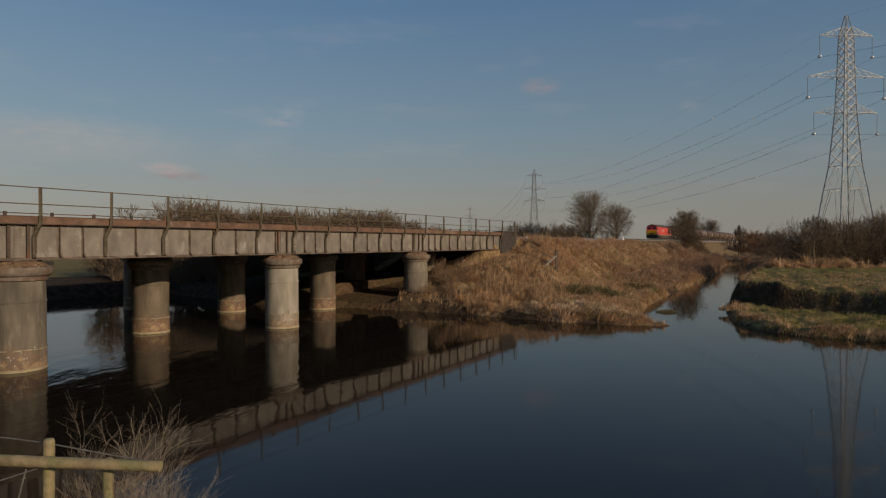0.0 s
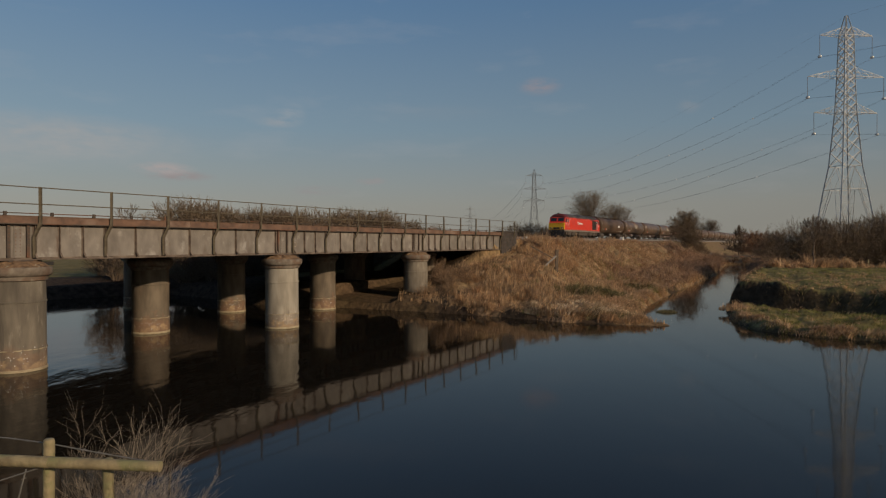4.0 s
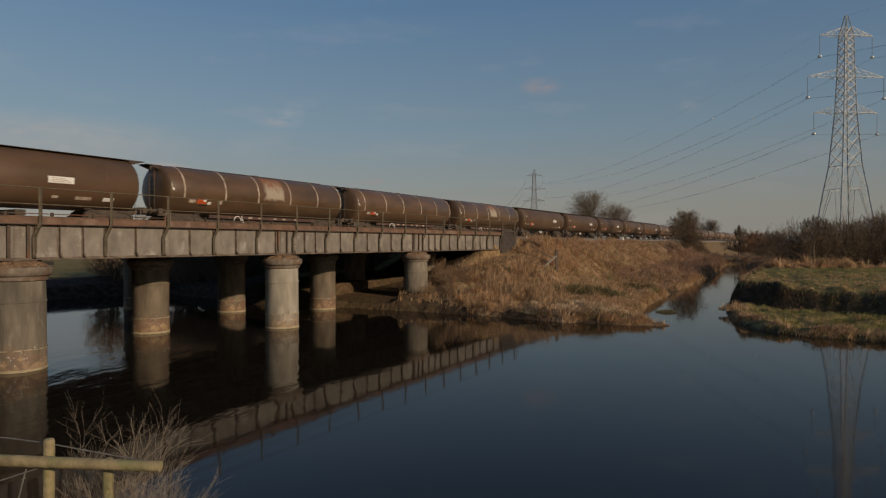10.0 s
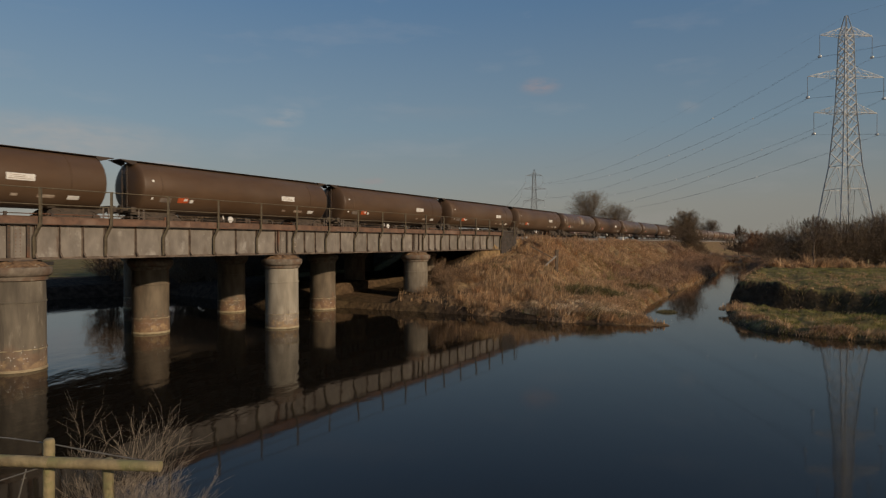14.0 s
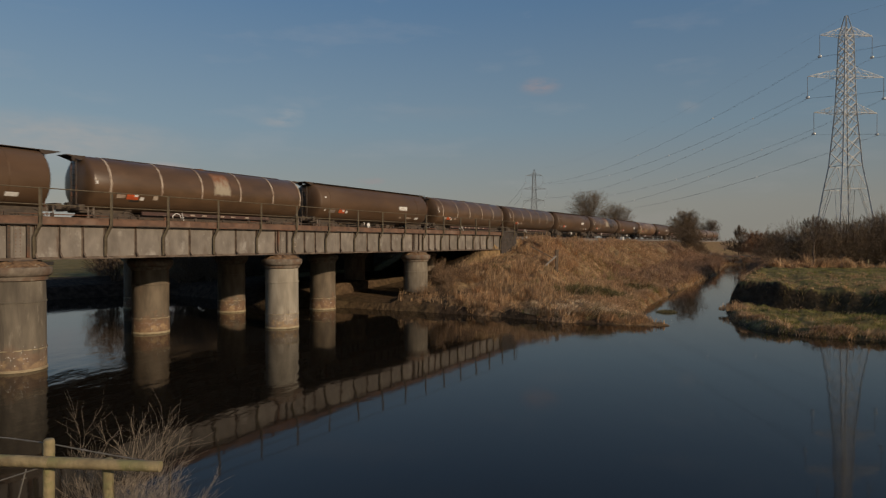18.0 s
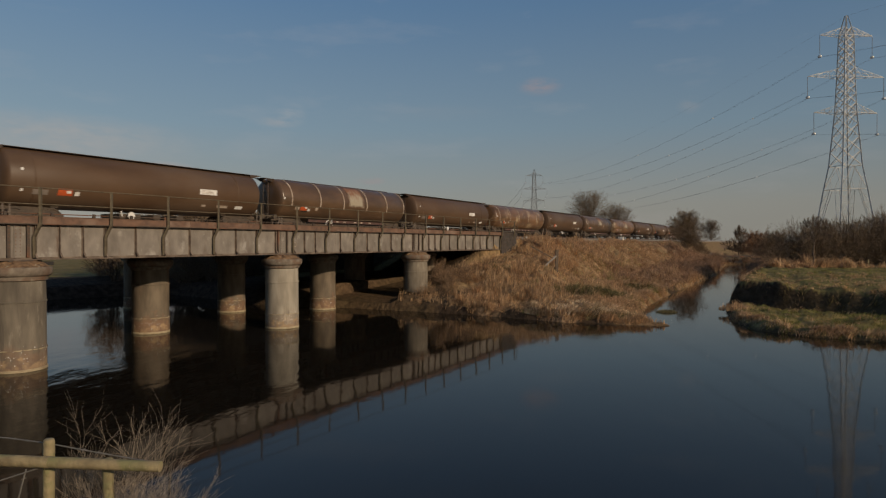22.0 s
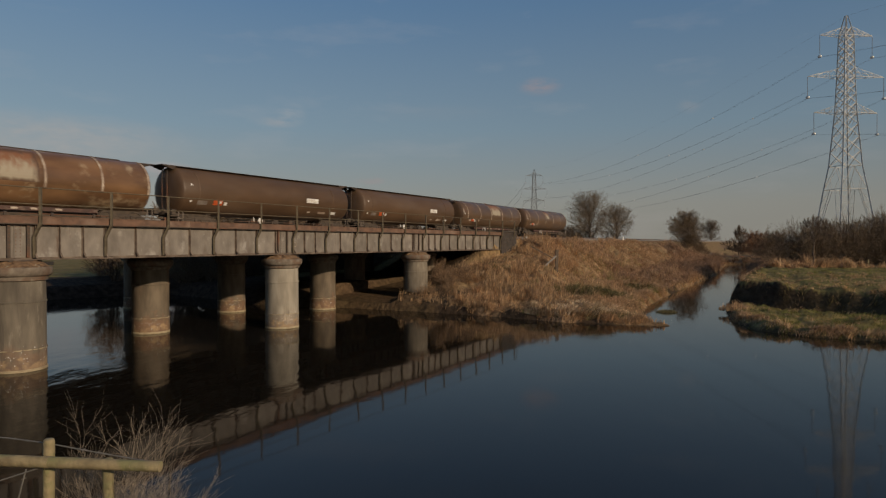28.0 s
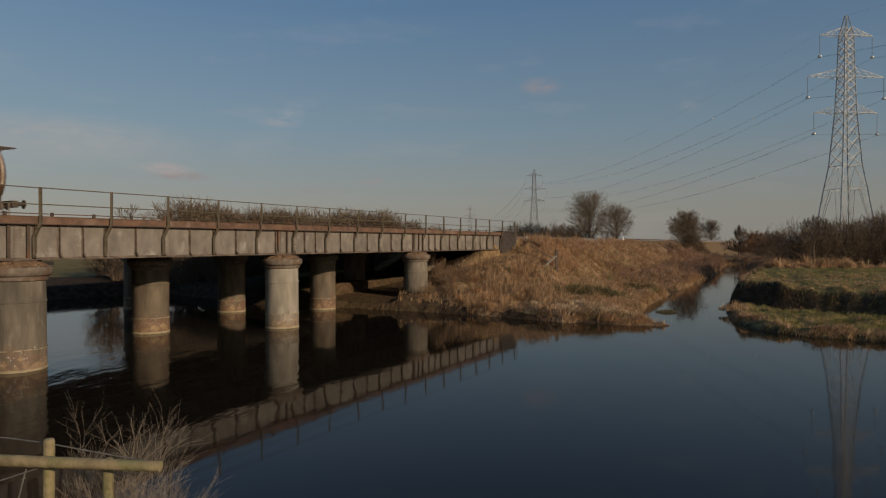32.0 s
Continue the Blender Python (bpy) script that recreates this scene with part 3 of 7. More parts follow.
def ground_z(x, y):
    x, y = np.asarray(x, float), np.asarray(y, float)
    s = x * DS.x + y * DS.y
    p = x * DP.x + y * DP.y
    d = river_distance(x, y)
    field = 2.05 + 0.12 * wob(x, y, 0.13) + 0.05 * wob(x, y, 0.5, 2)
    # embankment beyond the bridge and before it
    side = 0.80 + 0.075 * np.maximum(p - 15.7, 0) + 0.56 * np.maximum(p - 23.4 + 1.2 * wob(x, y, 0.22, 1), 0) + 0.2 * wob(x, y, 0.21, 1)
    back = 6.45 - 0.5 * (p - 53.0)
    skew = (p - G_NEAR) * 1.78
    end = np.where(p < G_NEAR, 1.05 + 0.155 * (s - 48.5) + 0.5 * np.maximum(s - 72.0, 0) + 0.115 * (p - 26.0), 1.05 + 0.31 * (s - 48.5 - skew * 0.5))
    near_end = 6.45 + 0.5 * (-(s - skew) - 21.5)
    east = smin(smin(smin(side, back, 1.0), end, 1.0), 6.45 + 0 * x, 0.8)
    west = smin(smin(np.where(s < 20, 0.8 * (p - 27.0), -9), back, 1.0), smin(near_end, 6.45 + 0 * x, 0.8), 0.8)
    emb = np.maximum(east, west)
    # side plane falls away far from the line: the field takes over, except beside the stream where it is a gentle slope
    z = np.maximum(emb, np.where((p > 0) & (s > 30) & (p < 40), np.minimum(field, 0.55 + np.maximum(d, 0) * 0.08), field))
    # meadow beyond the stream with its lower terrace
    east_bank = (p < 16) & (y > 30) & (x > 20) & (s > 30)
    right = (x - 24.0) * 0.855 - (y - 52.0) * 0.52 > 0
    terr = np.where(right, smooth(50.3 - 0.35 * eased(x), 51.4 + 0.3 * eased(x), shelf(x, y)), 1.0)
    z = np.where(right & (y > 20), 0.42 + 0.12 * wob(x, y, 0.6, 4) + 0.07 * wob(x, y, 1.4, 6) + (2.25 - 0.42 + 0.1 * wob(x, y, 0.17) + 0.16 * wob(x, y, 0.85, 2) * smooth(54.5, 51.5, shelf(x, y))) * terr, z)
    # the bank on which the watcher stands
    own = np.where(y < 5.6, 4.35 - 0.24 * np.clip(y - 0.5, 0, 5.1), 3.12 - 0.72 * (y - 5.6))
    z = np.where((y < 12) & (p < 24), np.maximum(own, -2), z)
    # tussocky relief on the rough bank
    rough = (p < 31) & (p > -4) & (s > 38) & (y > 38)
    z = z + np.where(rough, 0.16 * wob(x, y, 1.15, 3) + 0.13 * wob(x, y, 2.3, 8) + 0.12 * wob(x, y, 0.55, 11), 0.03 * wob(x, y, 2.1, 8))
    lip = np.where(d > 0, np.minimum(0.05 + 1.5 * d, 0.50 + 0.26 * d) * (1.0 + 0.35 * wob(x, y, 0.45, 2)) + 0.16 * wob(x, y, 1.1, 5), 0.08 + 1.1 * d)
    tongue = smooth(8.0, 2.0, np.hypot(x - 15.5, y - 46.5))
    lip = np.where((d > 0) & ~right, lip * (1 - tongue) + tongue * (0.04 + 0.22 * d + 0.05 * wob(x, y, 1.8, 5)), lip)
    lip = np.where(right & (d > 0), np.where(shelf(x, y) < 50, 0.05 + 0.7 * d + 0.12 * wob(x, y, 1.6, 3), 0.06 + 2.4 * d), lip)
    lip = np.where((p > 46) & (d > 0) & (x < -5), np.minimum(0.1 + 1.4 * d, 1.15 + 0.15 * d), lip)
    return np.where(d > 6, z, np.maximum(np.minimum(z, lip), -2.0))


def spaced(lo, hi, step, far, grow=1.12):
    v = list(np.arange(lo, hi + step / 2, step))
    k, st = hi, step
    while k < far:
        st *= grow
        k += st
        v.append(k)
    k, st, low = lo, step, []
    while k > -far:
        st *= grow
        k -= st
        low.append(k)
    return np.array(low[::-1] + v)


def ground_material():
    m = bpy.data.materials.new("winter_meadow_and_bank")
    m.use_nodes = True
    n, l = m.node_tree.nodes, m.node_tree.links
    bs = n["Principled BSDF"]
    bs.inputs["Roughness"].default_value = 0.95
    bs.inputs["Specular IOR Level"].default_value = 0.1
    co = n.new("ShaderNodeTexCoord")
    at = n.new("ShaderNodeAttribute")
    at.attribute_name = "cover"
    sep = n.new("ShaderNodeSeparateColor")
    l.new(at.outputs["Color"], sep.inputs["Color"])

    def ns(scale, detail=6):
        k = n.new("ShaderNodeTexNoise")
        k.inputs["Scale"].default_value, k.inputs["Detail"].default_value = scale, detail
        l.new(co.outputs["Object"], k.inputs["Vector"])
        return k.outputs["Fac"]

    def ramp(fac, a, b, lo=0.35, hi=0.65):
        r = n.new("ShaderNodeValToRGB")
        r.color_ramp.elements[0].position, r.color_ramp.elements[1].position = lo, hi
        r.color_ramp.elements[0].color, r.color_ramp.elements[1].color = (*a, 1), (*b, 1)
        l.new(fac, r.inputs["Fac"])
        return r.outputs["Color"]

    def mix(fac, a, b):
        r = n.new("ShaderNodeMixRGB")
        l.new(fac, r.inputs["Fac"])
        l.new(a, r.inputs["Color1"])
        l.new(b, r.inputs["Color2"])
        return r.outputs["Color"]

    straw = mix(ramp(ns(0.22, 4), (0, 0, 0), (1, 1, 1), 0.42, 0.62), ramp(ns(3.2, 8), (0.14, 0.086, 0.047), (0.45, 0.29, 0.16)), ramp(ns(2.8, 8), (0.13, 0.09, 0.047), (0.39, 0.265, 0.135)))
    grass = ramp(ns(1.1), (0.11, 0.10, 0.038), (0.23, 0.19, 0.07))
    # dark tone of bare earth, used for the painted bank shade too
    soil_and_shade = ramp(ns(2.5), (0.026, 0.018, 0.013), (0.060, 0.042, 0.029))
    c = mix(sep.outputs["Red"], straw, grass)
    c = mix(sep.outputs["Green"], c, soil_and_shade)
    l.new(c, bs.inputs["Base Color"])
    bp = n.new("ShaderNodeBump")
    bp.inputs["Strength"].default_value, bp.inputs["Distance"].default_value = 0.8, 0.15
    l.new(ns(4.0), bp.inputs["Height"])
    l.new(bp.outputs["Normal"], bs.inputs["Normal"])
    return m


def cover_of(x, y):
    """Share of green sward and of bare earth, with painted-in shade, at a place."""
    s = x * DS.x + y * DS.y
    p = x * DP.x + y * DP.y
    d = river_distance(x, y)
    right = ((x - 24.0) * 0.855 - (y - 52.0) * 0.52 > 0) & (y > 20)
    g = np.where(right, np.where(shelf(x, y) < 50, 0.7, 0.85), 0.10)
    g = np.where(right & (y > 96), 0.3, g)
    g = np.where((s < 40) & (p > 44), 0.95, g)
    g = np.where((p > 50), 0.8, g)
    g = np.clip(g + 0.25 * wob(x, y, 0.35, 1.5), 0, 1)
    # dark cover along the waterline also paints in the undercut's shade
    soil_and_shade = np.where(d < 0.6, 0.9, np.where(d < 1.0, 0.4, 0.0)) * np.where((wob(x, y, 0.55, 6) > 0.35) | ((x > 4.7) & (x < 7.6) & (y < 54)), 1.0, 0.3)
    soil_and_shade = np.where(right & (shelf(x, y) < 50), np.where(d < 0.25, 0.8, 0.0), soil_and_shade)
    soil_and_shade = np.where(right & (d < 1.0) & (y > 50.8), 0.95, soil_and_shade)
    face = right & (shelf(x, y) > 50.1) & (shelf(x, y) < 51.35)
    soil_and_shade = np.where(face, 0.95 - 0.12 * eased(x), soil_and_shade)
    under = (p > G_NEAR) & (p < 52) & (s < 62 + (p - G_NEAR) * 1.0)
    # round the near pier's foot the dark earth tone also carries shade
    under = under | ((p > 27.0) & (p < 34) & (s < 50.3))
    soil_and_shade = np.where(under, 0.72, soil_and_shade)
    # far bank behind the bridge: full dark cover paints in the bridge's shadow
    soil_and_shade = np.where((p > 46) & (d < 8.0) & (x < -5), 1.0, soil_and_shade)
    return g, np.clip(soil_and_shade, 0, 1)


def build_ground():
    xs = np.unique(np.concatenate([spaced(-50, 72, 0.5, 3200), np.arange(-14, 34, 0.25)]))
    ys = np.unique(np.concatenate([spaced(-4, 112, 0.5, 3200), np.arange(36, 60, 0.25)]))
    gx, gy = np.meshgrid(xs, ys)
    gz = ground_z(gx, gy)
    nx, ny = len(xs), len(ys)
    verts = np.stack([gx.ravel(), gy.ravel(), gz.ravel()], 1)
    i = (np.arange(ny - 1)[:, None] * nx + np.arange(nx - 1)[None, :]).ravel()
    faces = np.stack([i, i + 1, i + nx + 1, i + nx], 1)
    ob = raw("ground", verts.tolist(), faces.tolist(), ground_material(), smooth=True)
    g, soil_and_shade = cover_of(gx.ravel(), gy.ravel())
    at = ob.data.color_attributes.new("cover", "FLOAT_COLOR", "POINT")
    at.data.foreach_set("color", np.stack([g, soil_and_shade, 0 * g, 1 + 0 * g], 1).ravel())
    tagged(ob, "straw-coloured winter meadow and muddy river banks", "ground", kind="structure")
    bm = bmesh.new()
    k = [bm.verts.new(v) for v in ((-96, 0, 0), (152, 0, 0), (152, 260, 0), (-96, 260, 0))]
    bm.faces.new(k)
    w = mesh_object("water", bm, M["water"])
    tagged(w, "calm dark river reflecting the evening sky", "river", kind="structure")


build_ground()


# ---------------------------------------------------------------- bridge
BAY = 3.45
POST_0 = 15.25          # s of a handrail post on the near girder
PIERS_NEAR = (-2.5, 14.4, 31.3, 48.5)
SKEW = (10.6, 21.8, 36.3)     # how far the further rows lie along the line from the near row
END_E, END_W = 66.9, -19.6
Z_BOT, Z_TOP = 5.2, 7.26


def build_girder(name, p, off, near, Z_WEB=6.88):
    """One plate girder: web sheets, stiffeners, flanges; off shifts its ends along the line."""
    g = empty(name, RAIL @ pose(0, p, 0))
    s0, s1 = END_W + off, END_E + off
    # web sheets between the posts, each a little proud or back
    first = int(math.floor((s0 - POST_0) / BAY))
    sheet = part("web_sheet", boxed(0.0, BAY - 0.012, -0.012, 0.012, Z_BOT + 0.02, Z_WEB), M["girder"], g)
    stiff_bm = bmesh.new()
    for x in (0.0,):
        side_prism(stiff_bm, [(-0.02, Z_BOT + 0.06), (0.02, Z_BOT + 0.06), (0.02, Z_WEB - 0.01), (-0.02, Z_WEB - 0.01)], -0.13, -0.012)
        side_prism(stiff_bm, [(-0.08, Z_BOT + 0.06), (0.02, Z_BOT + 0.06), (0.02, Z_WEB - 0.01), (-0.08, Z_WEB - 0.01)], -0.026, -0.0125)
        bar(stiff_bm, (0, -0.10, Z_BOT + 0.30), (0.0, -0.30, Z_BOT + 0.045), 0.09, 0.05)
    stiffener = part("stiffener", stiff_bm, M["girder_edge"], g)
    k = first
    used_sheet = used_stiff = False
    while POST_0 + (k + 1) * BAY <= s1 + BAY:
        a = POST_0 + k * BAY
        m = pose(a, 0.006 * ((k % 3) - 1), 0)
        if a >= s0 and a + BAY <= s1 + 0.2:
            if used_sheet:
                again(sheet, g, m)
            else:
                sheet.matrix_basis, used_sheet = m, True
        n = 3 if (k % 5) == 0 else 2
        for i in range(n):
            x = a + BAY * i / n - 0.12
            if s0 < x < s1:
                if used_stiff:
                    again(stiffener, g, pose(x, 0, 0))
                else:
                    stiffener.matrix_basis, used_stiff = pose(x, 0, 0), True
        k += 1
    # make-up sheets at both ends
    a = POST_0 + math.ceil((s0 - POST_0) / BAY) * BAY
    part("web_sheet", boxed(s0, a - 0.012, -0.012, 0.012, Z_BOT + 0.02, Z_WEB), M["girder"], g)
    b = POST_0 + math.floor((s1 + 0.2 - POST_0) / BAY) * BAY
    if b < s1:
        part("web_sheet", boxed(b, s1, -0.012, 0.012, Z_BOT + 0.02, Z_WEB), M["girder"], g)
    part("bottom_flange", boxed(s0, s1, -0.30, 0.30, Z_BOT - 0.03, Z_BOT + 0.02), M["girder_edge"], g, "rust-streaked riveted bottom flange")
    bm = bmesh.new()
    box(bm, s0, s1, -0.05, 0.05, Z_BOT + 0.024, Z_BOT + 0.10)
    part("bottom_angle", bm, M["girder_edge"], g)
    part("top_flange", boxed(s0, s1, -0.30, 0.30, Z_WEB, Z_WEB + 0.05), M["darksteel"], g)
    if Z_WEB > 6.5:
        for i in range(4):
            a, b = s0 + (s1 - s0) * i / 4, s0 + (s1 - s0) * (i + 1) / 4 - 0.015
            part("kerb_plate", boxed(a, b, -0.27, -0.24, Z_WEB + 0.05, Z_TOP), M["rust"], g, "rust-red kerb plate")
        part("kerb_cap", boxed(s0, s1, -0.30, -0.12, Z_TOP, Z_TOP + 0.03), M["rust"], g)
    # doubled splice plates above each pier
    for x in PIERS_NEAR:
        x += off
        for dx in (-0.42, 0.42):
            part("splice_angle", boxed(x + dx - 0.07, x + dx + 0.07, -0.14, -0.012, Z_BOT + 0.10, Z_WEB - 0.004), M["darksteel"], g)
        part("splice_plate", boxed(x - 0.16, x + 0.16, -0.05, -0.014, Z_BOT + 0.104, Z_WEB - 0.006), M["girder"], g)
        riv = bmesh.new()
        for i in range(9):
            for dx in (-0.42, 0.42, -0.1, 0.1):
                y = -0.155 if abs(dx) > 0.3 else -0.06
                box(riv, x + dx - 0.022, x + dx + 0.022, y, y + 0.02, Z_BOT + 0.2 + i * 0.17, Z_BOT + 0.245 + i * 0.17)
        tagged(part("rivet_row", riv, M["darksteel"], g), kind="stuff")
    if near:
        # cable on knobs along the kerb, and a chalked mark on the web
        k = s0 + 0.6
        knob = None
        while k < s1:
            if knob:
                again(knob, g, pose(k, 0, 0))
            else:
                knob = part("cable_knob", boxed(-0.07, 0.07, -0.26, -0.14, Z_TOP + 0.03, Z_TOP + 0.22, bevel=0.02), M["darksteel"], g)
                knob.matrix_basis = pose(k, 0, 0)
            k += 2.05
        part("kerb_cable", bar(bmesh.new(), (s0, -0.20, Z_TOP + 0.15), (s1, -0.20, Z_TOP + 0.15), 0.026, n=6), M["darksteel"], g)
        for x0, x1, z0, z1 in ((32.25, 32.29, 5.72, 6.22), (32.29, 32.72, 5.72, 5.76), (32.68, 32.72, 5.76, 6.02), (32.29, 32.68, 5.98, 6.02), (32.38, 32.42, 6.02, 6.28)):
            part("chalk_stroke", boxed(x0, x1, -0.027, -0.0195, z0, z1), M["hoop"], g, "pale chalked stroke")
        # cranked handrail posts and two lines of tube
        bm = bmesh.new()
        bar(bm, (-0.17, -0.13, Z_BOT + 0.08), (-0.17, -0.13, 6.32), 0.19, 0.10)
        bar(bm, (-0.17, -0.13, 6.30), (0.0, -0.36, 6.92), 0.19, 0.10)
        bar(bm, (0.0, -0.36, 6.90), (0.0, -0.36, 8.69), 0.19, 0.10)
        bar(bm, (0.05, -0.32, 6.95), (0.05, -0.32, 8.69), 0.05, 0.08)
        post = part("handrail_post", bm, M["rail_post"], g, "lichen-yellowed cranked steel post")
        done = False
        for k in range(-10, 17):
            x = POST_0 + k * BAY
            if s0 < x:
                if done:
                    again(post, g, pose(x, 0, 0, 0, 0.4 * math.sin(k * 2.1), 0))
                else:
                    post.matrix_basis, done = pose(x, 0, 0), True
        for z in (8.655, 7.86):
            for k in range(-10, 16):
                a, b = POST_0 + k * BAY, POST_0 + (k + 1) * BAY
                if a > s0:
                    bm = bmesh.new()
                    bar(bm, (a, -0.40, z), (b, -0.40, z + 0.012 * math.sin(k)), 0.026, n=8)
                    part("handrail_tube", bm, M["rail_post"], g)
        bm = bmesh.new()
        last = POST_0 + 16 * BAY
        bend = [(last, 8.655), (last + 0.5, 8.64), (last + 0.72, 8.5), (last + 0.78, 8.2), (last + 0.78, 7.2)]
        for (xa, za), (xb, zb) in zip(bend, bend[1:]):
            bar(bm, (xa, -0.40, za), (xb, -0.40, zb), 0.032, n=8)
        part("handrail_end", bm, M["rail_post"], g)
    tagged(g, "long grey riveted plate girder with rust-red top" if near else "shaded riveted plate girder of the bridge", "girder", "bridge girders")
    return g


def build_pier():
    pier = empty("bridge_pier")
    bm = bmesh.new()
    lathe(bm, [(1.15, 1.05), (1.15, 3.2), (1.19, 3.21), (1.19, 3.27), (1.15, 3.28), (1.13, 4.22)], 36)
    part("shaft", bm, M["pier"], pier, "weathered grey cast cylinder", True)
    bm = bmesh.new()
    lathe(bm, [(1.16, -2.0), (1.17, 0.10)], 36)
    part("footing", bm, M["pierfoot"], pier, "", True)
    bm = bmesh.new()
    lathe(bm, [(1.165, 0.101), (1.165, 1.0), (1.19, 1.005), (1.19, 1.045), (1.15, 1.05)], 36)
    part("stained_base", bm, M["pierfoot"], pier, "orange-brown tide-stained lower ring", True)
    ring_bm = bmesh.new()
    lathe(ring_bm, [(1.172, 0.0), (1.19, 0.01), (1.19, 0.11), (1.172, 0.13)], 36)
    salt = bmesh.new()
    rs = random.Random(12)
    for i in range(60):
        a = rs.choice((0.4, 1.1, 2.9, 3.7, 4.3, 5.2)) + rs.gauss(0, 0.22)
        zz = rs.choice((1.03, 0.78, 0.62, 0.5)) + rs.gauss(0, 0.09)
        w, h = rs.uniform(0.012, 0.05), rs.uniform(0.012, 0.05)
        rr = 1.194 if zz > 0.97 else 1.169
        q = [salt.verts.new((rr * math.cos(a + da / rr), rr * math.sin(a + da / rr), zz + dz)) for da, dz in ((-w / 2, -h / 2), (w / 2, -h / 2), (w / 2, h / 2), (-w / 2, h / 2))]
        salt.faces.new(q)
    tagged(part("salt_flecks", salt, M["white"], pier, "white salt flecks"), kind="stuff")
    part("tide_ring", ring_bm, M["tideline"], pier, "pale tide-washed ring", True)
    crust = bmesh.new()
    a = 0.0
    while a < math.tau - 0.3:
        wide, z0 = rs.uniform(0.12, 0.42), 1.0 + rs.uniform(-0.008, 0.012)
        arc = [a + wide * i / 4 for i in range(5)]
        low = [crust.verts.new((1.196 * math.cos(q), 1.196 * math.sin(q), z0 + rs.uniform(-0.025, 0.01))) for q in arc]
        high = [crust.verts.new((1.196 * math.cos(q), 1.196 * math.sin(q), z0 + rs.uniform(0.03, 0.055))) for q in arc]
        for i in range(4):
            crust.faces.new((low[i], low[i + 1], high[i + 1], high[i]))
        a += wide + rs.choice((0.02, 0.05, 0.2))
    tagged(part("salt_line", crust, M["tideline"], pier, "broken pale salt line on the ledge"), kind="stuff")
    bm = bmesh.new()
    lathe(bm, [(1.13, 4.20), (1.22, 4.24), (1.24, 4.34), (1.26, 4.42), (1.34, 4.45), (1.40, 4.52), (1.42, 4.66), (1.42, 4.80), (1.38, 4.86), (1.0, 4.88)], 36)
    part("capital", bm, M["piercap"], pier, "rust-stained rounded capital", True)
    bm = bmesh.new()
    rnd = random.Random(4)
    lathe(bm, [(1.34, 4.862), (1.2, 4.95), (1.0, 5.05), (0.75, 5.12), (0.4, 5.13)], 30)
    for v in bm.verts:
        v.co.x += rnd.uniform(-0.09, 0.09)
        v.co.y += rnd.uniform(-0.09, 0.09)
        v.co.z += rnd.uniform(-0.04, 0.03)
    part("rust_debris", bm, M["debris"], pier, "heap of rust flakes and bird dirt")
    bm = boxed(-0.55, 0.55, -0.42, 0.42, 5.05, 5.165, bevel=0.02)
    part("bearing_plate", bm, M["darksteel"], pier)
    bm = boxed(0.75, 1.55, -0.14, 0.14, 4.90, 5.08)
    part("stub_beam", bm, M["black"], pier)
    return tagged(pier, "round grey pier with rusty capital standing in water", "bridge pier", "bridge piers")


def build_deck():
    deck = empty("bridge_deck", RAIL)
    for a, b, off in ((G_NEAR, G_MID, 5.3), (G_MID, G_FAR, 16.2), (G_FAR, G_LAST, 27.2)):
        k = END_W + off
        cross = None
        while k < END_E + off - 1:
            if cross:
                again(cross, deck, pose(k, a, 0))
            else:
                cross = part("cross_beam", boxed(-0.14, 0.14, 0.31, b - a - 0.31, 5.75, 6.28), M["darksteel"], deck)
                cross.matrix_basis = pose(k, a, 0)
            k += 2.3
        bm = bmesh.new()
        side_prism(bm, [(END_W + off - 5, 6.30), (END_E + off + 5, 6.30), (END_E + off + 5, 6.42), (END_W + off - 5, 6.42)], a + (0.31 if a == G_NEAR else 0.004), b - (0.31 if b == G_LAST else 0.004))
        part("deck_plate", bm, M["darksteel"], deck)
    bm = bmesh.new()
    side_prism(bm, [(END_W - 5, 6.424), (END_E + 32, 6.424), (END_E + 32, BED_Z), (END_W - 5, BED_Z)], TRACK / U - 2.3, G_LAST - 0.35)
    part("ballast_bed", bm, M["ballast"], deck)
    tagged(deck, "dark underside deck of steel beams carrying ballast", "bridge deck")


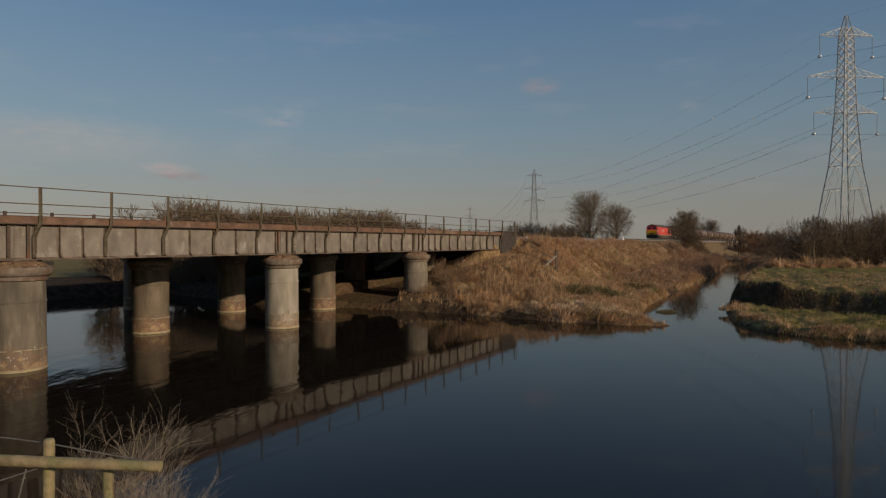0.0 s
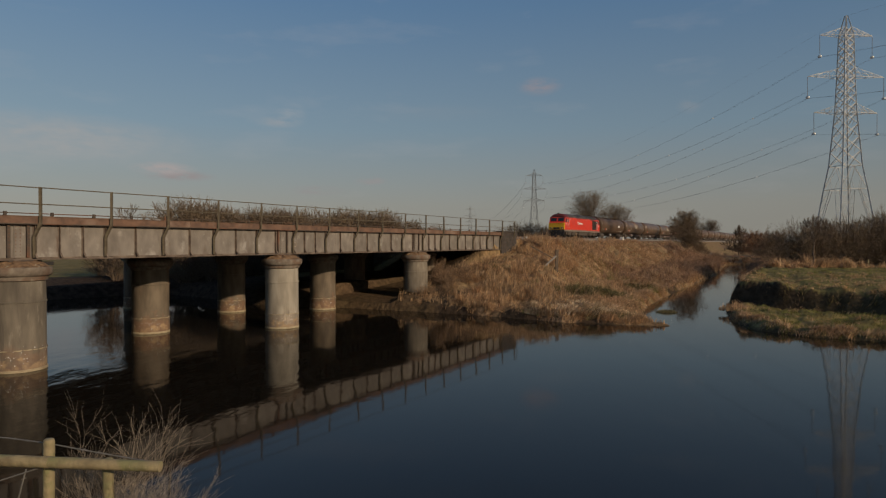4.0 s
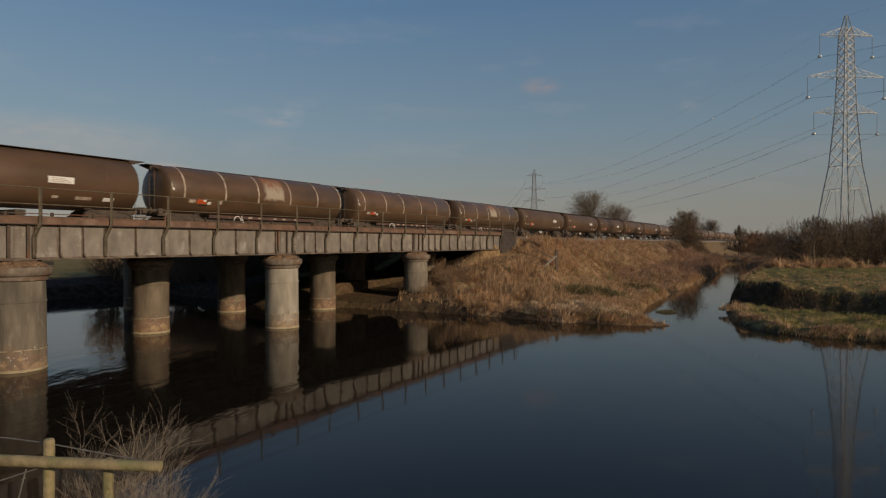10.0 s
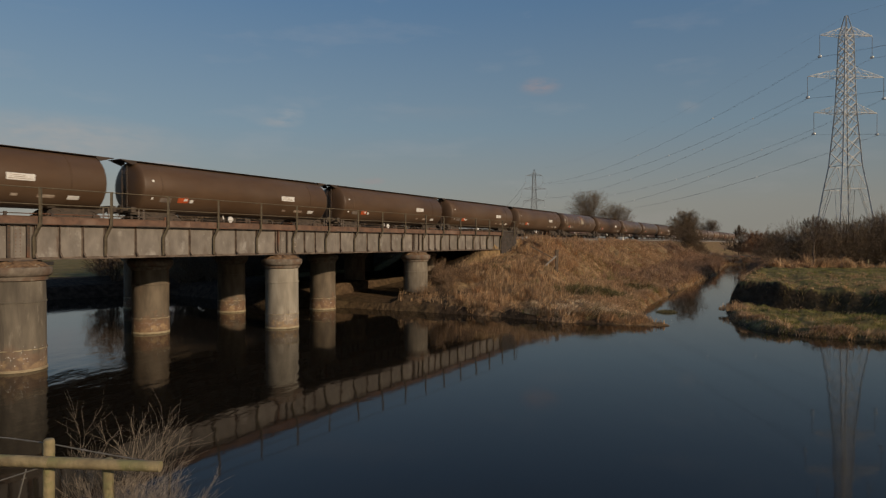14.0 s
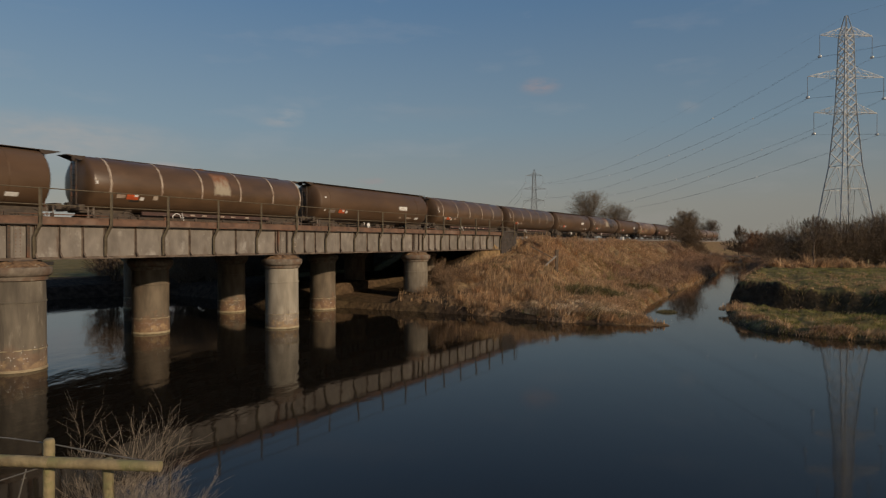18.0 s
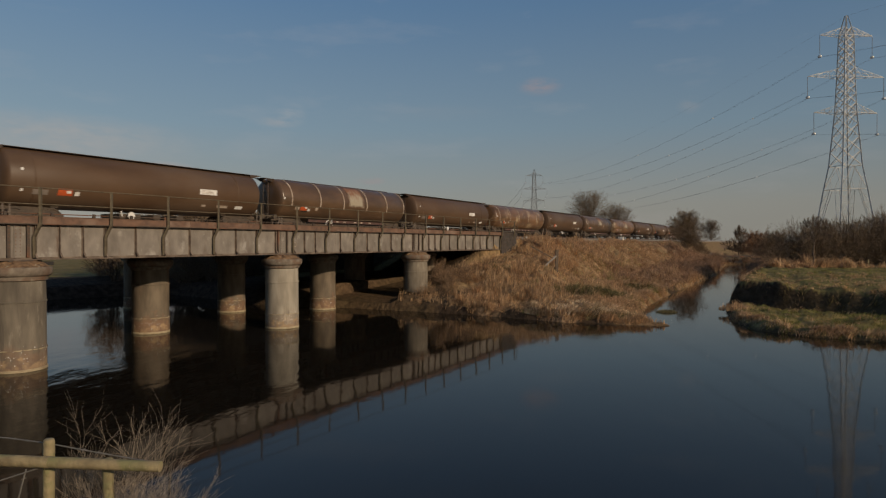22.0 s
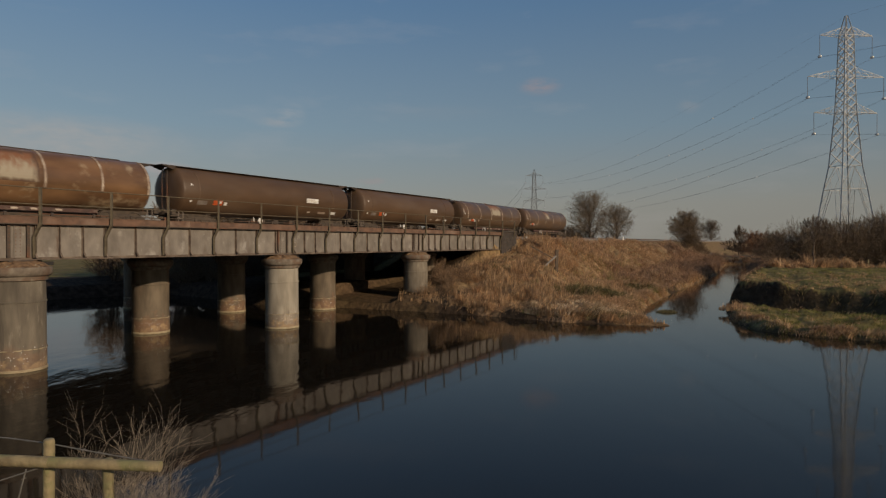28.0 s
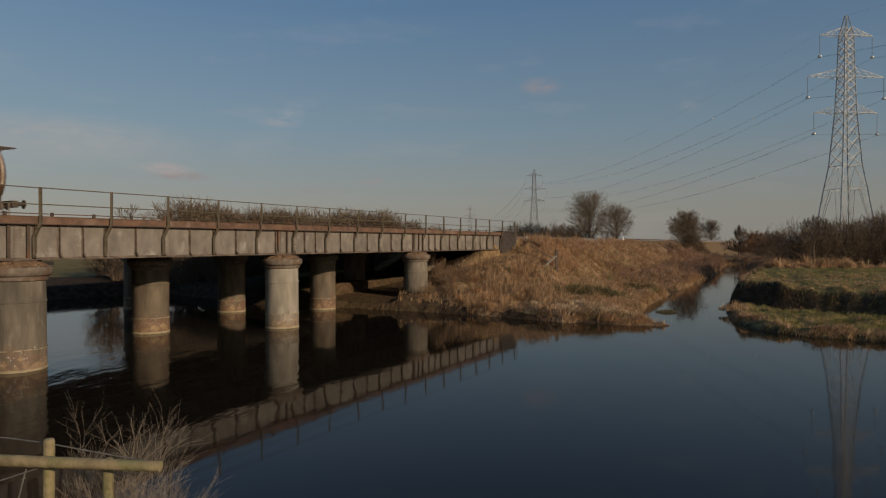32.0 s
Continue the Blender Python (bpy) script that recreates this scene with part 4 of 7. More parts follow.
def build_abutment(s, label):
    ab = empty("abutment", RAIL)
    sgn = 1 if s > 0 else -1
    rnd = random.Random(9)
    # brick pilaster beside the girder end
    course = 0
    brick = {}
    z = 4.2
    while z < 7.25:
        off = (course % 2) * 0.23
        x = 0.0
        k = 0
        while x < 4.4 - 0.02:
            w = min(0.46, 4.4 - x) if not (course % 2 and k == 0) else 0.23
            key = round(w, 2)
            m = pose(s + sgn * 0.06 + (x if sgn > 0 else -x - w), G_NEAR - 0.26 + rnd.uniform(-0.012, 0.012), z)
            if key in brick:
                again(brick[key], ab, m)
            else:
                brick[key] = part("stone_block", boxed(0.006, w - 0.006, 0, 0.3, 0.006, 0.214, bevel=0.012), M["stone"], ab)
                brick[key].matrix_basis = m
            x += w
            k += 1
        z += 0.22
        course += 1
    x0, x1 = (s + 0.07, s + 4.45) if sgn > 0 else (s - 4.45, s - 0.07)
    part("core", boxed(x0, x1, G_NEAR - 0.20, G_NEAR + 0.5, -0.5, 7.3), M["stone"], ab)
    part("coping", boxed(x0 - 0.05, x1 + 0.05, G_NEAR - 0.31, G_NEAR + 0.55, 7.305, 7.45, bevel=0.03), M["stone"], ab)
    # skewed face wall under the girders
    bm = bmesh.new()
    pts = [(s - 0.3 * sgn, G_NEAR + 0.52), (s - 0.3 * sgn + 34.8, G_LAST + 0.6), (s + 1.0 * sgn + 34.8, G_LAST + 0.6), (s + 1.0 * sgn, G_NEAR + 0.52)]
    lo = [bm.verts.new((x, y, -0.8)) for x, y in pts]
    hi = [bm.verts.new((x, y, 5.15)) for x, y in pts]
    for i in range(4):
        bm.faces.new((lo[i], lo[(i + 1) % 4], hi[(i + 1) % 4], hi[i]))
    bm.faces.new(hi)
    bm.faces.new(lo[::-1])
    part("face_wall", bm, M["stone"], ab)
    tagged(ab, label, "abutment", "bridge abutments")


def build_bridge():
    build_girder("bridge_girder", G_NEAR, 0.0, True)
    build_girder("bridge_girder", G_MID, SKEW[0], False, 6.24)
    build_girder("bridge_girder", G_FAR, SKEW[1], False, 6.24)
    build_girder("bridge_girder", G_LAST, SKEW[2], False)
    pier = build_pier()
    rows = [(s + off, p) for p, off in ((G_NEAR, 0.0), (G_MID, SKEW[0]), (G_FAR, SKEW[1]), (G_LAST, SKEW[2])) for s in PIERS_NEAR]
    for i, (s, p) in enumerate(rows):
        m = RAIL @ pose(s, p, 0, 0, 0, 0)
        if i:
            o = copy_thing(pier, m)
        else:
            o = pier
            pier.matrix_basis = m
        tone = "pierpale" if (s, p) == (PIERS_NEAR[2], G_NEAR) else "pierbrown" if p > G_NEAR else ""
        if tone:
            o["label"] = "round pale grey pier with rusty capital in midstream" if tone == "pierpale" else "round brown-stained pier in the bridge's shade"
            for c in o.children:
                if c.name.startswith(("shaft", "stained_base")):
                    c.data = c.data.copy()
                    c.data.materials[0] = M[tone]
    build_deck()
    build_abutment(END_E, "dark weathered stone abutment at the girder's end")
    build_abutment(END_W, "weathered stone abutment on the near bank")


build_bridge()


# ---------------------------------------------------------------- track
def build_track(p, name, label):
    t = empty(name, RAIL @ pose(0, p, RAIL_Z - 6.9))
    for y in (-0.755, 0.755):
        for a, b in ((-560, -60), (-60, 0), (0, 60), (60, 160), (160, 760)):
            bm = bmesh.new()
            prism(bm, [(y - 0.07, 6.75), (y + 0.07, 6.75), (y + 0.07, 6.765), (y + 0.012, 6.79), (y + 0.012, 6.86), (y + 0.035, 6.87), (y + 0.035, 6.9),
                       (y - 0.035, 6.9), (y - 0.035, 6.87), (y - 0.012, 6.86), (y - 0.012, 6.79), (y - 0.07, 6.765)], a, b - 0.006)
            part("rail", bm, M["railsteel"], t)
    bm = bmesh.new()
    box(bm, -0.125, 0.125, -1.25, 1.25, 6.60, 6.745)
    sl = part("sleeper", bm, M["sleeper"], t)
    sl.matrix_basis = pose(-20, 0, 0)
    for i in range(1, 250):
        again(sl, t, pose(-20 + i * 0.68, 0, 0))
    return tagged(t, label, "railway track", "railway tracks", "structure")


def build_ballast():
    bm = bmesh.new()
    for a, b in ((END_E + 0.3, 800), (-600, END_W - 0.3)):
        prism(bm, [(G_NEAR + 0.6, 6.2), (G_NEAR + 1.1, 6.60), (TRACK / U - 2.9, 6.62), (TRACK / U - 2.3, BED_Z), (TRACK_2 / U + 2.2, BED_Z), (TRACK_2 / U + 3.4, 6.2)], a, b)
    ob = mesh_object("ballast", bm, M["ballast"])
    ob.matrix_basis = RAIL
    tagged(ob, "shoulder of pale stone ballast under the tracks", "ballast", kind="structure")


TRACKS = [build_track(TRACK, "track", "railway track that carries the freight train"),
          build_track(TRACK_2, "track", "second railway track beside the first")]
build_ballast()


# ---------------------------------------------------------------- train
def wheelset(parent, x, r=0.46):
    axle = part("axle", bar(bmesh.new(), (x, -0.9, r), (x, 0.9, r), 0.08, n=8), M["bogie"], parent)
    for y in (-0.755, 0.755):
        bm = bmesh.new()
        k = -1 if y < 0 else 1
        lathe(bm, [(0.02, 0.07), (0.18, 0.07), (0.2, 0.02), (r - 0.08, 0.02), (r - 0.07, 0.065), (r, 0.065), (r, -0.06), (r + 0.03, -0.065), (r + 0.03, -0.09), (0.02, -0.05)], 20)
        for v in bm.verts:
            v.co = Vector((x + v.co.x, y + k * v.co.z, r + v.co.y))
        part("wheel", bm, M["bogie"], axle, "", True)


def tank_bogie(parent, x):
    bg = part("bogie", boxed(x - 0.25, x + 0.25, -0.95, 0.95, 0.42, 0.72), M["bogie"], parent, "brown dusted two-axle bogie")
    for y in (-1.0, 1.0):
        bm = bmesh.new()
        side_prism(bm, [(x - 1.35, 0.36), (x - 0.65, 0.36), (x - 0.4, 0.28), (x + 0.4, 0.28), (x + 0.65, 0.36), (x + 1.35, 0.36), (x + 1.3, 0.62), (x + 0.5, 0.78), (x - 0.5, 0.78), (x - 1.3, 0.62)], y - 0.07, y + 0.07)
        part("side_frame", bm, M["bogie"], bg)
        bm = bmesh.new()
        for dx in (-0.15, 0.0, 0.15):
            lathe(bm, [(0.07, 0.34), (0.07, 0.64)], 8, (x + dx, y * 1.09, 0))
        part("spring", bm, M["bogie"], bg)
        for dx in (-0.9, 0.9):
            part("axle_box", boxed(x + dx - 0.13, x + dx + 0.13, y * 1.07 - 0.06, y * 1.07 + 0.06, 0.34, 0.6, bevel=0.02), M["bogie"], bg)
    for dx in (-0.9, 0.9):
        wheelset(bg, x + dx)


def buffer(parent, x, y, d, reach=0.38):
    bm = bmesh.new()
    bar(bm, (x, y, 1.05), (x + reach * d, y, 1.05), 0.10, n=12)
    b = part("buffer", bm, M["bogie"], parent)
    bm = bmesh.new()
    lathe(bm, [(0.02, 0.0), (0.23, 0.0), (0.23, 0.035), (0.15, 0.06), (0.02, 0.07)], 16, axis="x")
    for v in bm.verts:
        v.co = Vector((x + reach * d + v.co.x * d, y + v.co.y, 1.05 + v.co.z))
    part("buffer_head", bm, M["bogie"], b)


PITCH, T_R, T_Z = 18.12, 1.54, 2.43
T_A = 1.22      # where the straight barrel begins


def shell_arc(bm, x0, x1, r, a0, a1, n=14, thick=0.012):
    """A strip of the barrel's skin; angle 0 is the side that faces -y, 90 the top."""
    g = []
    for x in (x0, x1):
        for rr in (r, r + thick):
            g.append([bm.verts.new((x, -rr * math.cos(radians(a0 + (a1 - a0) * i / n)), T_Z + rr * math.sin(radians(a0 + (a1 - a0) * i / n)))) for i in range(n + 1)])
    for i in range(n):
        bm.faces.new((g[1][i], g[1][i + 1], g[3][i + 1], g[3][i]))
        bm.faces.new((g[0][i], g[1][i], g[1][i + 1], g[0][i + 1]))
        bm.faces.new((g[2][i], g[2][i + 1], g[3][i + 1], g[3][i]))
    for i in (0, n):
        bm.faces.new((g[0][i], g[1][i], g[3][i], g[2][i]))
    return bm


def skin_sign(parent, name, x0, x1, z0, z1, material, label="", lift=0.006):
    """A flat sign on the barrel's flank between two heights."""
    a0, a1 = [math.degrees(math.asin(max(-0.99, min(0.99, (z - T_Z) / T_R)))) for z in (z0, z1)]
    return part(name, shell_arc(bmesh.new(), x0, x1, T_R + lift, a0, a1, 5, 0.006), material, parent, label)


def build_wagon(ribbed):
    w = empty("tank_wagon")
    skin = M["tankrust"] if ribbed else M["tank"]
    bm = bmesh.new()
    prof = [(0.02, 0.87)]
    for k in range(1, 7):
        a = k / 6 * math.pi / 2
        prof.append((T_R * math.sin(a) ** 0.8, T_A - 0.34 * math.cos(a)))
    prof += [(T_R, 4.0), (T_R, 8.0), (T_R, 12.0)]
    prof += [(r, PITCH - h) for r, h in prof[:7][::-1]]
    lathe(bm, prof, 48, (0, 0, T_Z), axis="x")
    part("barrel", bm, skin, w, "long brown rust-streaked cylinder" if ribbed else "long plain brown cylinder", True)
    # walkway along the top with flared end wings
    wy, wz = (0.45, 3.93) if ribbed else (0.60, 4.0)
    part("walkway", boxed(2.3, PITCH - 2.3, -0.3, 0.3, 3.95, 3.985) if ribbed else boxed(0.9, PITCH - 0.9, -wy, wy, 3.975, 4.002), M["tankdark"], w)
    for d, x in ((1, 0.0), (-1, PITCH)):
        bm = bmesh.new()
        wing = [(x + d * 0.17, wz), (x + d * 1.2, wz), (x + d * 1.2, wz - 0.14), (x + d * 1.0, wz - 0.24), (x + d * 0.9, wz - 0.24)]
        side_prism(bm, wing, -wy - 0.02, -wy + 0.02)
        side_prism(bm, wing, wy - 0.02, wy + 0.02)
        box(bm, min(x + d * 0.17, x + d * 0.895), max(x + d * 0.17, x + d * 0.895), -wy + 0.022, wy - 0.022, wz - 0.03, wz - 0.002)
        part("end_platform", bm, M["tankdark"], w, "overhanging dark steel end platform")
        bm = bmesh.new()
        for y in (-0.25, 0.25):
            bar(bm, (x + d * 0.82, y, 1.0), (x + d * 0.82, y, 3.9), 0.03, n=6)
        for i in range(9):
            bar(bm, (x + d * 0.82, -0.25, 1.1 + i * 0.3), (x + d * 0.82, 0.25, 1.1 + i * 0.3), 0.02, n=5)
        part("ladder", bm, M["darksteel"], w)
        part("headstock", boxed(min(x + d * 0.45, x + d * 0.75), max(x + d * 0.45, x + d * 0.75), -1.25, 1.25, 0.86, 1.2, bevel=0.02), M["bogie"], w)
        part("end_sill", boxed(min(x + d * 0.75, x + d * 3.4), max(x + d * 0.75, x + d * 3.4), -0.5, 0.5, 0.78, 1.0), M["bogie"], w)
        for y in (-0.87, 0.87):
            buffer(w, x + d * 0.45, y, -d)
        bm = bmesh.new()
        bar(bm, (x + d * 0.45, 0, 1.0), (x + d * 0.02, 0, 0.98), 0.09, 0.12)
        part("coupling", bm, M["bogie"], w)
        tank_bogie(w, x + d * 2.55)
        # steps beside the headstock
        bm = bmesh.new()
        for dx in (0.9, 1.2):
            bar(bm, (x + d * dx, -1.28, 0.30), (x + d * dx, -1.28, 1.05), 0.035, n=5)
        for z in (0.32, 0.60):
            box(bm, min(x + d * 0.9, x + d * 1.2), max(x + d * 0.9, x + d * 1.2), -1.33, -1.22, z, z + 0.03)
        part("step", bm, M["solegrey"], w)
    lid = bmesh.new()
    lathe(lid, [(0.02, 0.22), (0.34, 0.20), (0.36, 0.15), (0.36, 0.0)], 16, (8.9, 0, 3.82))
    part("manlid", lid, M["darksteel"], w, "", True)
    # saddle plates along the belly
    for x in (3.6, PITCH - 3.6):
        bm = bmesh.new()
        prism(bm, [(-0.6, 0.95), (0.6, 0.95), (0.9, 1.36), (-0.9, 1.36)], x - 0.2, x + 0.2)
        part("saddle", bm, M["bogie"], w)
    # white brake wheel and reading plates
    bm = bmesh.new()
    ring = 12
    wx = 7.5 if not ribbed else 6.35
    if ribbed:
        for i in range(ring):
            a, b = i * math.pi / ring, (i + 1) * math.pi / ring
            bar(bm, (wx + 0.30 * math.cos(a), -1.30, 0.62 + 0.30 * math.sin(a)), (wx + 0.30 * math.cos(b), -1.30, 0.62 + 0.30 * math.sin(b)), 0.03, n=6)
        bar(bm, (wx + 0.5, -1.30, 0.5), (wx + 0.35, -1.30, 0.98), 0.03, n=6)
    else:
        lathe(bm, [(0.05, 0.0), (0.21, 0.0), (0.21, 0.03), (0.05, 0.03)], 20)
        for v in bm.verts:
            v.co = Vector((wx + v.co.x, -1.30 - v.co.z, 0.68 + v.co.y))
        bar(bm, (wx - 0.55, -1.3, 0.62), (wx - 0.62, -1.3, 0.92), 0.04, n=6)
    part("brake_wheel", bm, M["white"], w, "white painted brake wheel")
    if ribbed:
        for i, x in enumerate((2.05, 5.2, 8.05, 11.15, 14.1, 16.85)):
            part("hoop", shell_arc(bmesh.new(), x - 0.055, x + 0.055, T_R - 0.004, -18, 198, 30, 0.03), M["hoop"], w, "pale scuffed band")
        bm = boxed(4.1, 14.0, -1.22, -1.14, 0.74, 0.95)
        part("solebar", bm, M["solered"], w, "faded red steel sole bar")
        bm = boxed(4.1, 14.0, 1.14, 1.22, 0.74, 0.95)
        part("solebar", bm, M["solered"], w)
        part("underframe", boxed(4.1, 14.0, -0.9, 0.9, 0.46, 0.78, bevel=0.04), M["bogie"], w)
        skin_sign(w, "writing_bar", 3.25, 3.85, 1.50, 1.58, M["black"])
        skin_sign(w, "writing_bar", 2.38, 2.72, 1.88, 1.95, M["black"])
        for x in (7.6, 8.5, 9.9, 10.8, 12.0):
            part("bracket", boxed(x - 0.22, x + 0.1, -1.245, -1.222, 0.80, 0.90), M["hoop"], w)
        skin_sign(w, "data_panel", 2.45, 2.95, 1.66, 1.86, M["hoop"], "worn data panel with unreadable lines")
        skin_sign(w, "hazard_plate", 3.05, 3.75, 1.62, 1.92, M["orange"], "orange hazard plate")
        skin_sign(w, "notice", 3.5, 3.72, 1.78, 1.90, M["white"], "", 0.014)
        skin_sign(w, "hazard_diamond", 3.86, 4.12, 1.60, 1.78, M["white"])
        skin_sign(w, "notice", 4.7, 5.0, 1.66, 1.90, M["hoop"])
        skin_sign(w, "notice", 1.20, 1.32, 2.36, 2.52, M["white"])
    else:
        for x in (2.3, 15.1):
            part("weld_ring", shell_arc(bmesh.new(), x - 0.04, x + 0.04, T_R - 0.004, -60, 240, 40, 0.014), skin, w)
        for x in (7.2, 8.1, 9.4, 11.0):
            part("brake_gear", boxed(x - 0.25, x + 0.25, -0.9, 0.9, 0.50, 0.80, bevel=0.03), M["bogie"], w)
        skin_sign(w, "name_panel", 12.0, 13.3, 2.22, 2.56, M["white"], "white panel with unreadable dark lines")
        for i in range(3):
            skin_sign(w, "writing_bar", 12.1 + 0.04 * i, 13.1 - 0.12 * i, 2.29 + i * 0.085, 2.315 + i * 0.085, M["hoop"], "", 0.013)
        skin_sign(w, "hazard_plate", 3.42, 4.15, 1.60, 1.95, M["orange"], "orange hazard plate")
        skin_sign(w, "notice", 3.85, 4.08, 1.72, 1.86, M["white"], "", 0.013)
        skin_sign(w, "hazard_diamond", 4.28, 4.52, 1.62, 1.82, M["white"])
        skin_sign(w, "data_panel", 15.0, 15.6, 1.42, 1.62, M["white"])
        skin_sign(w, "data_panel", 2.2, 2.95, 1.58, 1.84, M["solegrey"])
        skin_sign(w, "data_panel", 13.5, 14.35, 1.44, 1.60, M["hoop"], "worn pale data panel")
        skin_sign(w, "notice", 12.3, 12.62, 1.46, 1.58, M["hoop"])
        for z in (1.70, 2.74):
            skin_sign(w, "notice", 1.62, 1.75, z, z + 0.12, M["white"])
    return tagged(w, "brown ribbed bogie tank wagon streaked with rust" if ribbed else "plain dark brown bogie tank wagon with white panel", "tank wagon", "freight train wagons")


def loco_bogie(parent, x):
    bg = part("bogie", boxed(x - 2.2, x + 2.2, -0.7, 0.7, 0.5, 0.75), M["bogie"], parent, "three-axle bogie caked in brown dust")
    for y in (-1.12, 1.12):
        bm = bmesh.new()
        side_prism(bm, [(x - 2.9, 0.55), (x - 2.4, 0.42), (x + 2.4, 0.42), (x + 2.9, 0.55), (x + 2.9, 0.86), (x + 2.2, 0.98), (x - 2.2, 0.98), (x - 2.9, 0.86)], y - 0.08, y + 0.08)
        part("side_frame", bm, M["bogie"], bg)
        for dx in (-2.05, 0, 2.05):
            part("axle_box", boxed(x + dx - 0.22, x + dx + 0.22, y * 1.1 - 0.08, y * 1.1 + 0.08, 0.38, 0.78, bevel=0.03), M["bogie"], bg)
            bm = bmesh.new()
            for ddx in (-0.36, 0.36):
                lathe(bm, [(0.09, 0.6), (0.09, 0.95)], 8, (x + dx + ddx, y * 1.09, 0))
            part("spring", bm, M["bogie"], bg)
        part("sand_box", boxed(x - 3.05, x - 2.75, y * 1.02 - 0.12, y * 1.02 + 0.12, 0.45, 0.95, bevel=0.02), M["bogie"], bg)
    for dx in (-2.05, 0, 2.05):
        wheelset(bg, x + dx, 0.55)


LOCO_L = 19.4


def build_loco():
    lo = empty("diesel_locomotive")
    W = 1.32
    side = [(-W, 1.24), (-W, 3.28), (W, 3.28), (W, 1.24)]
    # body between the cabs, with the red tumblehome sides
    bm = bmesh.new()
    prism(bm, side, 2.45, LOCO_L - 2.45)
    part("body", bm, M["red"], lo, "glossy red body sides")
    roof = [(-W, 3.284), (-1.22, 3.52), (-1.0, 3.72), (-0.6, 3.88), (0, 3.94), (0.6, 3.88), (1.0, 3.72), (1.22, 3.52), (W, 3.284)]
    bm = bmesh.new()
    prism(bm, roof, 2.45, LOCO_L - 2.45)
    part("roof", bm, M["roofgrey"], lo, "grimy grey curved roof")
    for x0, x1 in ((5.6, 7.6), (8.0, 9.6), (11.2, 15.6)):
        bm = bmesh.new()
        prism(bm, [(-1.19, 3.58), (-0.98, 3.745), (-0.6, 3.91), (0, 3.965), (0.6, 3.91), (0.98, 3.745), (1.19, 3.58), (0.9, 3.5), (-0.9, 3.5)], x0, x1)
        part("roof_grille", bm, M["black"], lo, "sooty roof grille")
    bm = boxed(9.7, 10.6, -0.35, 0.35, 3.9, 4.0, bevel=0.03)
    part("exhaust", bm, M["black"], lo)
    # cabs
    for d, x in ((1, 0.0), (-1, LOCO_L)):
        def X(v):
            return x + d * v
        cab = part("cab", side_prism(bmesh.new(), [(X(0.10), 1.24), (X(2.447), 1.24), (X(2.447), 3.28), (X(0.56), 3.28), (X(0.32), 2.5), (X(0.06), 2.34)], -W, W), M["red"], lo, "red driving cab")
        bm = bmesh.new()
        rows = []
        for v, k, drop in ((2.447, 1.0, 0.0), (1.3, 0.985, 0.03), (0.82, 0.96, 0.12), (0.56, 0.93, 0.60)):
            rows.append([bm.verts.new((X(v), y * (k if abs(y) < W - 0.01 else 1.0), max(3.284 + (z - 3.284) * (1 - drop) - 0.0, 3.284))) for y, z in roof])
        for a, b in zip(rows, rows[1:]):
            for i in range(len(roof) - 1):
                bm.faces.new((a[i], a[i + 1], b[i + 1], b[i]))
        for r in (rows[0], rows[-1]):
            bm.faces.new(r)
        part("cab_roof", bm, M["sootred"], cab, "soot-blackened red cab roof", True)
        # yellow nose, windscreens, lights
        bm = bmesh.new()
        side_prism(bm, [(X(0.055), 1.26), (X(0.0), 1.3), (X(-0.02), 2.28), (X(0.05), 2.33), (X(0.10), 2.33), (X(0.12), 1.26)], -W - 0.004 if d > 0 else -W + 0.06, W + 0.004 if d > 0 else W - 0.06)
        part("nose_panel", bm, M["yellow"], cab, "yellow warning nose")
        if d > 0:
            bm = bmesh.new()
            side_prism(bm, [(X(0.12), 1.27), (X(0.27), 1.27), (X(0.31), 2.33), (X(0.12), 2.33)], -W - 0.006, -W - 0.001)
            part("wrap_panel", bm, M["yellow"], cab)
            bm = bmesh.new()
            side_prism(bm, [(X(0.12), 1.27), (X(0.17), 1.27), (X(0.19), 2.33), (X(0.12), 2.33)], W + 0.001, W + 0.006)
            part("wrap_panel", bm, M["yellow"], cab)
        for y0, y1 in ((-1.10, -0.11), (0.11, 1.10)):
            bm = bmesh.new()
            side_prism(bm, [(X(0.355), 2.62), (X(0.521), 3.16), (X(0.501), 3.16), (X(0.335), 2.62)], y0, y1)
            part("windscreen", bm, M["glass"], cab, "dark raked windscreen")
        for y in (-0.95, 0.95):
            part("light_cluster", boxed(min(X(-0.03), X(0.0)), max(X(-0.03), X(0.0)), y - 0.2, y + 0.2, 1.42, 1.60), M["black"], cab)
            part("lamp", boxed(min(X(-0.045), X(-0.031)), max(X(-0.045), X(-0.031)), y - 0.13, y - 0.02, 1.46, 1.56), M["white"], cab)
        part("coupler_cover", boxed(min(X(-0.035), X(-0.021)), max(X(-0.035), X(-0.021)), -0.55, 0.55, 1.34, 1.62), M["black"], cab)
        part("windscreen_rail", bar(bmesh.new(), (X(-0.05), -1.0, 2.20), (X(-0.05), 1.0, 2.20), 0.02, n=6), M["black"], cab)
        for y in (-1, 1):
            yy = y * (W + 0.004)
            bm = bmesh.new()
            side_prism(bm, [(X(0.52), 2.50), (X(1.40), 2.50), (X(1.40), 3.06), (X(0.68), 3.06)], min(yy, yy - y * 0.01), max(yy, yy - y * 0.01) + 0.002)
            part("side_window", bm, M["glass"], cab, "dark cab side window")
            bm = bmesh.new()
            box(bm, min(X(0.94), X(0.99)), max(X(0.94), X(0.99)), min(yy, yy + y * 0.01), max(yy, yy + y * 0.01), 2.50, 3.06)
            part("window_bar", bm, M["red"], cab)
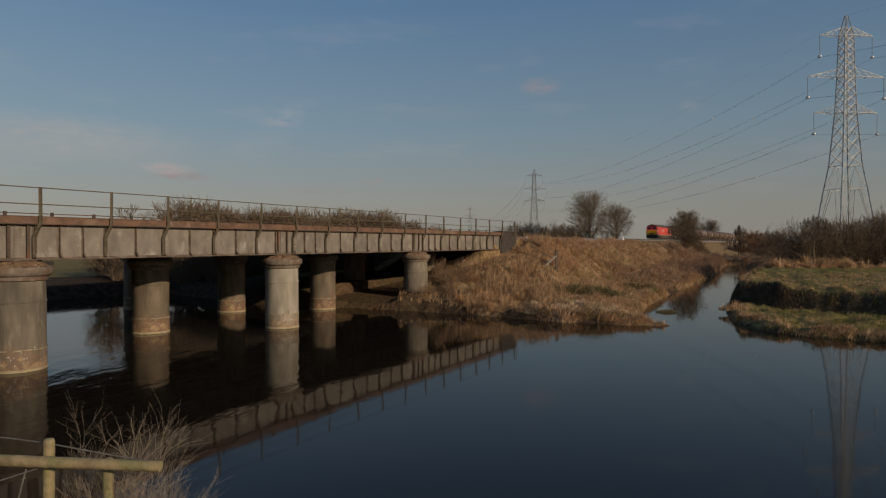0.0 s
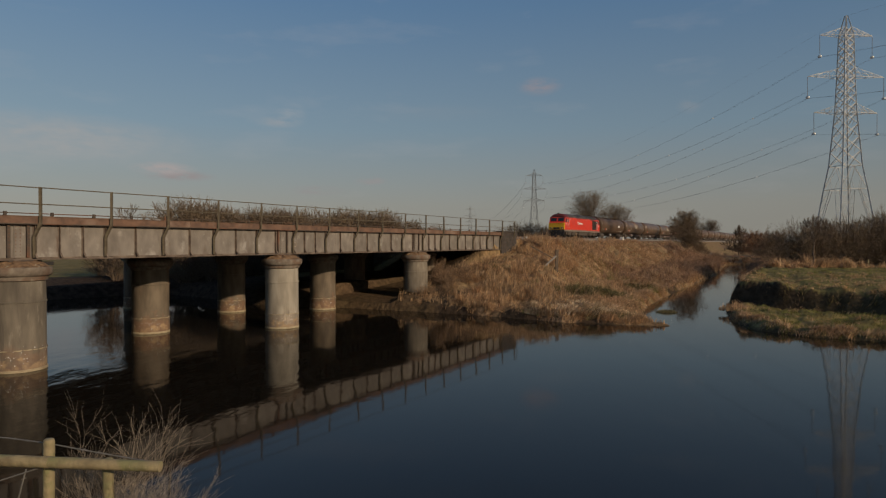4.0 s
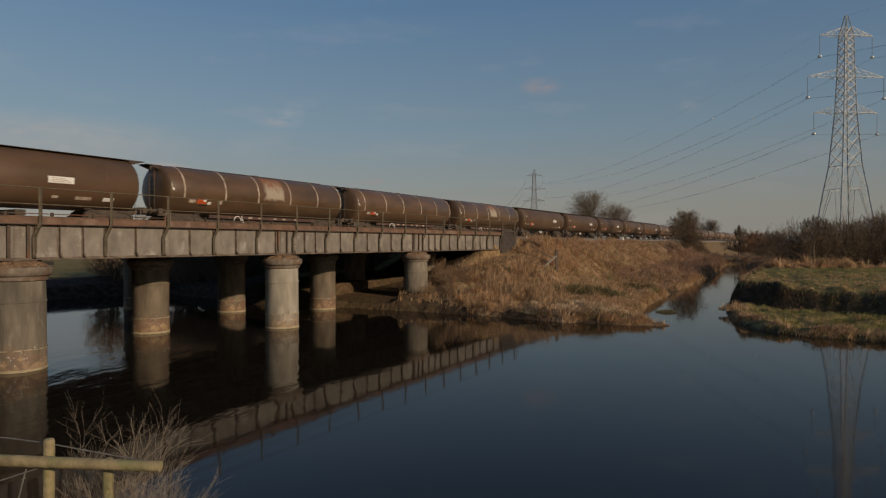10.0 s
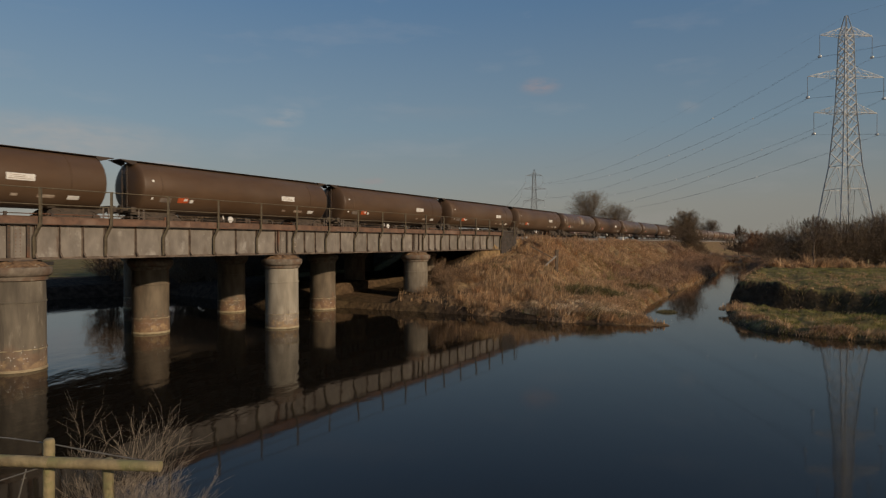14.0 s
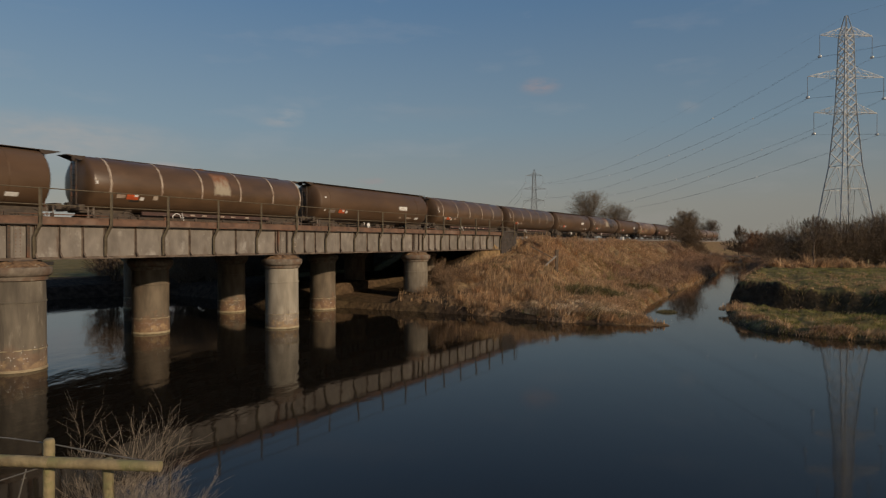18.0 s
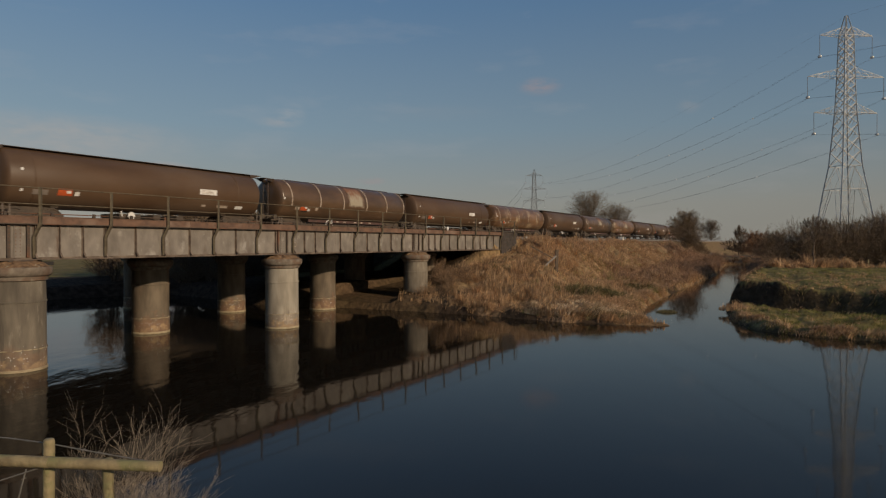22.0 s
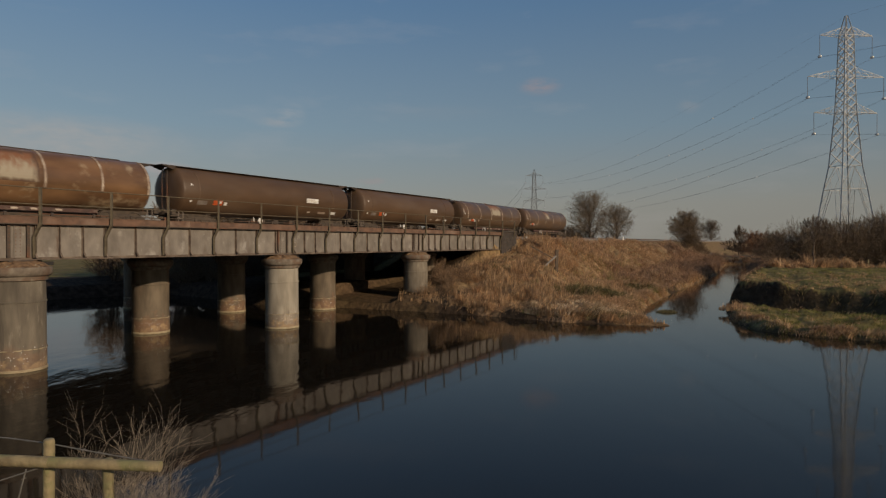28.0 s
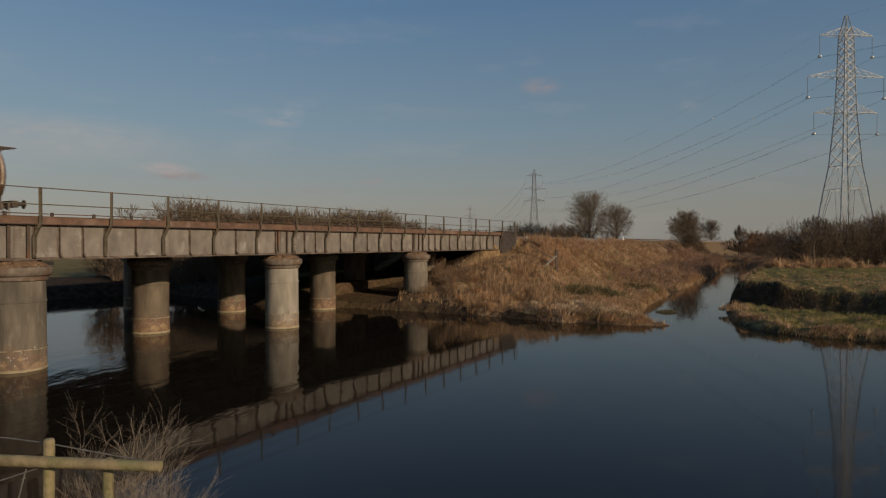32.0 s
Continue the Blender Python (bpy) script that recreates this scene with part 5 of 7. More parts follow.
            door = part("cab_door", boxed(min(X(1.60), X(2.12)), max(X(1.60), X(2.12)), min(yy, yy + y * 0.006), max(yy, yy + y * 0.006), 1.30, 3.20), M["red"], cab)
            part("door_window", boxed(min(X(1.68), X(2.04)), max(X(1.68), X(2.04)), min(yy + y * 0.007, yy + y * 0.012), max(yy + y * 0.007, yy + y * 0.012), 2.45, 3.08), M["glass"], door)
            for v in (1.54, 2.20):
                part("grab_rail", bar(bmesh.new(), (X(v), yy + y * 0.05, 1.55), (X(v), yy + y * 0.05, 3.0), 0.022, n=6), M["white"], cab, "white grab rail")
        part("number_bars", boxed(min(X(0.75), X(1.25)), max(X(0.75), X(1.25)), -W - 0.012, -W - 0.002, 2.12, 2.26), M["white"], cab, "white number as plain bars")
        part("horn", boxed(min(X(0.75), X(1.05)), max(X(0.75), X(1.05)), -0.14, 0.14, 3.86, 3.98, bevel=0.02), M["black"], cab)
        for y in (-0.87, 0.87):
            buffer(lo, X(0.02), y, -d, 0.38 if d > 0 else 0.12)
        part("buffer_beam", boxed(min(X(0.0), X(0.25)), max(X(0.0), X(0.25)), -1.28, 1.28, 0.70, 1.235), M["black"], lo)
        bm = bmesh.new()
        side_prism(bm, [(X(0.05), 0.25), (X(0.22), 0.25), (X(0.3), 0.69), (X(0.02), 0.69)], -1.2, 1.2)
        part("snow_plough", bm, M["black"], lo)
        part("coupling_hook", bar(bmesh.new(), (X(0.0), 0, 1.0), (X(-0.45), 0, 0.98), 0.08, 0.14), M["black"], lo)
        loco_bogie(lo, X(4.0))
    part("solebar", boxed(0.08, LOCO_L - 0.08, -W + 0.004, W - 0.004, 0.98, 1.236), M["solegrey"], lo, "dusty grey sole bar")
    # engine-room air intake: frame, dark void, slats
    gr = part("intake", boxed(14.75, 17.25, -W - 0.010, -W - 0.002, 1.46, 3.04), M["black"], lo, "dark side air intake with struts")
    for x in np.linspace(14.79, 17.21, 9):
        part("slat", boxed(x - 0.022, x + 0.022, -W - 0.03, -W - 0.010, 1.50, 3.00), M["bogie"], gr)
    bm = bmesh.new()
    bar(bm, (15.2, -W - 0.035, 1.5), (15.9, -W - 0.035, 3.0), 0.07, 0.02)
    bar(bm, (16.6, -W - 0.035, 1.5), (16.0, -W - 0.035, 3.0), 0.07, 0.02)
    part("strut", bm, M["bogie"], gr)
    part("intake", boxed(2.85, 5.35, W + 0.002, W + 0.010, 1.46, 3.04), M["black"], lo)
    # company mark as plain shapes
    part("mark_square", boxed(6.55, 7.15, -W - 0.008, -W - 0.002, 2.22, 2.64), M["white"], lo, "white square mark")
    part("mark_inner", boxed(6.63, 7.07, -W - 0.012, -W - 0.0085, 2.29, 2.57), M["red"], lo)
    part("mark_inner", boxed(6.70, 7.00, -W - 0.016, -W - 0.0125, 2.34, 2.52), M["white"], lo)
    for i in range(8):
        x = 7.38 + i * 0.255
        part("letter_bar", boxed(x, x + 0.185, -W - 0.008, -W - 0.002, 2.26, 2.52), M["white"], lo)
    part("sole_line", boxed(2.46, LOCO_L - 2.46, -W - 0.006, -W + 0.003, 1.245, 1.275), M["solegrey"], lo)
    part("underframe", boxed(0.6, LOCO_L - 0.6, -1.02, 1.02, 0.62, 0.976), M["black"], lo)
    part("fuel_tank", boxed(7.6, 12.5, -1.2, 1.2, 0.35, 0.975, bevel=0.08), M["bogie"], lo)
    loco_side = [(11.1, 11.25, 3.0, 3.13), (2.75, 2.87, 2.98, 3.12), (17.75, 17.87, 2.98, 3.12)]
    for a, b, z0, z1 in loco_side:
        part("notice", boxed(a, b, -W - 0.006, -W - 0.002, z0, z1), M["white"], lo)
    return tagged(lo, "bright red diesel locomotive with yellow nose ends", "locomotive")


LOCO_S = 3.5     # s of the locomotive's front at nine seconds
FIRST_S = 22.7


def gone(t):
    """Metres run since nine seconds."""
    return 18.34 * (t - 9) + 0.0369 * (t - 9) ** 2 + 0.2 * max(3 - t, 0) ** 2 + 0.14 * max(t - 30, 0) ** 2


loco = build_loco()
plain, ribbed = build_wagon(False), build_wagon(True)
RIBBED = {2, 3, 4, 10, 12, 13, 15, 17, 19, 20, 23, 24}
train = [(loco, LOCO_S)]
seen = {True: False, False: False}
wagons = []
for i in range(1, 25):
    rib = i in RIBBED
    src = ribbed if rib else plain
    w = copy_thing(src, pose(0, 0, 0)) if seen[rib] else src
    seen[rib] = True
    wagons.append(w)
    train.append((w, FIRST_S + (i - 1) * PITCH + (0.15 if i == 1 else 0.0)))
for i in (17, 20):
    for o in wagons[i - 1].children:
        if o.name.startswith("barrel"):
            o.data = o.data.copy()
            o.data.materials[0] = M["tankorange"]
# spill stains that mark single wagons: (wagon, from, to, lowest angle)
for i, a, b, lo_a, hi_a in ((2, 8.5, 10.7, -12, 75), (4, 8.5, 10.6, -8, 75), (10, 8.9, 10.4, -10, 60), (15, 8.6, 10.8, -12, 78), (20, 8.8, 10.9, -10, 60),
                            (23, 8.1, 10.9, 0, 70), (19, 8.4, 10.2, -5, 60), (24, 8.4, 9.6, 5, 70)):
    part("spill_stain", shell_arc(bmesh.new(), a, b, T_R - 0.006, lo_a, hi_a, 12, 0.010), M["stain"], wagons[i - 1], "pale run-down spill stain")
for i, text in ((2, "brown ribbed tank wagon with pale spill stain"), (4, "brown ribbed tank wagon with yellowish spill stain"), (15, "ribbed tank wagon with broad cream spill stain"),
                (17, "ribbed tank wagon with rust-orange blotches"), (20, "rust-orange streaked ribbed tank wagon"), (23, "ribbed tank wagon with scuffed grey patches"), (24, "last ribbed tank wagon with pale scuffs")):
    wagons[i - 1]["label"] = text


def tube(bm, pts, r, n=5):
    """A continuous tube through the points."""
    rings = []
    for i, p in enumerate(pts):
        d, a, b = frame_of(pts[min(i + 1, len(pts) - 1)] - pts[max(i - 1, 0)])
        rings.append([bm.verts.new(p + a * (r * math.cos(k * math.tau / n)) + b * (r * math.sin(k * math.tau / n))) for k in range(n)])
    for r0, r1 in zip(rings, rings[1:]):
        for k in range(n):
            bm.faces.new((r0[k], r0[(k + 1) % n], r1[(k + 1) % n], r1[k]))
    bm.faces.new(rings[0][::-1])
    bm.faces.new(rings[-1])
    return bm


# ---------------------------------------------------------------- grass
def blades_object(name, pos, height, lean, width, material, seed, label, category):
    """Bent three-face blades at the places pos; height, lean and width are given blade by blade."""
    rng = np.random.default_rng(seed)
    n = len(pos)
    az = 1.9 * wob(pos[:, 0], pos[:, 1], 0.9, seed) + 1.4 * wob(pos[:, 0], pos[:, 1], 0.21, seed) + rng.normal(0, 0.9, n)
    az2 = rng.uniform(0, math.tau, n)
    d = np.stack([np.cos(az), np.sin(az), 0 * az], 1)
    a = np.stack([np.cos(az2), np.sin(az2), 0 * az], 1)
    up = np.array([0, 0, 1.0])
    h, le, w = height[:, None], lean[:, None], width[:, None]
    mid = pos + up * h * 0.55 + d * h * le * 0.35
    tip = pos + up * h * (1 - 0.35 * le) + d * h * le
    v = np.stack([pos - a * w, pos + a * w, mid + a * w * 0.75, mid - a * w * 0.75, tip], 1).reshape(-1, 3)
    me = bpy.data.meshes.new(name)
    me.vertices.add(5 * n)
    me.vertices.foreach_set("co", v.ravel())
    me.loops.add(7 * n)
    k = np.arange(n)[:, None] * 5
    me.loops.foreach_set("vertex_index", (k + np.array([0, 1, 2, 3, 3, 2, 4])).ravel().astype(np.int32))
    me.polygons.add(2 * n)
    st = (np.arange(n)[:, None] * 7 + np.array([0, 4])).ravel().astype(np.int32)
    me.polygons.foreach_set("loop_start", st)
    me.update(calc_edges=True)
    me.validate()
    me.materials.append(material)
    ob = new(name, me)
    return tagged(ob, label, category, kind="stuff")


def tufts(seed, count, xr, yr, keep, per, spread, falloff=0.0):
    """Places of blades in tufts over a stretch of ground; keep(x, y) gives the share that grows."""
    rng = np.random.default_rng(seed)
    x = rng.uniform(*xr, count)
    t = rng.random(count)
    y = yr[0] + (yr[1] - yr[0]) * (t ** (1 + falloff))
    ok = rng.random(count) < keep(x, y)
    x, y = x[ok], y[ok]
    size = rng.uniform(0.5, 1.3, len(x)) * (0.72 + 0.42 * wob(x, y, 0.33, 7) + 0.34 * wob(x, y, 1.1, 2) + 0.25 * wob(x, y, 2.6, 4))
    x, y, size = np.repeat(x, per), np.repeat(y, per), np.repeat(size, per)
    r = spread * np.sqrt(rng.random(len(x)))
    a = rng.uniform(0, math.tau, len(x))
    x, y = x + r * np.cos(a), y + r * np.sin(a)
    z = ground_z(x, y) - 0.03
    size = size * rng.uniform(0.6, 1.1, len(x))
    return np.stack([x, y, z], 1), np.clip(size, 0.25, 1.6), rng


POST = (12.6, 70.0)


def rush_bed(x, y):
    """Hollows of the bank where rushes grow in place of straw."""
    e = np.hypot((x - 13.4) / 4.2, (y - 59.0) / 4.2) + 0.25 * wob(x, y, 1.3, 2)
    e2 = np.hypot((x - 6.5) / 2.6, (y - 66) / 1.5) + 0.25 * wob(x, y, 1.3, 5)
    e3 = np.hypot((x - 21.5) / 1.8, (y - 68) / 3.0) + 0.25 * wob(x, y, 1.3, 9)
    e4 = np.hypot((x - 12.5) / 2.2, (y - 46.2) / 0.7) + 0.25 * wob(x, y, 1.3, 3)
    return np.clip((e < 1) * 0.9 + (e2 < 0.8) * 0.45 + (e3 < 0.9) * 0.4 + (e4 < 1) * 0.6, 0, 1)


def cleared(x, y):
    """The trodden patch round the broken post."""
    return np.where((np.abs(x - POST[0] + 0.3 + 0.12 * (POST[1] - y)) < 1.9) & (y > POST[1] - 5.0) & (y < POST[1] + 0.4), 0.18, 1.0)


def is_right(x, y):
    return ((x - 24.0) * 0.855 - (y - 52.0) * 0.52 > 0) & (y > 20)


def build_grass():
    pos, size, rng = tufts(21, 11000, (2, 26), (45, 74), rush_bed, 11, 0.22)
    blades_object("rush_clumps", pos, 0.95 * size, rng.uniform(0.3, 1.3, len(pos)), 0.014 + 0.008 * rng.random(len(pos)), M["rush"], 21, "dark green rush clumps in a hollow of the bank", "rushes")

    def slope(x, y):
        p = x * DP.x + y * DP.y
        return ((p > 22.5) & (p < 31.8) & ~is_right(x, y)) * cleared(x, y) * (0.25 + 0.75 * smooth(-0.5, 0.3, wob(x, y, 1.4, 6)))
    pos, size, rng = tufts(23, 60000, (8, 75), (62, 160), slope, 8, 0.35, 0.5)
    blades_object("slope_grass", pos, 0.5 * size, rng.uniform(0.2, 1.2, len(pos)), 0.014 + 0.008 * rng.random(len(pos)), M["bramble"], 23, "brown withered grass on the embankment's slope", "grass")

    def thicket(x, y):
        d = river_distance(x, y)
        p = x * DP.x + y * DP.y
        return ((d > 0.4) & (d < 9 + 3 * wob(x, y, 0.3, 2)) & (p < 29) & (y > 68) & ~is_right(x, y)) * smooth(68, 84, y) * (0.3 + 0.7 * (wob(x, y, 0.8, 5) > -0.2))
    pos, size, rng = tufts(22, 42000, (24, 75), (68, 160), thicket, 8, 0.4, 0.4)
    size = size * (1 + 1.4 * smooth(82, 120, pos[:, 1]))
    blades_object("bramble_thicket", pos, 1.15 * size, rng.uniform(0.3, 1.2, len(pos)), 0.013 + 0.01 * rng.random(len(pos)), M["bramble"], 22, "russet leafless bramble along the stream bank", "brambles")

    def bank(x, y):
        p = x * DP.x + y * DP.y
        s = x * DS.x + y * DS.y
        d = river_distance(x, y)
        bare = (0.35 + 0.65 * smooth(-0.5, 0.3, wob(x, y, 0.24, 9))) * (0.35 + 0.65 * smooth(-0.4, 0.2, wob(x, y, 1.9, 3)))
        bare = bare * cleared(x, y) * (1 - 0.92 * rush_bed(x, y))
        bare = bare * np.where((p > 26.5) & (s < 54), 0.12, 1.0)
        return ((d > 0.25) & (p < 32.2) & (p > -5) & (s > 38) & ~is_right(x, y)) * bare
    pos, size, rng = tufts(11, 110000, (-16, 62), (43, 130), bank, 10, 0.30, 0.6)
    blades_object("dry_grass", pos, 0.8 * size, rng.uniform(0.2, 1.1, len(pos)), 0.013 + 0.014 * rng.random(len(pos)), M["straw"], 1, "long dry straw grass on the railway bank", "grass")

    def stalks(x, y):
        p = x * DP.x + y * DP.y
        return bank(x, y) * (p > 17) * (0.15 + 0.85 * (wob(x, y, 0.4, 14) > 0.1))
    pos, size, rng = tufts(18, 17000, (-4, 60), (46, 120), stalks, 8, 0.22, 0.5)
    blades_object("tall_stalks", pos, 1.45 * size, rng.uniform(0.05, 0.4, len(pos)), 0.015 + 0.014 * rng.random(len(pos)), M["straw"], 12, "tall pale dead stalks standing on the bank", "grass")

    def fringe(x, y):
        d = river_distance(x, y)
        return ((d > np.where((wob(x, y, 0.55, 6) > 0.35) | ((x > 4.9) & (x < 7.4) & (y < 54)), 0.75 + 0.3 * wob(x, y, 2.0, 4), 0.03)) & (d < 1.5) & (y > 36) & ((x * DP.x + y * DP.y < 26.5) | (x * DS.x + y * DS.y > 54)) & (x * DP.x + y * DP.y < 30.5) & ~(is_right(x, y) & (y > 50))) * (0.25 + 0.75 * (wob(x, y, 0.9, 4) > -0.2))
    pos, size, rng = tufts(12, 90000, (-16, 60), (36, 110), fringe, 11, 0.25, 0.35)
    size = size * (0.4 + 0.6 * smooth(0.5, 6.0, np.hypot(pos[:, 0] - 15.0, pos[:, 1] - 45.5)))
    blades_object("bank_sedge", pos, 0.62 * size, rng.uniform(0.4, 1.5, len(pos)), 0.016 + 0.008 * rng.random(len(pos)), M["straw"], 2, "drooping straw sedge along the water's edge", "grass")

    def darktuft(x, y):
        d = river_distance(x, y)
        p = x * DP.x + y * DP.y
        return ((d > 0.3) & (p < 27) & ~is_right(x, y) & (wob(x, y, 0.24, 9) < -0.08)) * 0.8
    pos, size, rng = tufts(13, 12000, (2, 55), (44, 105), darktuft, 8, 0.3, 0.4)
    blades_object("green_tussocks", pos, 0.62 * size, rng.uniform(0.2, 1.0, len(pos)), 0.018 + 0.008 * rng.random(len(pos)), M["green"], 3, "dull green tussocks among the straw", "grass")

    def thatch(x, y):
        e = np.hypot((x - 9.6) / 2.8, (y - 48.3) / 2.2) + 0.35 * wob(x, y, 0.9, 3)
        f = np.hypot((x - 13.4) / 2.4, (y - 49.0) / 1.8) + 0.35 * wob(x, y, 1.1, 8)
        return ((river_distance(x, y) > 0.35) & ~is_right(x, y)) * np.clip((e < 1) * 0.9 + (f < 0.8) * 0.5, 0, 1)
    pos, size, rng = tufts(27, 5200, (5, 18), (44, 54), thatch, 12, 0.3)
    blades_object("pale_thatch", pos, 0.85 * size, rng.uniform(0.7, 1.6, len(pos)), 0.014 + 0.01 * rng.random(len(pos)), M["thatch"], 27, "pale flattened thatch of dead grass above the water", "grass")

    def meadow(x, y):
        t = shelf(x, y)
        return (is_right(x, y) & (river_distance(x, y) > 0.1) & ((t < 50.0) | (t > 51.5))).astype(float)
    pos, size, rng = tufts(14, 15000, (20, 92), (30, 92), meadow, 7, 0.3, 0.35)
    blades_object("meadow_grass", pos, 0.2 * size, rng.uniform(0.2, 1.0, len(pos)), 0.018 + 0.01 * rng.random(len(pos)), M["green"], 4, "short green winter grass of the meadow", "grass")

    def meadow_straw(x, y):
        d = river_distance(x, y)
        t = shelf(x, y)
        edge = (np.abs(t - 51.75) < 0.3) | ((d < 0.7) & (t < 50) & (wob(x, y, 0.8, 2) > -0.2))
        return np.where(is_right(x, y) & (d > 0.0), np.where(edge, 0.5, np.where(t < 50, 0.10, np.where(t < 51.45, 0.02 + 0.9 * smooth(31, 40, x) * (wob(x, y, 0.7, 6) > 0.05), 0.16) + 0.25 * (t > 51.5) * (wob(x, y, 0.3, 6) > 0.45))), 0.0)
    pos, size, rng = tufts(15, 26000, (20, 80), (30, 75), meadow_straw, 9, 0.25, 0.4)
    blades_object("straw_tufts", pos, 0.34 * size, rng.uniform(0.3, 1.2, len(pos)), 0.016 + 0.008 * rng.random(len(pos)), M["straw"], 5, "straw-coloured tufts along the meadow's edge", "grass")

    def shelf_grass(x, y):
        d = river_distance(x, y)
        return (is_right(x, y) & (d > 0.02) & (shelf(x, y) < 50.2)) * (0.35 + 0.65 * (wob(x, y, 1.1, 3) > -0.1))
    pos, size, rng = tufts(24, 11000, (20, 60), (28, 58), shelf_grass, 9, 0.25, 0.3)
    blades_object("shelf_sedge", pos, 0.3 * size, rng.uniform(0.3, 1.3, len(pos)), 0.014 + 0.008 * rng.random(len(pos)), M["green"], 24, "olive green sedge on the low shelf by the water", "grass")

    def edge_slope(x, y):
        t = shelf(x, y)
        return (is_right(x, y) & (t > 49.9) & (t < 51.9)) * eased(x) * np.where(wob(x, y, 1.3, 8) > 0.1, 0.6, 0.12)
    pos, size, rng = tufts(25, 12000, (27, 60), (30, 60), edge_slope, 10, 0.3, 0.2)
    half = len(pos) // 2
    blades_object("slope_tussocks", pos[:half], 0.5 * size[:half], rng.uniform(0.5, 1.5, half), 0.018 + 0.01 * rng.random(half), M["rush"], 25, "dark rank tussocks on the meadow's eroded edge", "grass")
    blades_object("slope_straw", pos[half:], 0.45 * size[half:], rng.uniform(0.6, 1.6, len(pos) - half), 0.018 + 0.01 * rng.random(len(pos) - half), M["straw"], 26, "bleached straw hanging over the meadow's edge", "grass")

    def lip(x, y):
        t = shelf(x, y)
        return (is_right(x, y) & (t > 51.1) & (t < 52.1)) * np.where(wob(x, y, 0.95, 5) > 0.0, 0.8, 0.08)
    pos, size, rng = tufts(27, 5000, (24, 60), (30, 62), lip, 12, 0.3)
    blades_object("lip_tussocks", pos, 0.62 * size, rng.uniform(0.5, 1.7, len(pos)), 0.016 + 0.01 * rng.random(len(pos)), M["straw"], 27, "shaggy straw tussocks on the meadow's lip", "grass")

    def hedge_foot(x, y):
        return (is_right(x, y) & (np.abs(y - 90.5 - 0.6 * wob(x, y, 0.4)) < 1.8)) * np.where(wob(x, y, 0.8, 3) > 0.25, 1.0, 0.12)
    pos, size, rng = tufts(16, 3600, (44, 96), (86, 93.5), hedge_foot, 22, 0.5)
    blades_object("tall_dry_grass", pos, 1.9 * size, rng.uniform(0.2, 1.1, len(pos)), 0.028 + 0.012 * rng.random(len(pos)), M["straw"], 6, "tall pale dry grass at the hedge's foot", "grass")

    def reeds(x, y):
        d = river_distance(x, y)
        return ((d > 0.1) & (d < 5) & (y > 95)) * 0.7
    pos, size, rng = tufts(17, 4000, (40, 110), (95, 200), reeds, 9, 0.5)
    blades_object("reeds", pos, 1.2 * size, rng.uniform(0.05, 0.4, len(pos)), 0.035 + 0.015 * rng.random(len(pos)), M["reed"], 7, "russet winter reeds beside the stream", "reeds")
    # one tuft in the stream's mouth and one on the meadow's corner
    for cx, cy, z, r, name, label in ((19.3, 52.6, -0.05, 0.7, "water_tussock", "grass tussock standing in the water"), (24.6, 51.4, 0.3, 1.0, "dry_reed_clump", "clump of pale dry reeds on the bank's corner")):
        rng = np.random.default_rng(int(cx * 10))
        n = 420
        a, rr = rng.uniform(0, math.tau, n), r * np.sqrt(rng.random(n))
        pos = np.stack([cx + rr * np.cos(a) * 1.3, cy + rr * np.sin(a), np.full(n, z)], 1)
        blades_object(name, pos, rng.uniform(0.35, 0.7, n) * ((0.75 - 0.35 * rr / r) if z < 0 else (1.9 - 1.3 * rr / r)), rng.uniform(0.2, 1.0, n) * (1 if z < 0 else 0.5), np.full(n, 0.018), M["rush"] if z < 0 else M["straw"], 8, label, "grass")


# ---------------------------------------------------------------- bare trees and bushes
def stick(bm, p, q, r0, r1, n=3):
    """An uncapped tapering stick."""
    d, a, b = frame_of(q - p)
    r = [[bm.verts.new(c + a * (k * math.cos(i * math.tau / n)) + b * (k * math.sin(i * math.tau / n))) for i in range(n)] for c, k in ((p, r0), (q, r1))]
    for i in range(n):
        bm.faces.new((r[0][i], r[0][(i + 1) % n], r[1][(i + 1) % n], r[1][i]))


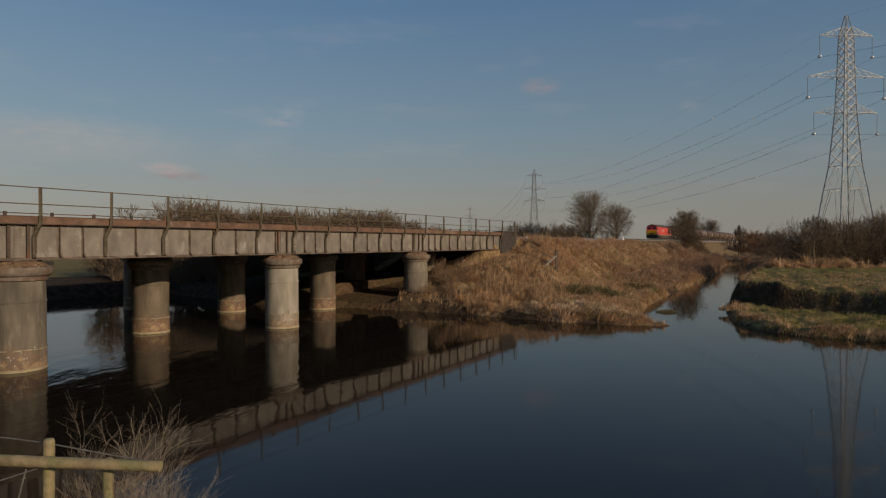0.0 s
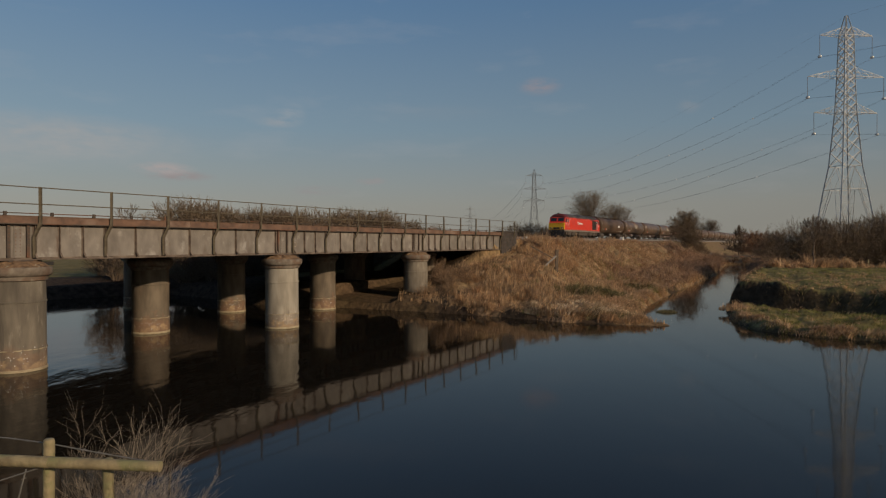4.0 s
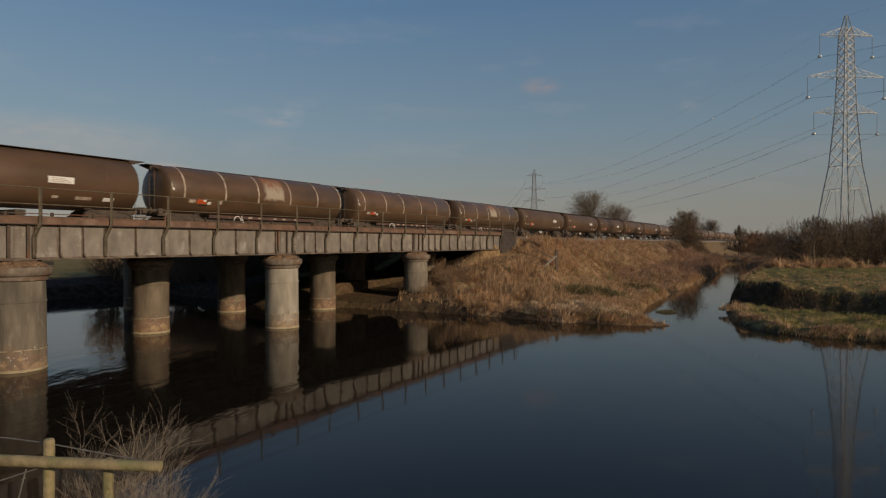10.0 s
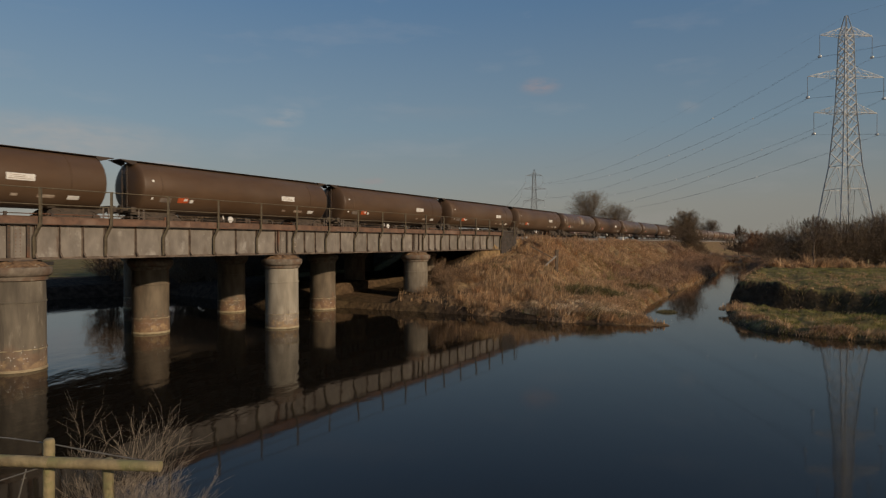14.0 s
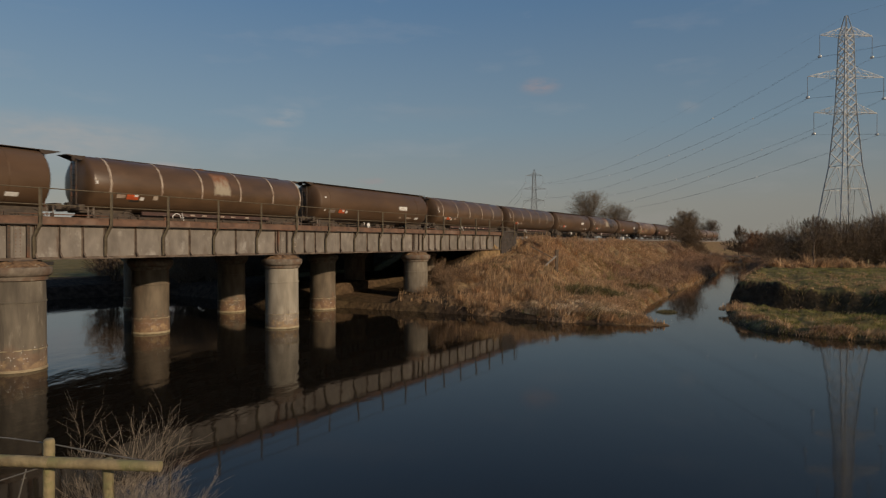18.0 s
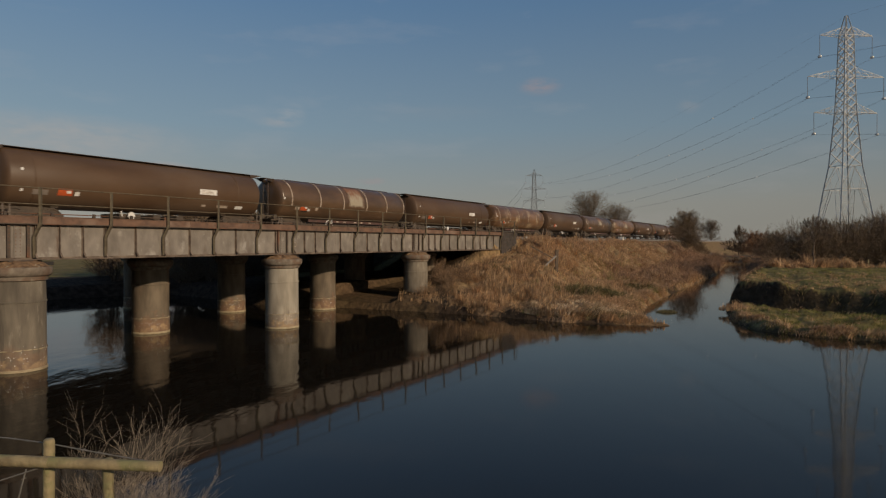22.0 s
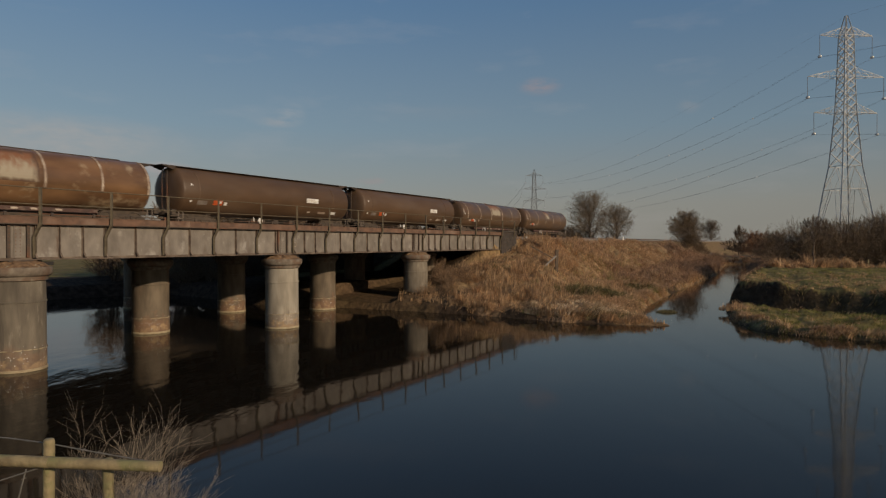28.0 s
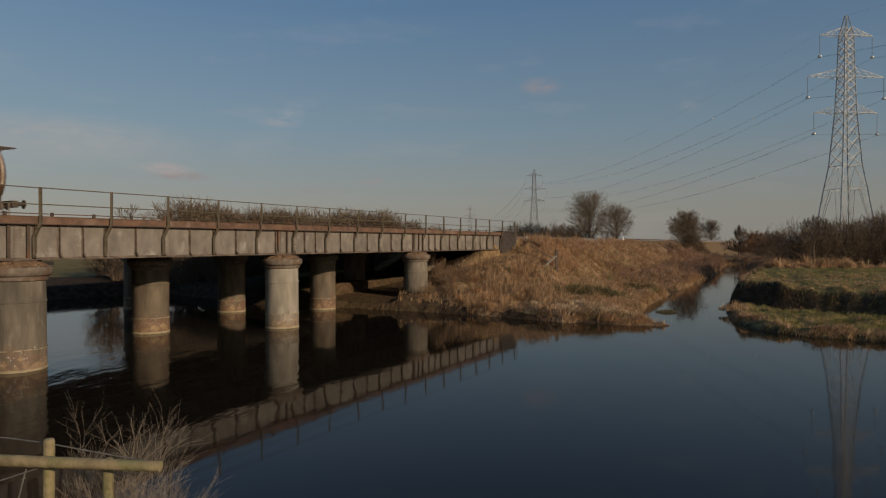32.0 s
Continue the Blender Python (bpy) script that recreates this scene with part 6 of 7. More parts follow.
def branch(limbs, fine, p, d, length, r, level, rnd, up, rmin, angle=(16, 40)):
    """A bent branch that forks at its end, and on into twigs."""
    bm = limbs if r > 0.055 else fine
    n = 6 if r > 0.15 else (4 if r > 0.05 else 3)
    for _ in range(2):
        q = p + d * (length / 2)
        r1 = max(r * 0.86, rmin)
        stick(bm, p, q, max(r, rmin), r1, n)
        p, r = q, r1
        d = (d + Vector((rnd.uniform(-1, 1), rnd.uniform(-1, 1), rnd.uniform(-1, 1) + up)) * 0.13).normalized()
        if level <= 2:
            e = (d + Vector((rnd.uniform(-1, 1), rnd.uniform(-1, 1), rnd.uniform(-0.6, 1))) * 0.9).normalized()
            stick(fine, p, p + e * length * rnd.uniform(0.35, 0.7), rmin, rmin * 0.6)
        if level >= 2:
            side = Matrix.Rotation(rnd.uniform(0, math.tau), 3, d) @ d.orthogonal().normalized()
            a = radians(rnd.uniform(30, 62))
            branch(limbs, fine, p, (d * math.cos(a) + side * math.sin(a) + Vector((0, 0, up * 0.3))).normalized(), length * rnd.uniform(0.5, 0.75), r * 0.5, level - 2, rnd, up, rmin, angle)
    if level <= 0:
        return
    for k in range(2 if level > 1 else rnd.choice((2, 3))):
        side = d.orthogonal().normalized()
        side = Matrix.Rotation(rnd.uniform(0, math.tau), 3, d) @ side
        a = radians(rnd.uniform(*angle)) * (0.45 if k == 0 else 1.0)
        dd = (d * math.cos(a) + side * math.sin(a) + Vector((0, 0, up * 0.25))).normalized()
        branch(limbs, fine, p, dd, length * rnd.uniform(0.66, 0.88), r * (0.86 if k == 0 else rnd.uniform(0.55, 0.72)), level - 1, rnd, up, rmin, angle)


def build_tree(height, seed, label, level=4, rmin=0.03, limbs_n=14, wide=0.36, low=0.14, name="bare_tree", top=0.6, thick=0.022, tone="twig", splay=(11, 34)):
    """A trunk with limbs that fill a rounded crown."""
    rnd = random.Random(seed)
    t = empty(name)
    bm, tw = bmesh.new(), bmesh.new()
    r = height * thick
    p, spine = Vector((0, 0, -0.5)), []
    stick(bm, p, Vector((0, 0, 0.4)), r * 1.5, r * 1.15, 9)
    p = Vector((0, 0, 0.4))
    for i in range(6):
        q = Vector((rnd.uniform(-0.02, 0.02) * height, rnd.uniform(-0.02, 0.02) * height, 0.4 + (height * top - 0.4) * (i + 1) / 6))
        stick(bm, p, q, r * (1.15 - 0.17 * i), r * (0.98 - 0.17 * i), 8)
        spine.append((p.copy(), q.copy()))
        p = q
    c, rx, rz = Vector((0, 0, height * (low + (1 - low) * 0.5))), wide * height, height * (1 - low) * 0.5
    for i in range(limbs_n):
        u = (i + 0.5) / limbs_n
        f = (low + (top - low) * u) / top
        k = min(int(f * 6), 5)
        o = spine[k][0].lerp(spine[k][1], f * 6 - k)
        az = i * 2.4 + rnd.uniform(-0.4, 0.4)
        an = radians(72 - 58 * u + rnd.uniform(-8, 8))
        d = Vector((math.sin(an) * math.cos(az), math.sin(an) * math.sin(az), math.cos(an)))
        # reach to the crown's skin
        a2 = (d.x ** 2 + d.y ** 2) / rx ** 2 + d.z ** 2 / rz ** 2
        b2 = 2 * ((o.x * d.x + o.y * d.y) / rx ** 2 + (o.z - c.z) * d.z / rz ** 2)
        c2 = (o.x ** 2 + o.y ** 2) / rx ** 2 + (o.z - c.z) ** 2 / rz ** 2 - 1
        reach = (-b2 + math.sqrt(max(b2 * b2 - 4 * a2 * c2, 0.01))) / (2 * a2)
        reach = min(max(reach, 0.15 * height), 0.6 * height)
        total = sum(0.77 ** j for j in range(level + 1))
        branch(bm, tw, o, d, reach / total * 1.08, r * rnd.uniform(0.3, 0.45), level, rnd, 0.14, rmin, splay)
    part("trunk", bm, M["bark"], t)
    part("crown", tw, M[tone], t)["kind"] = "stuff"
    bushy = name.endswith("_bush")
    return tagged(t, label, "bush" if bushy else "tree", "bare bushes" if bushy else "bare trees")


def build_bush(height, seed, label, pale=False, stems=10, rmin=0.018, level=4, name="bare_bush", wide=0.55):
    rnd = random.Random(seed)
    t = empty(name)
    bm, tw = bmesh.new(), bmesh.new()
    for i in range(stems):
        a = rnd.uniform(0, math.tau)
        o = Vector((math.cos(a), math.sin(a), 0)) * rnd.uniform(0, height * 0.2)
        d = Vector((math.cos(a) * wide * rnd.uniform(0.1, 1.0), math.sin(a) * wide * rnd.uniform(0.1, 1.0), 1)).normalized()
        stick(bm, o + Vector((0, 0, -0.6)), o, height * 0.013, height * 0.011, 5)
        branch(bm, tw, o, d, height * rnd.uniform(0.22, 0.34), height * 0.009, level, rnd, 0.2, rmin, (18, 48))
        # low side shoots
        for _ in range(2):
            e = Vector((rnd.uniform(-1, 1), rnd.uniform(-1, 1), 0.7)).normalized()
            branch(bm, tw, o, e, height * 0.16, height * 0.004, 2, rnd, 0.1, rmin, (18, 55))
    part("stool", bm, M["bark"], t)["kind"] = "stuff"
    part("crown", tw, M["weed"] if pale else M["twig"], t)["kind"] = "stuff"
    return tagged(t, label, "bush", "bare bushes")


def place(src, spots, label=""):
    """Copies of the sources at (x, y, scale) with turns of their own; the first of each stays in place."""
    used = set()
    rnd = random.Random(77)
    for i, (x, y, k) in enumerate(spots):
        ob = src[i % len(src)]
        z = float(ground_z(np.array([x]), np.array([y]))[0])
        m = pose(x, y, max(z, 0.0) - 0.05, 0, 0, rnd.uniform(0, 360))
        if id(ob) in used:
            o = copy_thing(ob, m)
        else:
            used.add(id(ob))
            o = ob
            o.matrix_basis = m
        o.scale = (k * rnd.uniform(0.9, 1.15), k * rnd.uniform(0.9, 1.15), k)
        if label:
            o["label"] = label


def build_woods():
    rnd = random.Random(31)
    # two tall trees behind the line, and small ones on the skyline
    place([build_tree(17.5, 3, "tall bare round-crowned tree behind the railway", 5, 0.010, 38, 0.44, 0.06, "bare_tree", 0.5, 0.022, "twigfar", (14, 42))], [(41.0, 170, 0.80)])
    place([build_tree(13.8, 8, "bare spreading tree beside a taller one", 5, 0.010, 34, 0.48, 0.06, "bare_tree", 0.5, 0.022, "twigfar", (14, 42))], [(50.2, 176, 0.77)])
    tr = build_tree(10, 12, "small distant bare tree on the skyline", 4, 0.028, 24, 0.46, 0.04, "bare_tree", 0.45, 0.022, "twig", (16, 50))
    place([tr], [(161, 366, 1.35), (34, 205, 0.6), (205, 420, 1.0)])
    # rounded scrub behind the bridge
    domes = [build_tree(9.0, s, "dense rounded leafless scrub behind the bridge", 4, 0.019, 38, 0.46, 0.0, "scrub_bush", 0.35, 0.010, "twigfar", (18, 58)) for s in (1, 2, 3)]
    spots = []
    for x, top in ((-33.6, 9.3), (-31.2, 9.9), (-28.6, 9.0), (-25.4, 8.3), (-22.6, 8.7), (-20.0, 8.7), (-17.3, 8.4), (-14.6, 8.0), (-13.3, 8.3), (-12.2, 8.4), (-10.9, 8.2), (-9.6, 8.2), (-8.2, 7.8), (-6.8, 7.4), (-4.0, 6.6), (-1.2, 5.8), (-30.0, 9.2), (-27.0, 8.8), (-24.0, 8.4), (-21.3, 8.4), (-18.6, 8.4)):
        y = 78 + rnd.uniform(-1.5, 2.0)
        k = max(1.0, 60.0 / (x * DP.x + y * DP.y))
        spots.append((x * k, y * k, (4 + (top - 4) * k) / 9.0))
    place(domes, spots)
    bushes = [build_bush(7.5, s, "tangled leafless brown scrub behind the bridge", False, 14, 0.012, 3) for s in (1, 2)]
    spots = []
    for i in range(18):
        u = i / 17
        x, y = -30.5 + 25 * u + rnd.uniform(-0.6, 0.6), 72.0 - 2.0 * u + rnd.uniform(-0.6, 1)
        k = max(1.0, 58.5 / (x * DP.x + y * DP.y))
        spots.append((x * k, y * k, (0.8 - 0.3 * u) * k * rnd.uniform(0.85, 1.1)))
    for i in range(8):
        u = i / 7
        spots.append((16 + 14 * u + rnd.uniform(-1, 1), 140 + 14 * u + rnd.uniform(-4, 4), (0.8 - 0.2 * u) * rnd.uniform(0.75, 1.1)))
    for i in range(5):
        spots.append((36 + 16 * i / 4, 182 + rnd.uniform(-3, 3), 0.6 * rnd.uniform(0.8, 1.2)))
    for i in range(8):
        spots.append((0 + 3.3 * i, 106 + 6 * i + rnd.uniform(-2, 2), 0.32 * rnd.uniform(0.8, 1.2)))
    place(bushes, spots)
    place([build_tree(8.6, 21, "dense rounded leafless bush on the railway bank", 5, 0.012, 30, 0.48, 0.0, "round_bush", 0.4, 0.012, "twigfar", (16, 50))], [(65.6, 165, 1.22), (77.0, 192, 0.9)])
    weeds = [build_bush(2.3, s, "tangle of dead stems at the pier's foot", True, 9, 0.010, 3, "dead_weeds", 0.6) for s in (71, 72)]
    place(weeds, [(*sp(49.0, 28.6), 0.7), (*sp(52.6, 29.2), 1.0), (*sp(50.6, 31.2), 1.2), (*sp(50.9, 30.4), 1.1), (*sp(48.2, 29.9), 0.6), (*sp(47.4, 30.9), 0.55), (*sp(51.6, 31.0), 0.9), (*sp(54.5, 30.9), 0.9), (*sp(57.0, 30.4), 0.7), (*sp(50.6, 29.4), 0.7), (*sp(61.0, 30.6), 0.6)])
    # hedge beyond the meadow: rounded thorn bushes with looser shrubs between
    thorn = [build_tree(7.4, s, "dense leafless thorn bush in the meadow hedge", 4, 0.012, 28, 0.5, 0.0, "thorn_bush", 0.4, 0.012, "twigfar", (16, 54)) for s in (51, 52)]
    spots = []
    for i in range(17):
        u = i / 16
        spots.append((51.5 + 48 * u + rnd.uniform(-0.9, 0.9), 96 + rnd.uniform(-1.5, 3.0), float(rnd.uniform(0.85, 1.12) * (0.74 + 0.36 * smooth(0.0, 0.3, u)))))
    # a low hedgerow behind the line, and scrub round the farm crossing
    for i in range(9):
        spots.append((22.0 + 2.4 * i + rnd.uniform(-0.6, 0.6), 184 + rnd.uniform(-3, 3), rnd.uniform(1.25, 1.5) - 0.03 * i))
    for x, y, k in ((72.5, 172, 0.36), (75.0, 173.5, 0.32), (77.5, 172.5, 0.28), (80.0, 173, 0.27), (82.5, 172.5, 0.3), (85.0, 172, 0.36), (87.5, 171, 0.42), (90.0, 170, 0.5), (93.0, 168, 0.6), (70.5, 168, 0.3), (67.2, 163.5, 0.8), (66.0, 164.5, 0.6), (69.2, 164.5, 0.62)):
        spots.append((x, y, k))
    place(thorn, spots)
    hedge = [build_bush(8.6, s, "loose leafless shrub in the meadow hedge", False, 14, 0.012, 3) for s in (5, 6)]
    spots = []
    for i in range(13):
        u = i / 12
        spots.append((60.0 + 39 * u + rnd.uniform(-0.8, 0.8), 97.5 + rnd.uniform(-2.2, 3.5), float(rnd.uniform(0.75, 0.98))))
    for i in range(9):
        spots.append((64 + 34 * i / 8, 110 + rnd.uniform(-4, 8), rnd.uniform(0.8, 1.0)))
    place(hedge, spots)
    place([build_tree(7.2, 15, "thin leaning bare tree in the hedge", 4, 0.016, 14, 0.42, 0.42, "bare_tree", 0.75, 0.02)], [(55.6, 91.5, 1.0)])
    # russet willows, a dark ivy-clad tree and scrub round the stream's bend
    place([build_tree(9.0, 17, "rounded russet willow at the stream's bend", 4, 0.03, 26, 0.5, 0.0, "willow_bush", 0.4, 0.012, "russet", (16, 50))], [(90.3, 178, 0.85), (94.5, 181, 0.8), (99.5, 183, 0.8)])
    place([build_tree(9.0, 18, "upright dark tree among the willows", 4, 0.035, 18, 0.12, 0.1, "dark_tree", 0.75, 0.018, "twig", (8, 26))], [(89.2, 184, 1.0)])
    place([build_tree(6.0, 61, "spindly bare sapling behind the bridge", 3, 0.012, 10, 0.3, 0.25, "sapling", 0.7, 0.014)], [(-40.2, 78, 1.45), (-42.0, 77, 1.2)])
    # overhanging bush on the shaded far bank under the bridge
    place([build_bush(6.0, 33, "bare bush overhanging the shaded river bank", False, 11, 0.020, 4, "bare_bush", 1.0)], [(-38.4, 71.6, 1.0), (-41.5, 74.0, 0.75)])
    # far hedgerows
    far = [build_bush(9, s, "distant leafless hedgerow on the horizon", False, 7, 0.09, 2, "hedgerow_bush", 0.9) for s in (41, 42, 43)]
    spots = []
    for i in range(60):
        u = i / 59
        x, y = -190 + 480 * u, 330 + 90 * math.sin(u * 7) + rnd.uniform(-20, 20)
        if not 0.30 < x / y < 0.50:
            spots.append((x, y, rnd.uniform(0.7, 1.1)))
    for i in range(12):
        spots.append((112 + 36 * i / 11, 230 + 30 * i / 11 + rnd.uniform(-6, 6), rnd.uniform(0.6, 0.95)))
    place(far, spots)


def build_culvert():
    """The farm crossing over the stream and the post line on the pale field behind it."""
    c = empty("farm_bridge", pose(80.5, 168.5, 0))
    part("deck", boxed(-10.0, 10.0, -1.2, 1.2, 2.05, 2.38, bevel=0.04), M["darksteel"], c)
    for x in (-9.0, 9.0):
        part("abutment", boxed(x - 0.8, x + 0.8, -1.1, 1.1, -0.5, 2.046, bevel=0.05), M["stone"], c)
    for y in (-1.05, 1.05):
        part("kerb", boxed(-10.0, 10.0, y - 0.1, y + 0.1, 2.384, 2.52, bevel=0.02), M["darksteel"], c)
    tagged(c, "low dark farm bridge across the stream", "bridge")
    first = None
    for i in range(7):
        x, y = 98 + 3.1 * i, 212 + 0.8 * i
        z = float(ground_z(np.array([x]), np.array([y]))[0])
        if first is None:
            first = mesh_object("field_post", boxed(-0.12, 0.12, -0.12, 0.12, -0.3, 1.5, bevel=0.02), M["bark"])
            tagged(first, "weathered wooden field post", "fence post", "field posts")
            first.matrix_basis = pose(x, y, z)
        else:
            copy_thing(first, pose(x, y, z))
    first = None
    for x, y, h in ((61.0, 92.3, 1.35), (64.3, 92.2, 1.2), (68.0, 92.0, 1.3), (71.9, 91.8, 1.2), (76.0, 91.8, 1.3)):
        z = float(ground_z(np.array([x]), np.array([y]))[0])
        if first is None:
            bm = bmesh.new()
            lathe(bm, [(0.11, -0.3), (0.105, 1.2), (0.08, 1.27), (0.03, 1.3)], 9)
            first = mesh_object("meadow_post", bm, M["timber"], smooth=True)
            tagged(first, "weathered round fence post before the hedge", "fence post", "meadow fence posts")
            o = first
        else:
            o = copy_thing(first, pose(x, y, z))
        o.matrix_basis = pose(x, y, z, 0, 0, 0)
        o.scale = (1, 1, h / 1.3)


# ---------------------------------------------------------------- fence and brambles on the near bank
def build_fence():
    f = empty("timber_fence")
    for x, y, top, lean in ((-3.385, 5.2, 4.325, 0.6), (-2.86, 5.22, 4.15, -1.0)):
        bm = bmesh.new()
        lathe(bm, [(0.046, 0), (0.045, top - 3.0 - 0.03), (0.04, top - 3.0 - 0.008), (0.026, top - 3.0)], 14)
        o = part("post", bm, M["timber"], f, "", True)
        o.matrix_basis = pose(x, y, 3.0, 0, lean, 0)
    bm = bmesh.new()
    lathe(bm, [(0.06, 0), (0.06, 0.86), (0.03, 0.9)], 14)
    part("post", bm, M["timber"], f, "short leaning post", True).matrix_basis = pose(-3.68, 5.0, 3.14, 4, -4, 0)
    bm = bmesh.new()
    bar(bm, (-6.2, 5.10, 4.265), (-3.3, 5.10, 4.158), 0.049, n=12)
    part("rail", bm, M["timber"], f, "round weathered rail", True)
    bm = bmesh.new()
    bar(bm, (-3.32, 5.10, 4.158), (-2.37, 5.10, 4.122), 0.048, n=12, taper=0.92)
    part("rail", bm, M["timber"], f, "", True)
    rnd = random.Random(3)
    for pts in ([(-5.0, 5.3, 4.39), (-3.78, 5.28, 4.305), (-3.42, 5.26, 4.265), (-2.8, 5.25, 4.155), (-2.5, 5.22, 4.12)], [(-4.4, 4.9, 3.86), (-3.78, 5.0, 4.0), (-3.38, 5.12, 4.11)], [(-3.5, 5.1, 4.10), (-3.55, 5.05, 3.8), (-3.5, 5.0, 3.5)]):
        bm = bmesh.new()
        for a, b in zip(pts, pts[1:]):
            bar(bm, a, b, 0.006, n=5)
            n = int((Vector(b) - Vector(a)).length / 0.11)
            for i in range(n):
                c = Vector(a).lerp(Vector(b), (i + 0.5) / n)
                e = Vector((rnd.uniform(-1, 1), rnd.uniform(-1, 1), rnd.uniform(-1, 1))).normalized() * 0.018
                bar(bm, c - e, c + e, 0.003, n=3)
        part("barbed_wire", bm, M["wire"], f, "galvanised barbed wire")
    tagged(f, "weathered timber post and rail fence with barbed wire", "fence")
    # dead bramble and saplings around it
    for k, (bx, by, bz, h, canes, wide) in enumerate(((-3.15, 5.7, 3.0, 1.45, 11, 0.26), (-2.88, 5.6, 3.0, 1.05, 11, 0.45), (-3.5, 5.7, 3.0, 1.1, 5, 0.4), (-2.66, 5.5, 2.95, 0.9, 12, 0.5), (-2.75, 5.02, 3.05, 0.8, 12, 0.7), (-3.15, 5.0, 3.05, 0.75, 10, 0.7), (-2.5, 5.25, 2.95, 0.85, 16, 0.8), (-3.05, 5.45, 3.0, 1.2, 12, 0.5), (-2.42, 4.9, 2.95, 0.7, 14, 0.9), (-3.9, 5.2, 3.1, 0.8, 6, 0.6), (-2.50, 5.06, 3.42, 0.80, 14, 0.35), (-3.22, 5.6, 3.1, 1.45, 9, 0.35))):
        rnd = random.Random(60 + k)
        t = empty("bramble_bush", pose(bx, by, bz))
        for i in range(canes):
            a = rnd.uniform(0, math.tau)
            c = bmesh.new()
            o = Vector((math.cos(a), math.sin(a), 0)) * rnd.uniform(0, 0.28)
            d = Vector((math.cos(a) * wide * rnd.uniform(0.1, 1.2) + 0.12, math.sin(a) * wide * rnd.uniform(0.1, 0.6), 1)).normalized()
            branch(c, c, o + Vector((0, 0, -0.1)), d, h * rnd.uniform(0.2, 0.36), 0.0042, 3, rnd, 0.1, 0.0011, (14, 52))
            part("cane", c, M["twigpale"], t)
        tagged(t, "leafless bramble thicket against the timber fence", "bush", "bramble bushes")
    rng = np.random.default_rng(5)
    n = 700
    x, y = rng.uniform(-5.5, -2.3, n), rng.uniform(5.0, 6.0, n)
    pos = np.stack([x, y, ground_z(x, y)], 1)
    blades_object("rank_grass", pos, rng.uniform(0.2, 0.5, n), rng.uniform(0.3, 1.0, n), np.full(n, 0.0035), M["straw"], 9, "rank dry grass under the fence", "grass")


def build_posts():
    """The broken fence post on the bank and the trackside markers."""
    f = empty("broken_fence_post")
    part("post", boxed(-0.19, 0.19, -0.16, 0.16, -1.6, 1.75, bevel=0.03), M["bark"], f)
    part("strut", bar(bmesh.new(), (-1.9, -0.2, -0.7), (-0.12, -0.2, 0.95), 0.25, 0.18), M["sleeper"], f, "pale split diagonal strut")
    part("rail", bar(bmesh.new(), (-3.3, -0.1, 2.08), (-0.4, -0.1, 0.6), 0.16, 0.12), M["bark"], f, "fallen dark rail")
    f.matrix_basis = pose(13.04, 70.0, 3.6, 0, 2, 0)
    f.scale = (0.93, 0.93, 0.93)
    tagged(f, "broken timber fence post with a diagonal strut", "fence post")
    x, y = sp(74.2, G_NEAR - 0.4)
    m = empty("marker_post", pose(x, y, 6.3))
    part("pole", boxed(-0.11, 0.11, -0.1, 0.1, -0.2, 0.55, bevel=0.02), M["white"], m)
    part("foot", boxed(-0.9, 0.5, -0.25, 0.25, -0.3, 0.12, bevel=0.04), M["hoop"], m, "pale stone footing")
    tagged(m, "white trackside marker on a pale footing", "marker")
    x, y = sp(124.0, G_NEAR + 0.2)
    m = empty("trackside_cabinet", pose(x, y, 6.4, 0, 0, 59))
    part("box", boxed(-0.35, 0.35, -0.3, 0.3, -0.1, 0.75, bevel=0.03), M["white"], m)
    part("lid", boxed(-0.38, 0.38, -0.33, 0.33, 0.754, 0.80, bevel=0.01), M["white"], m)
    tagged(m, "small white trackside cabinet on the ballast", "cabinet")


# ---------------------------------------------------------------- power line
LEVELS = [(0, 8.4), (14.2, 5.15), (18.7, 3.95), (29.0, 2.6), (36.0, 2.16), (44.0, 1.8), (47.9, 0.35)]
ARMS = [(44.0, 5.3), (36.0, 7.7), (29.0, 6.4)]
STRING = 3.9


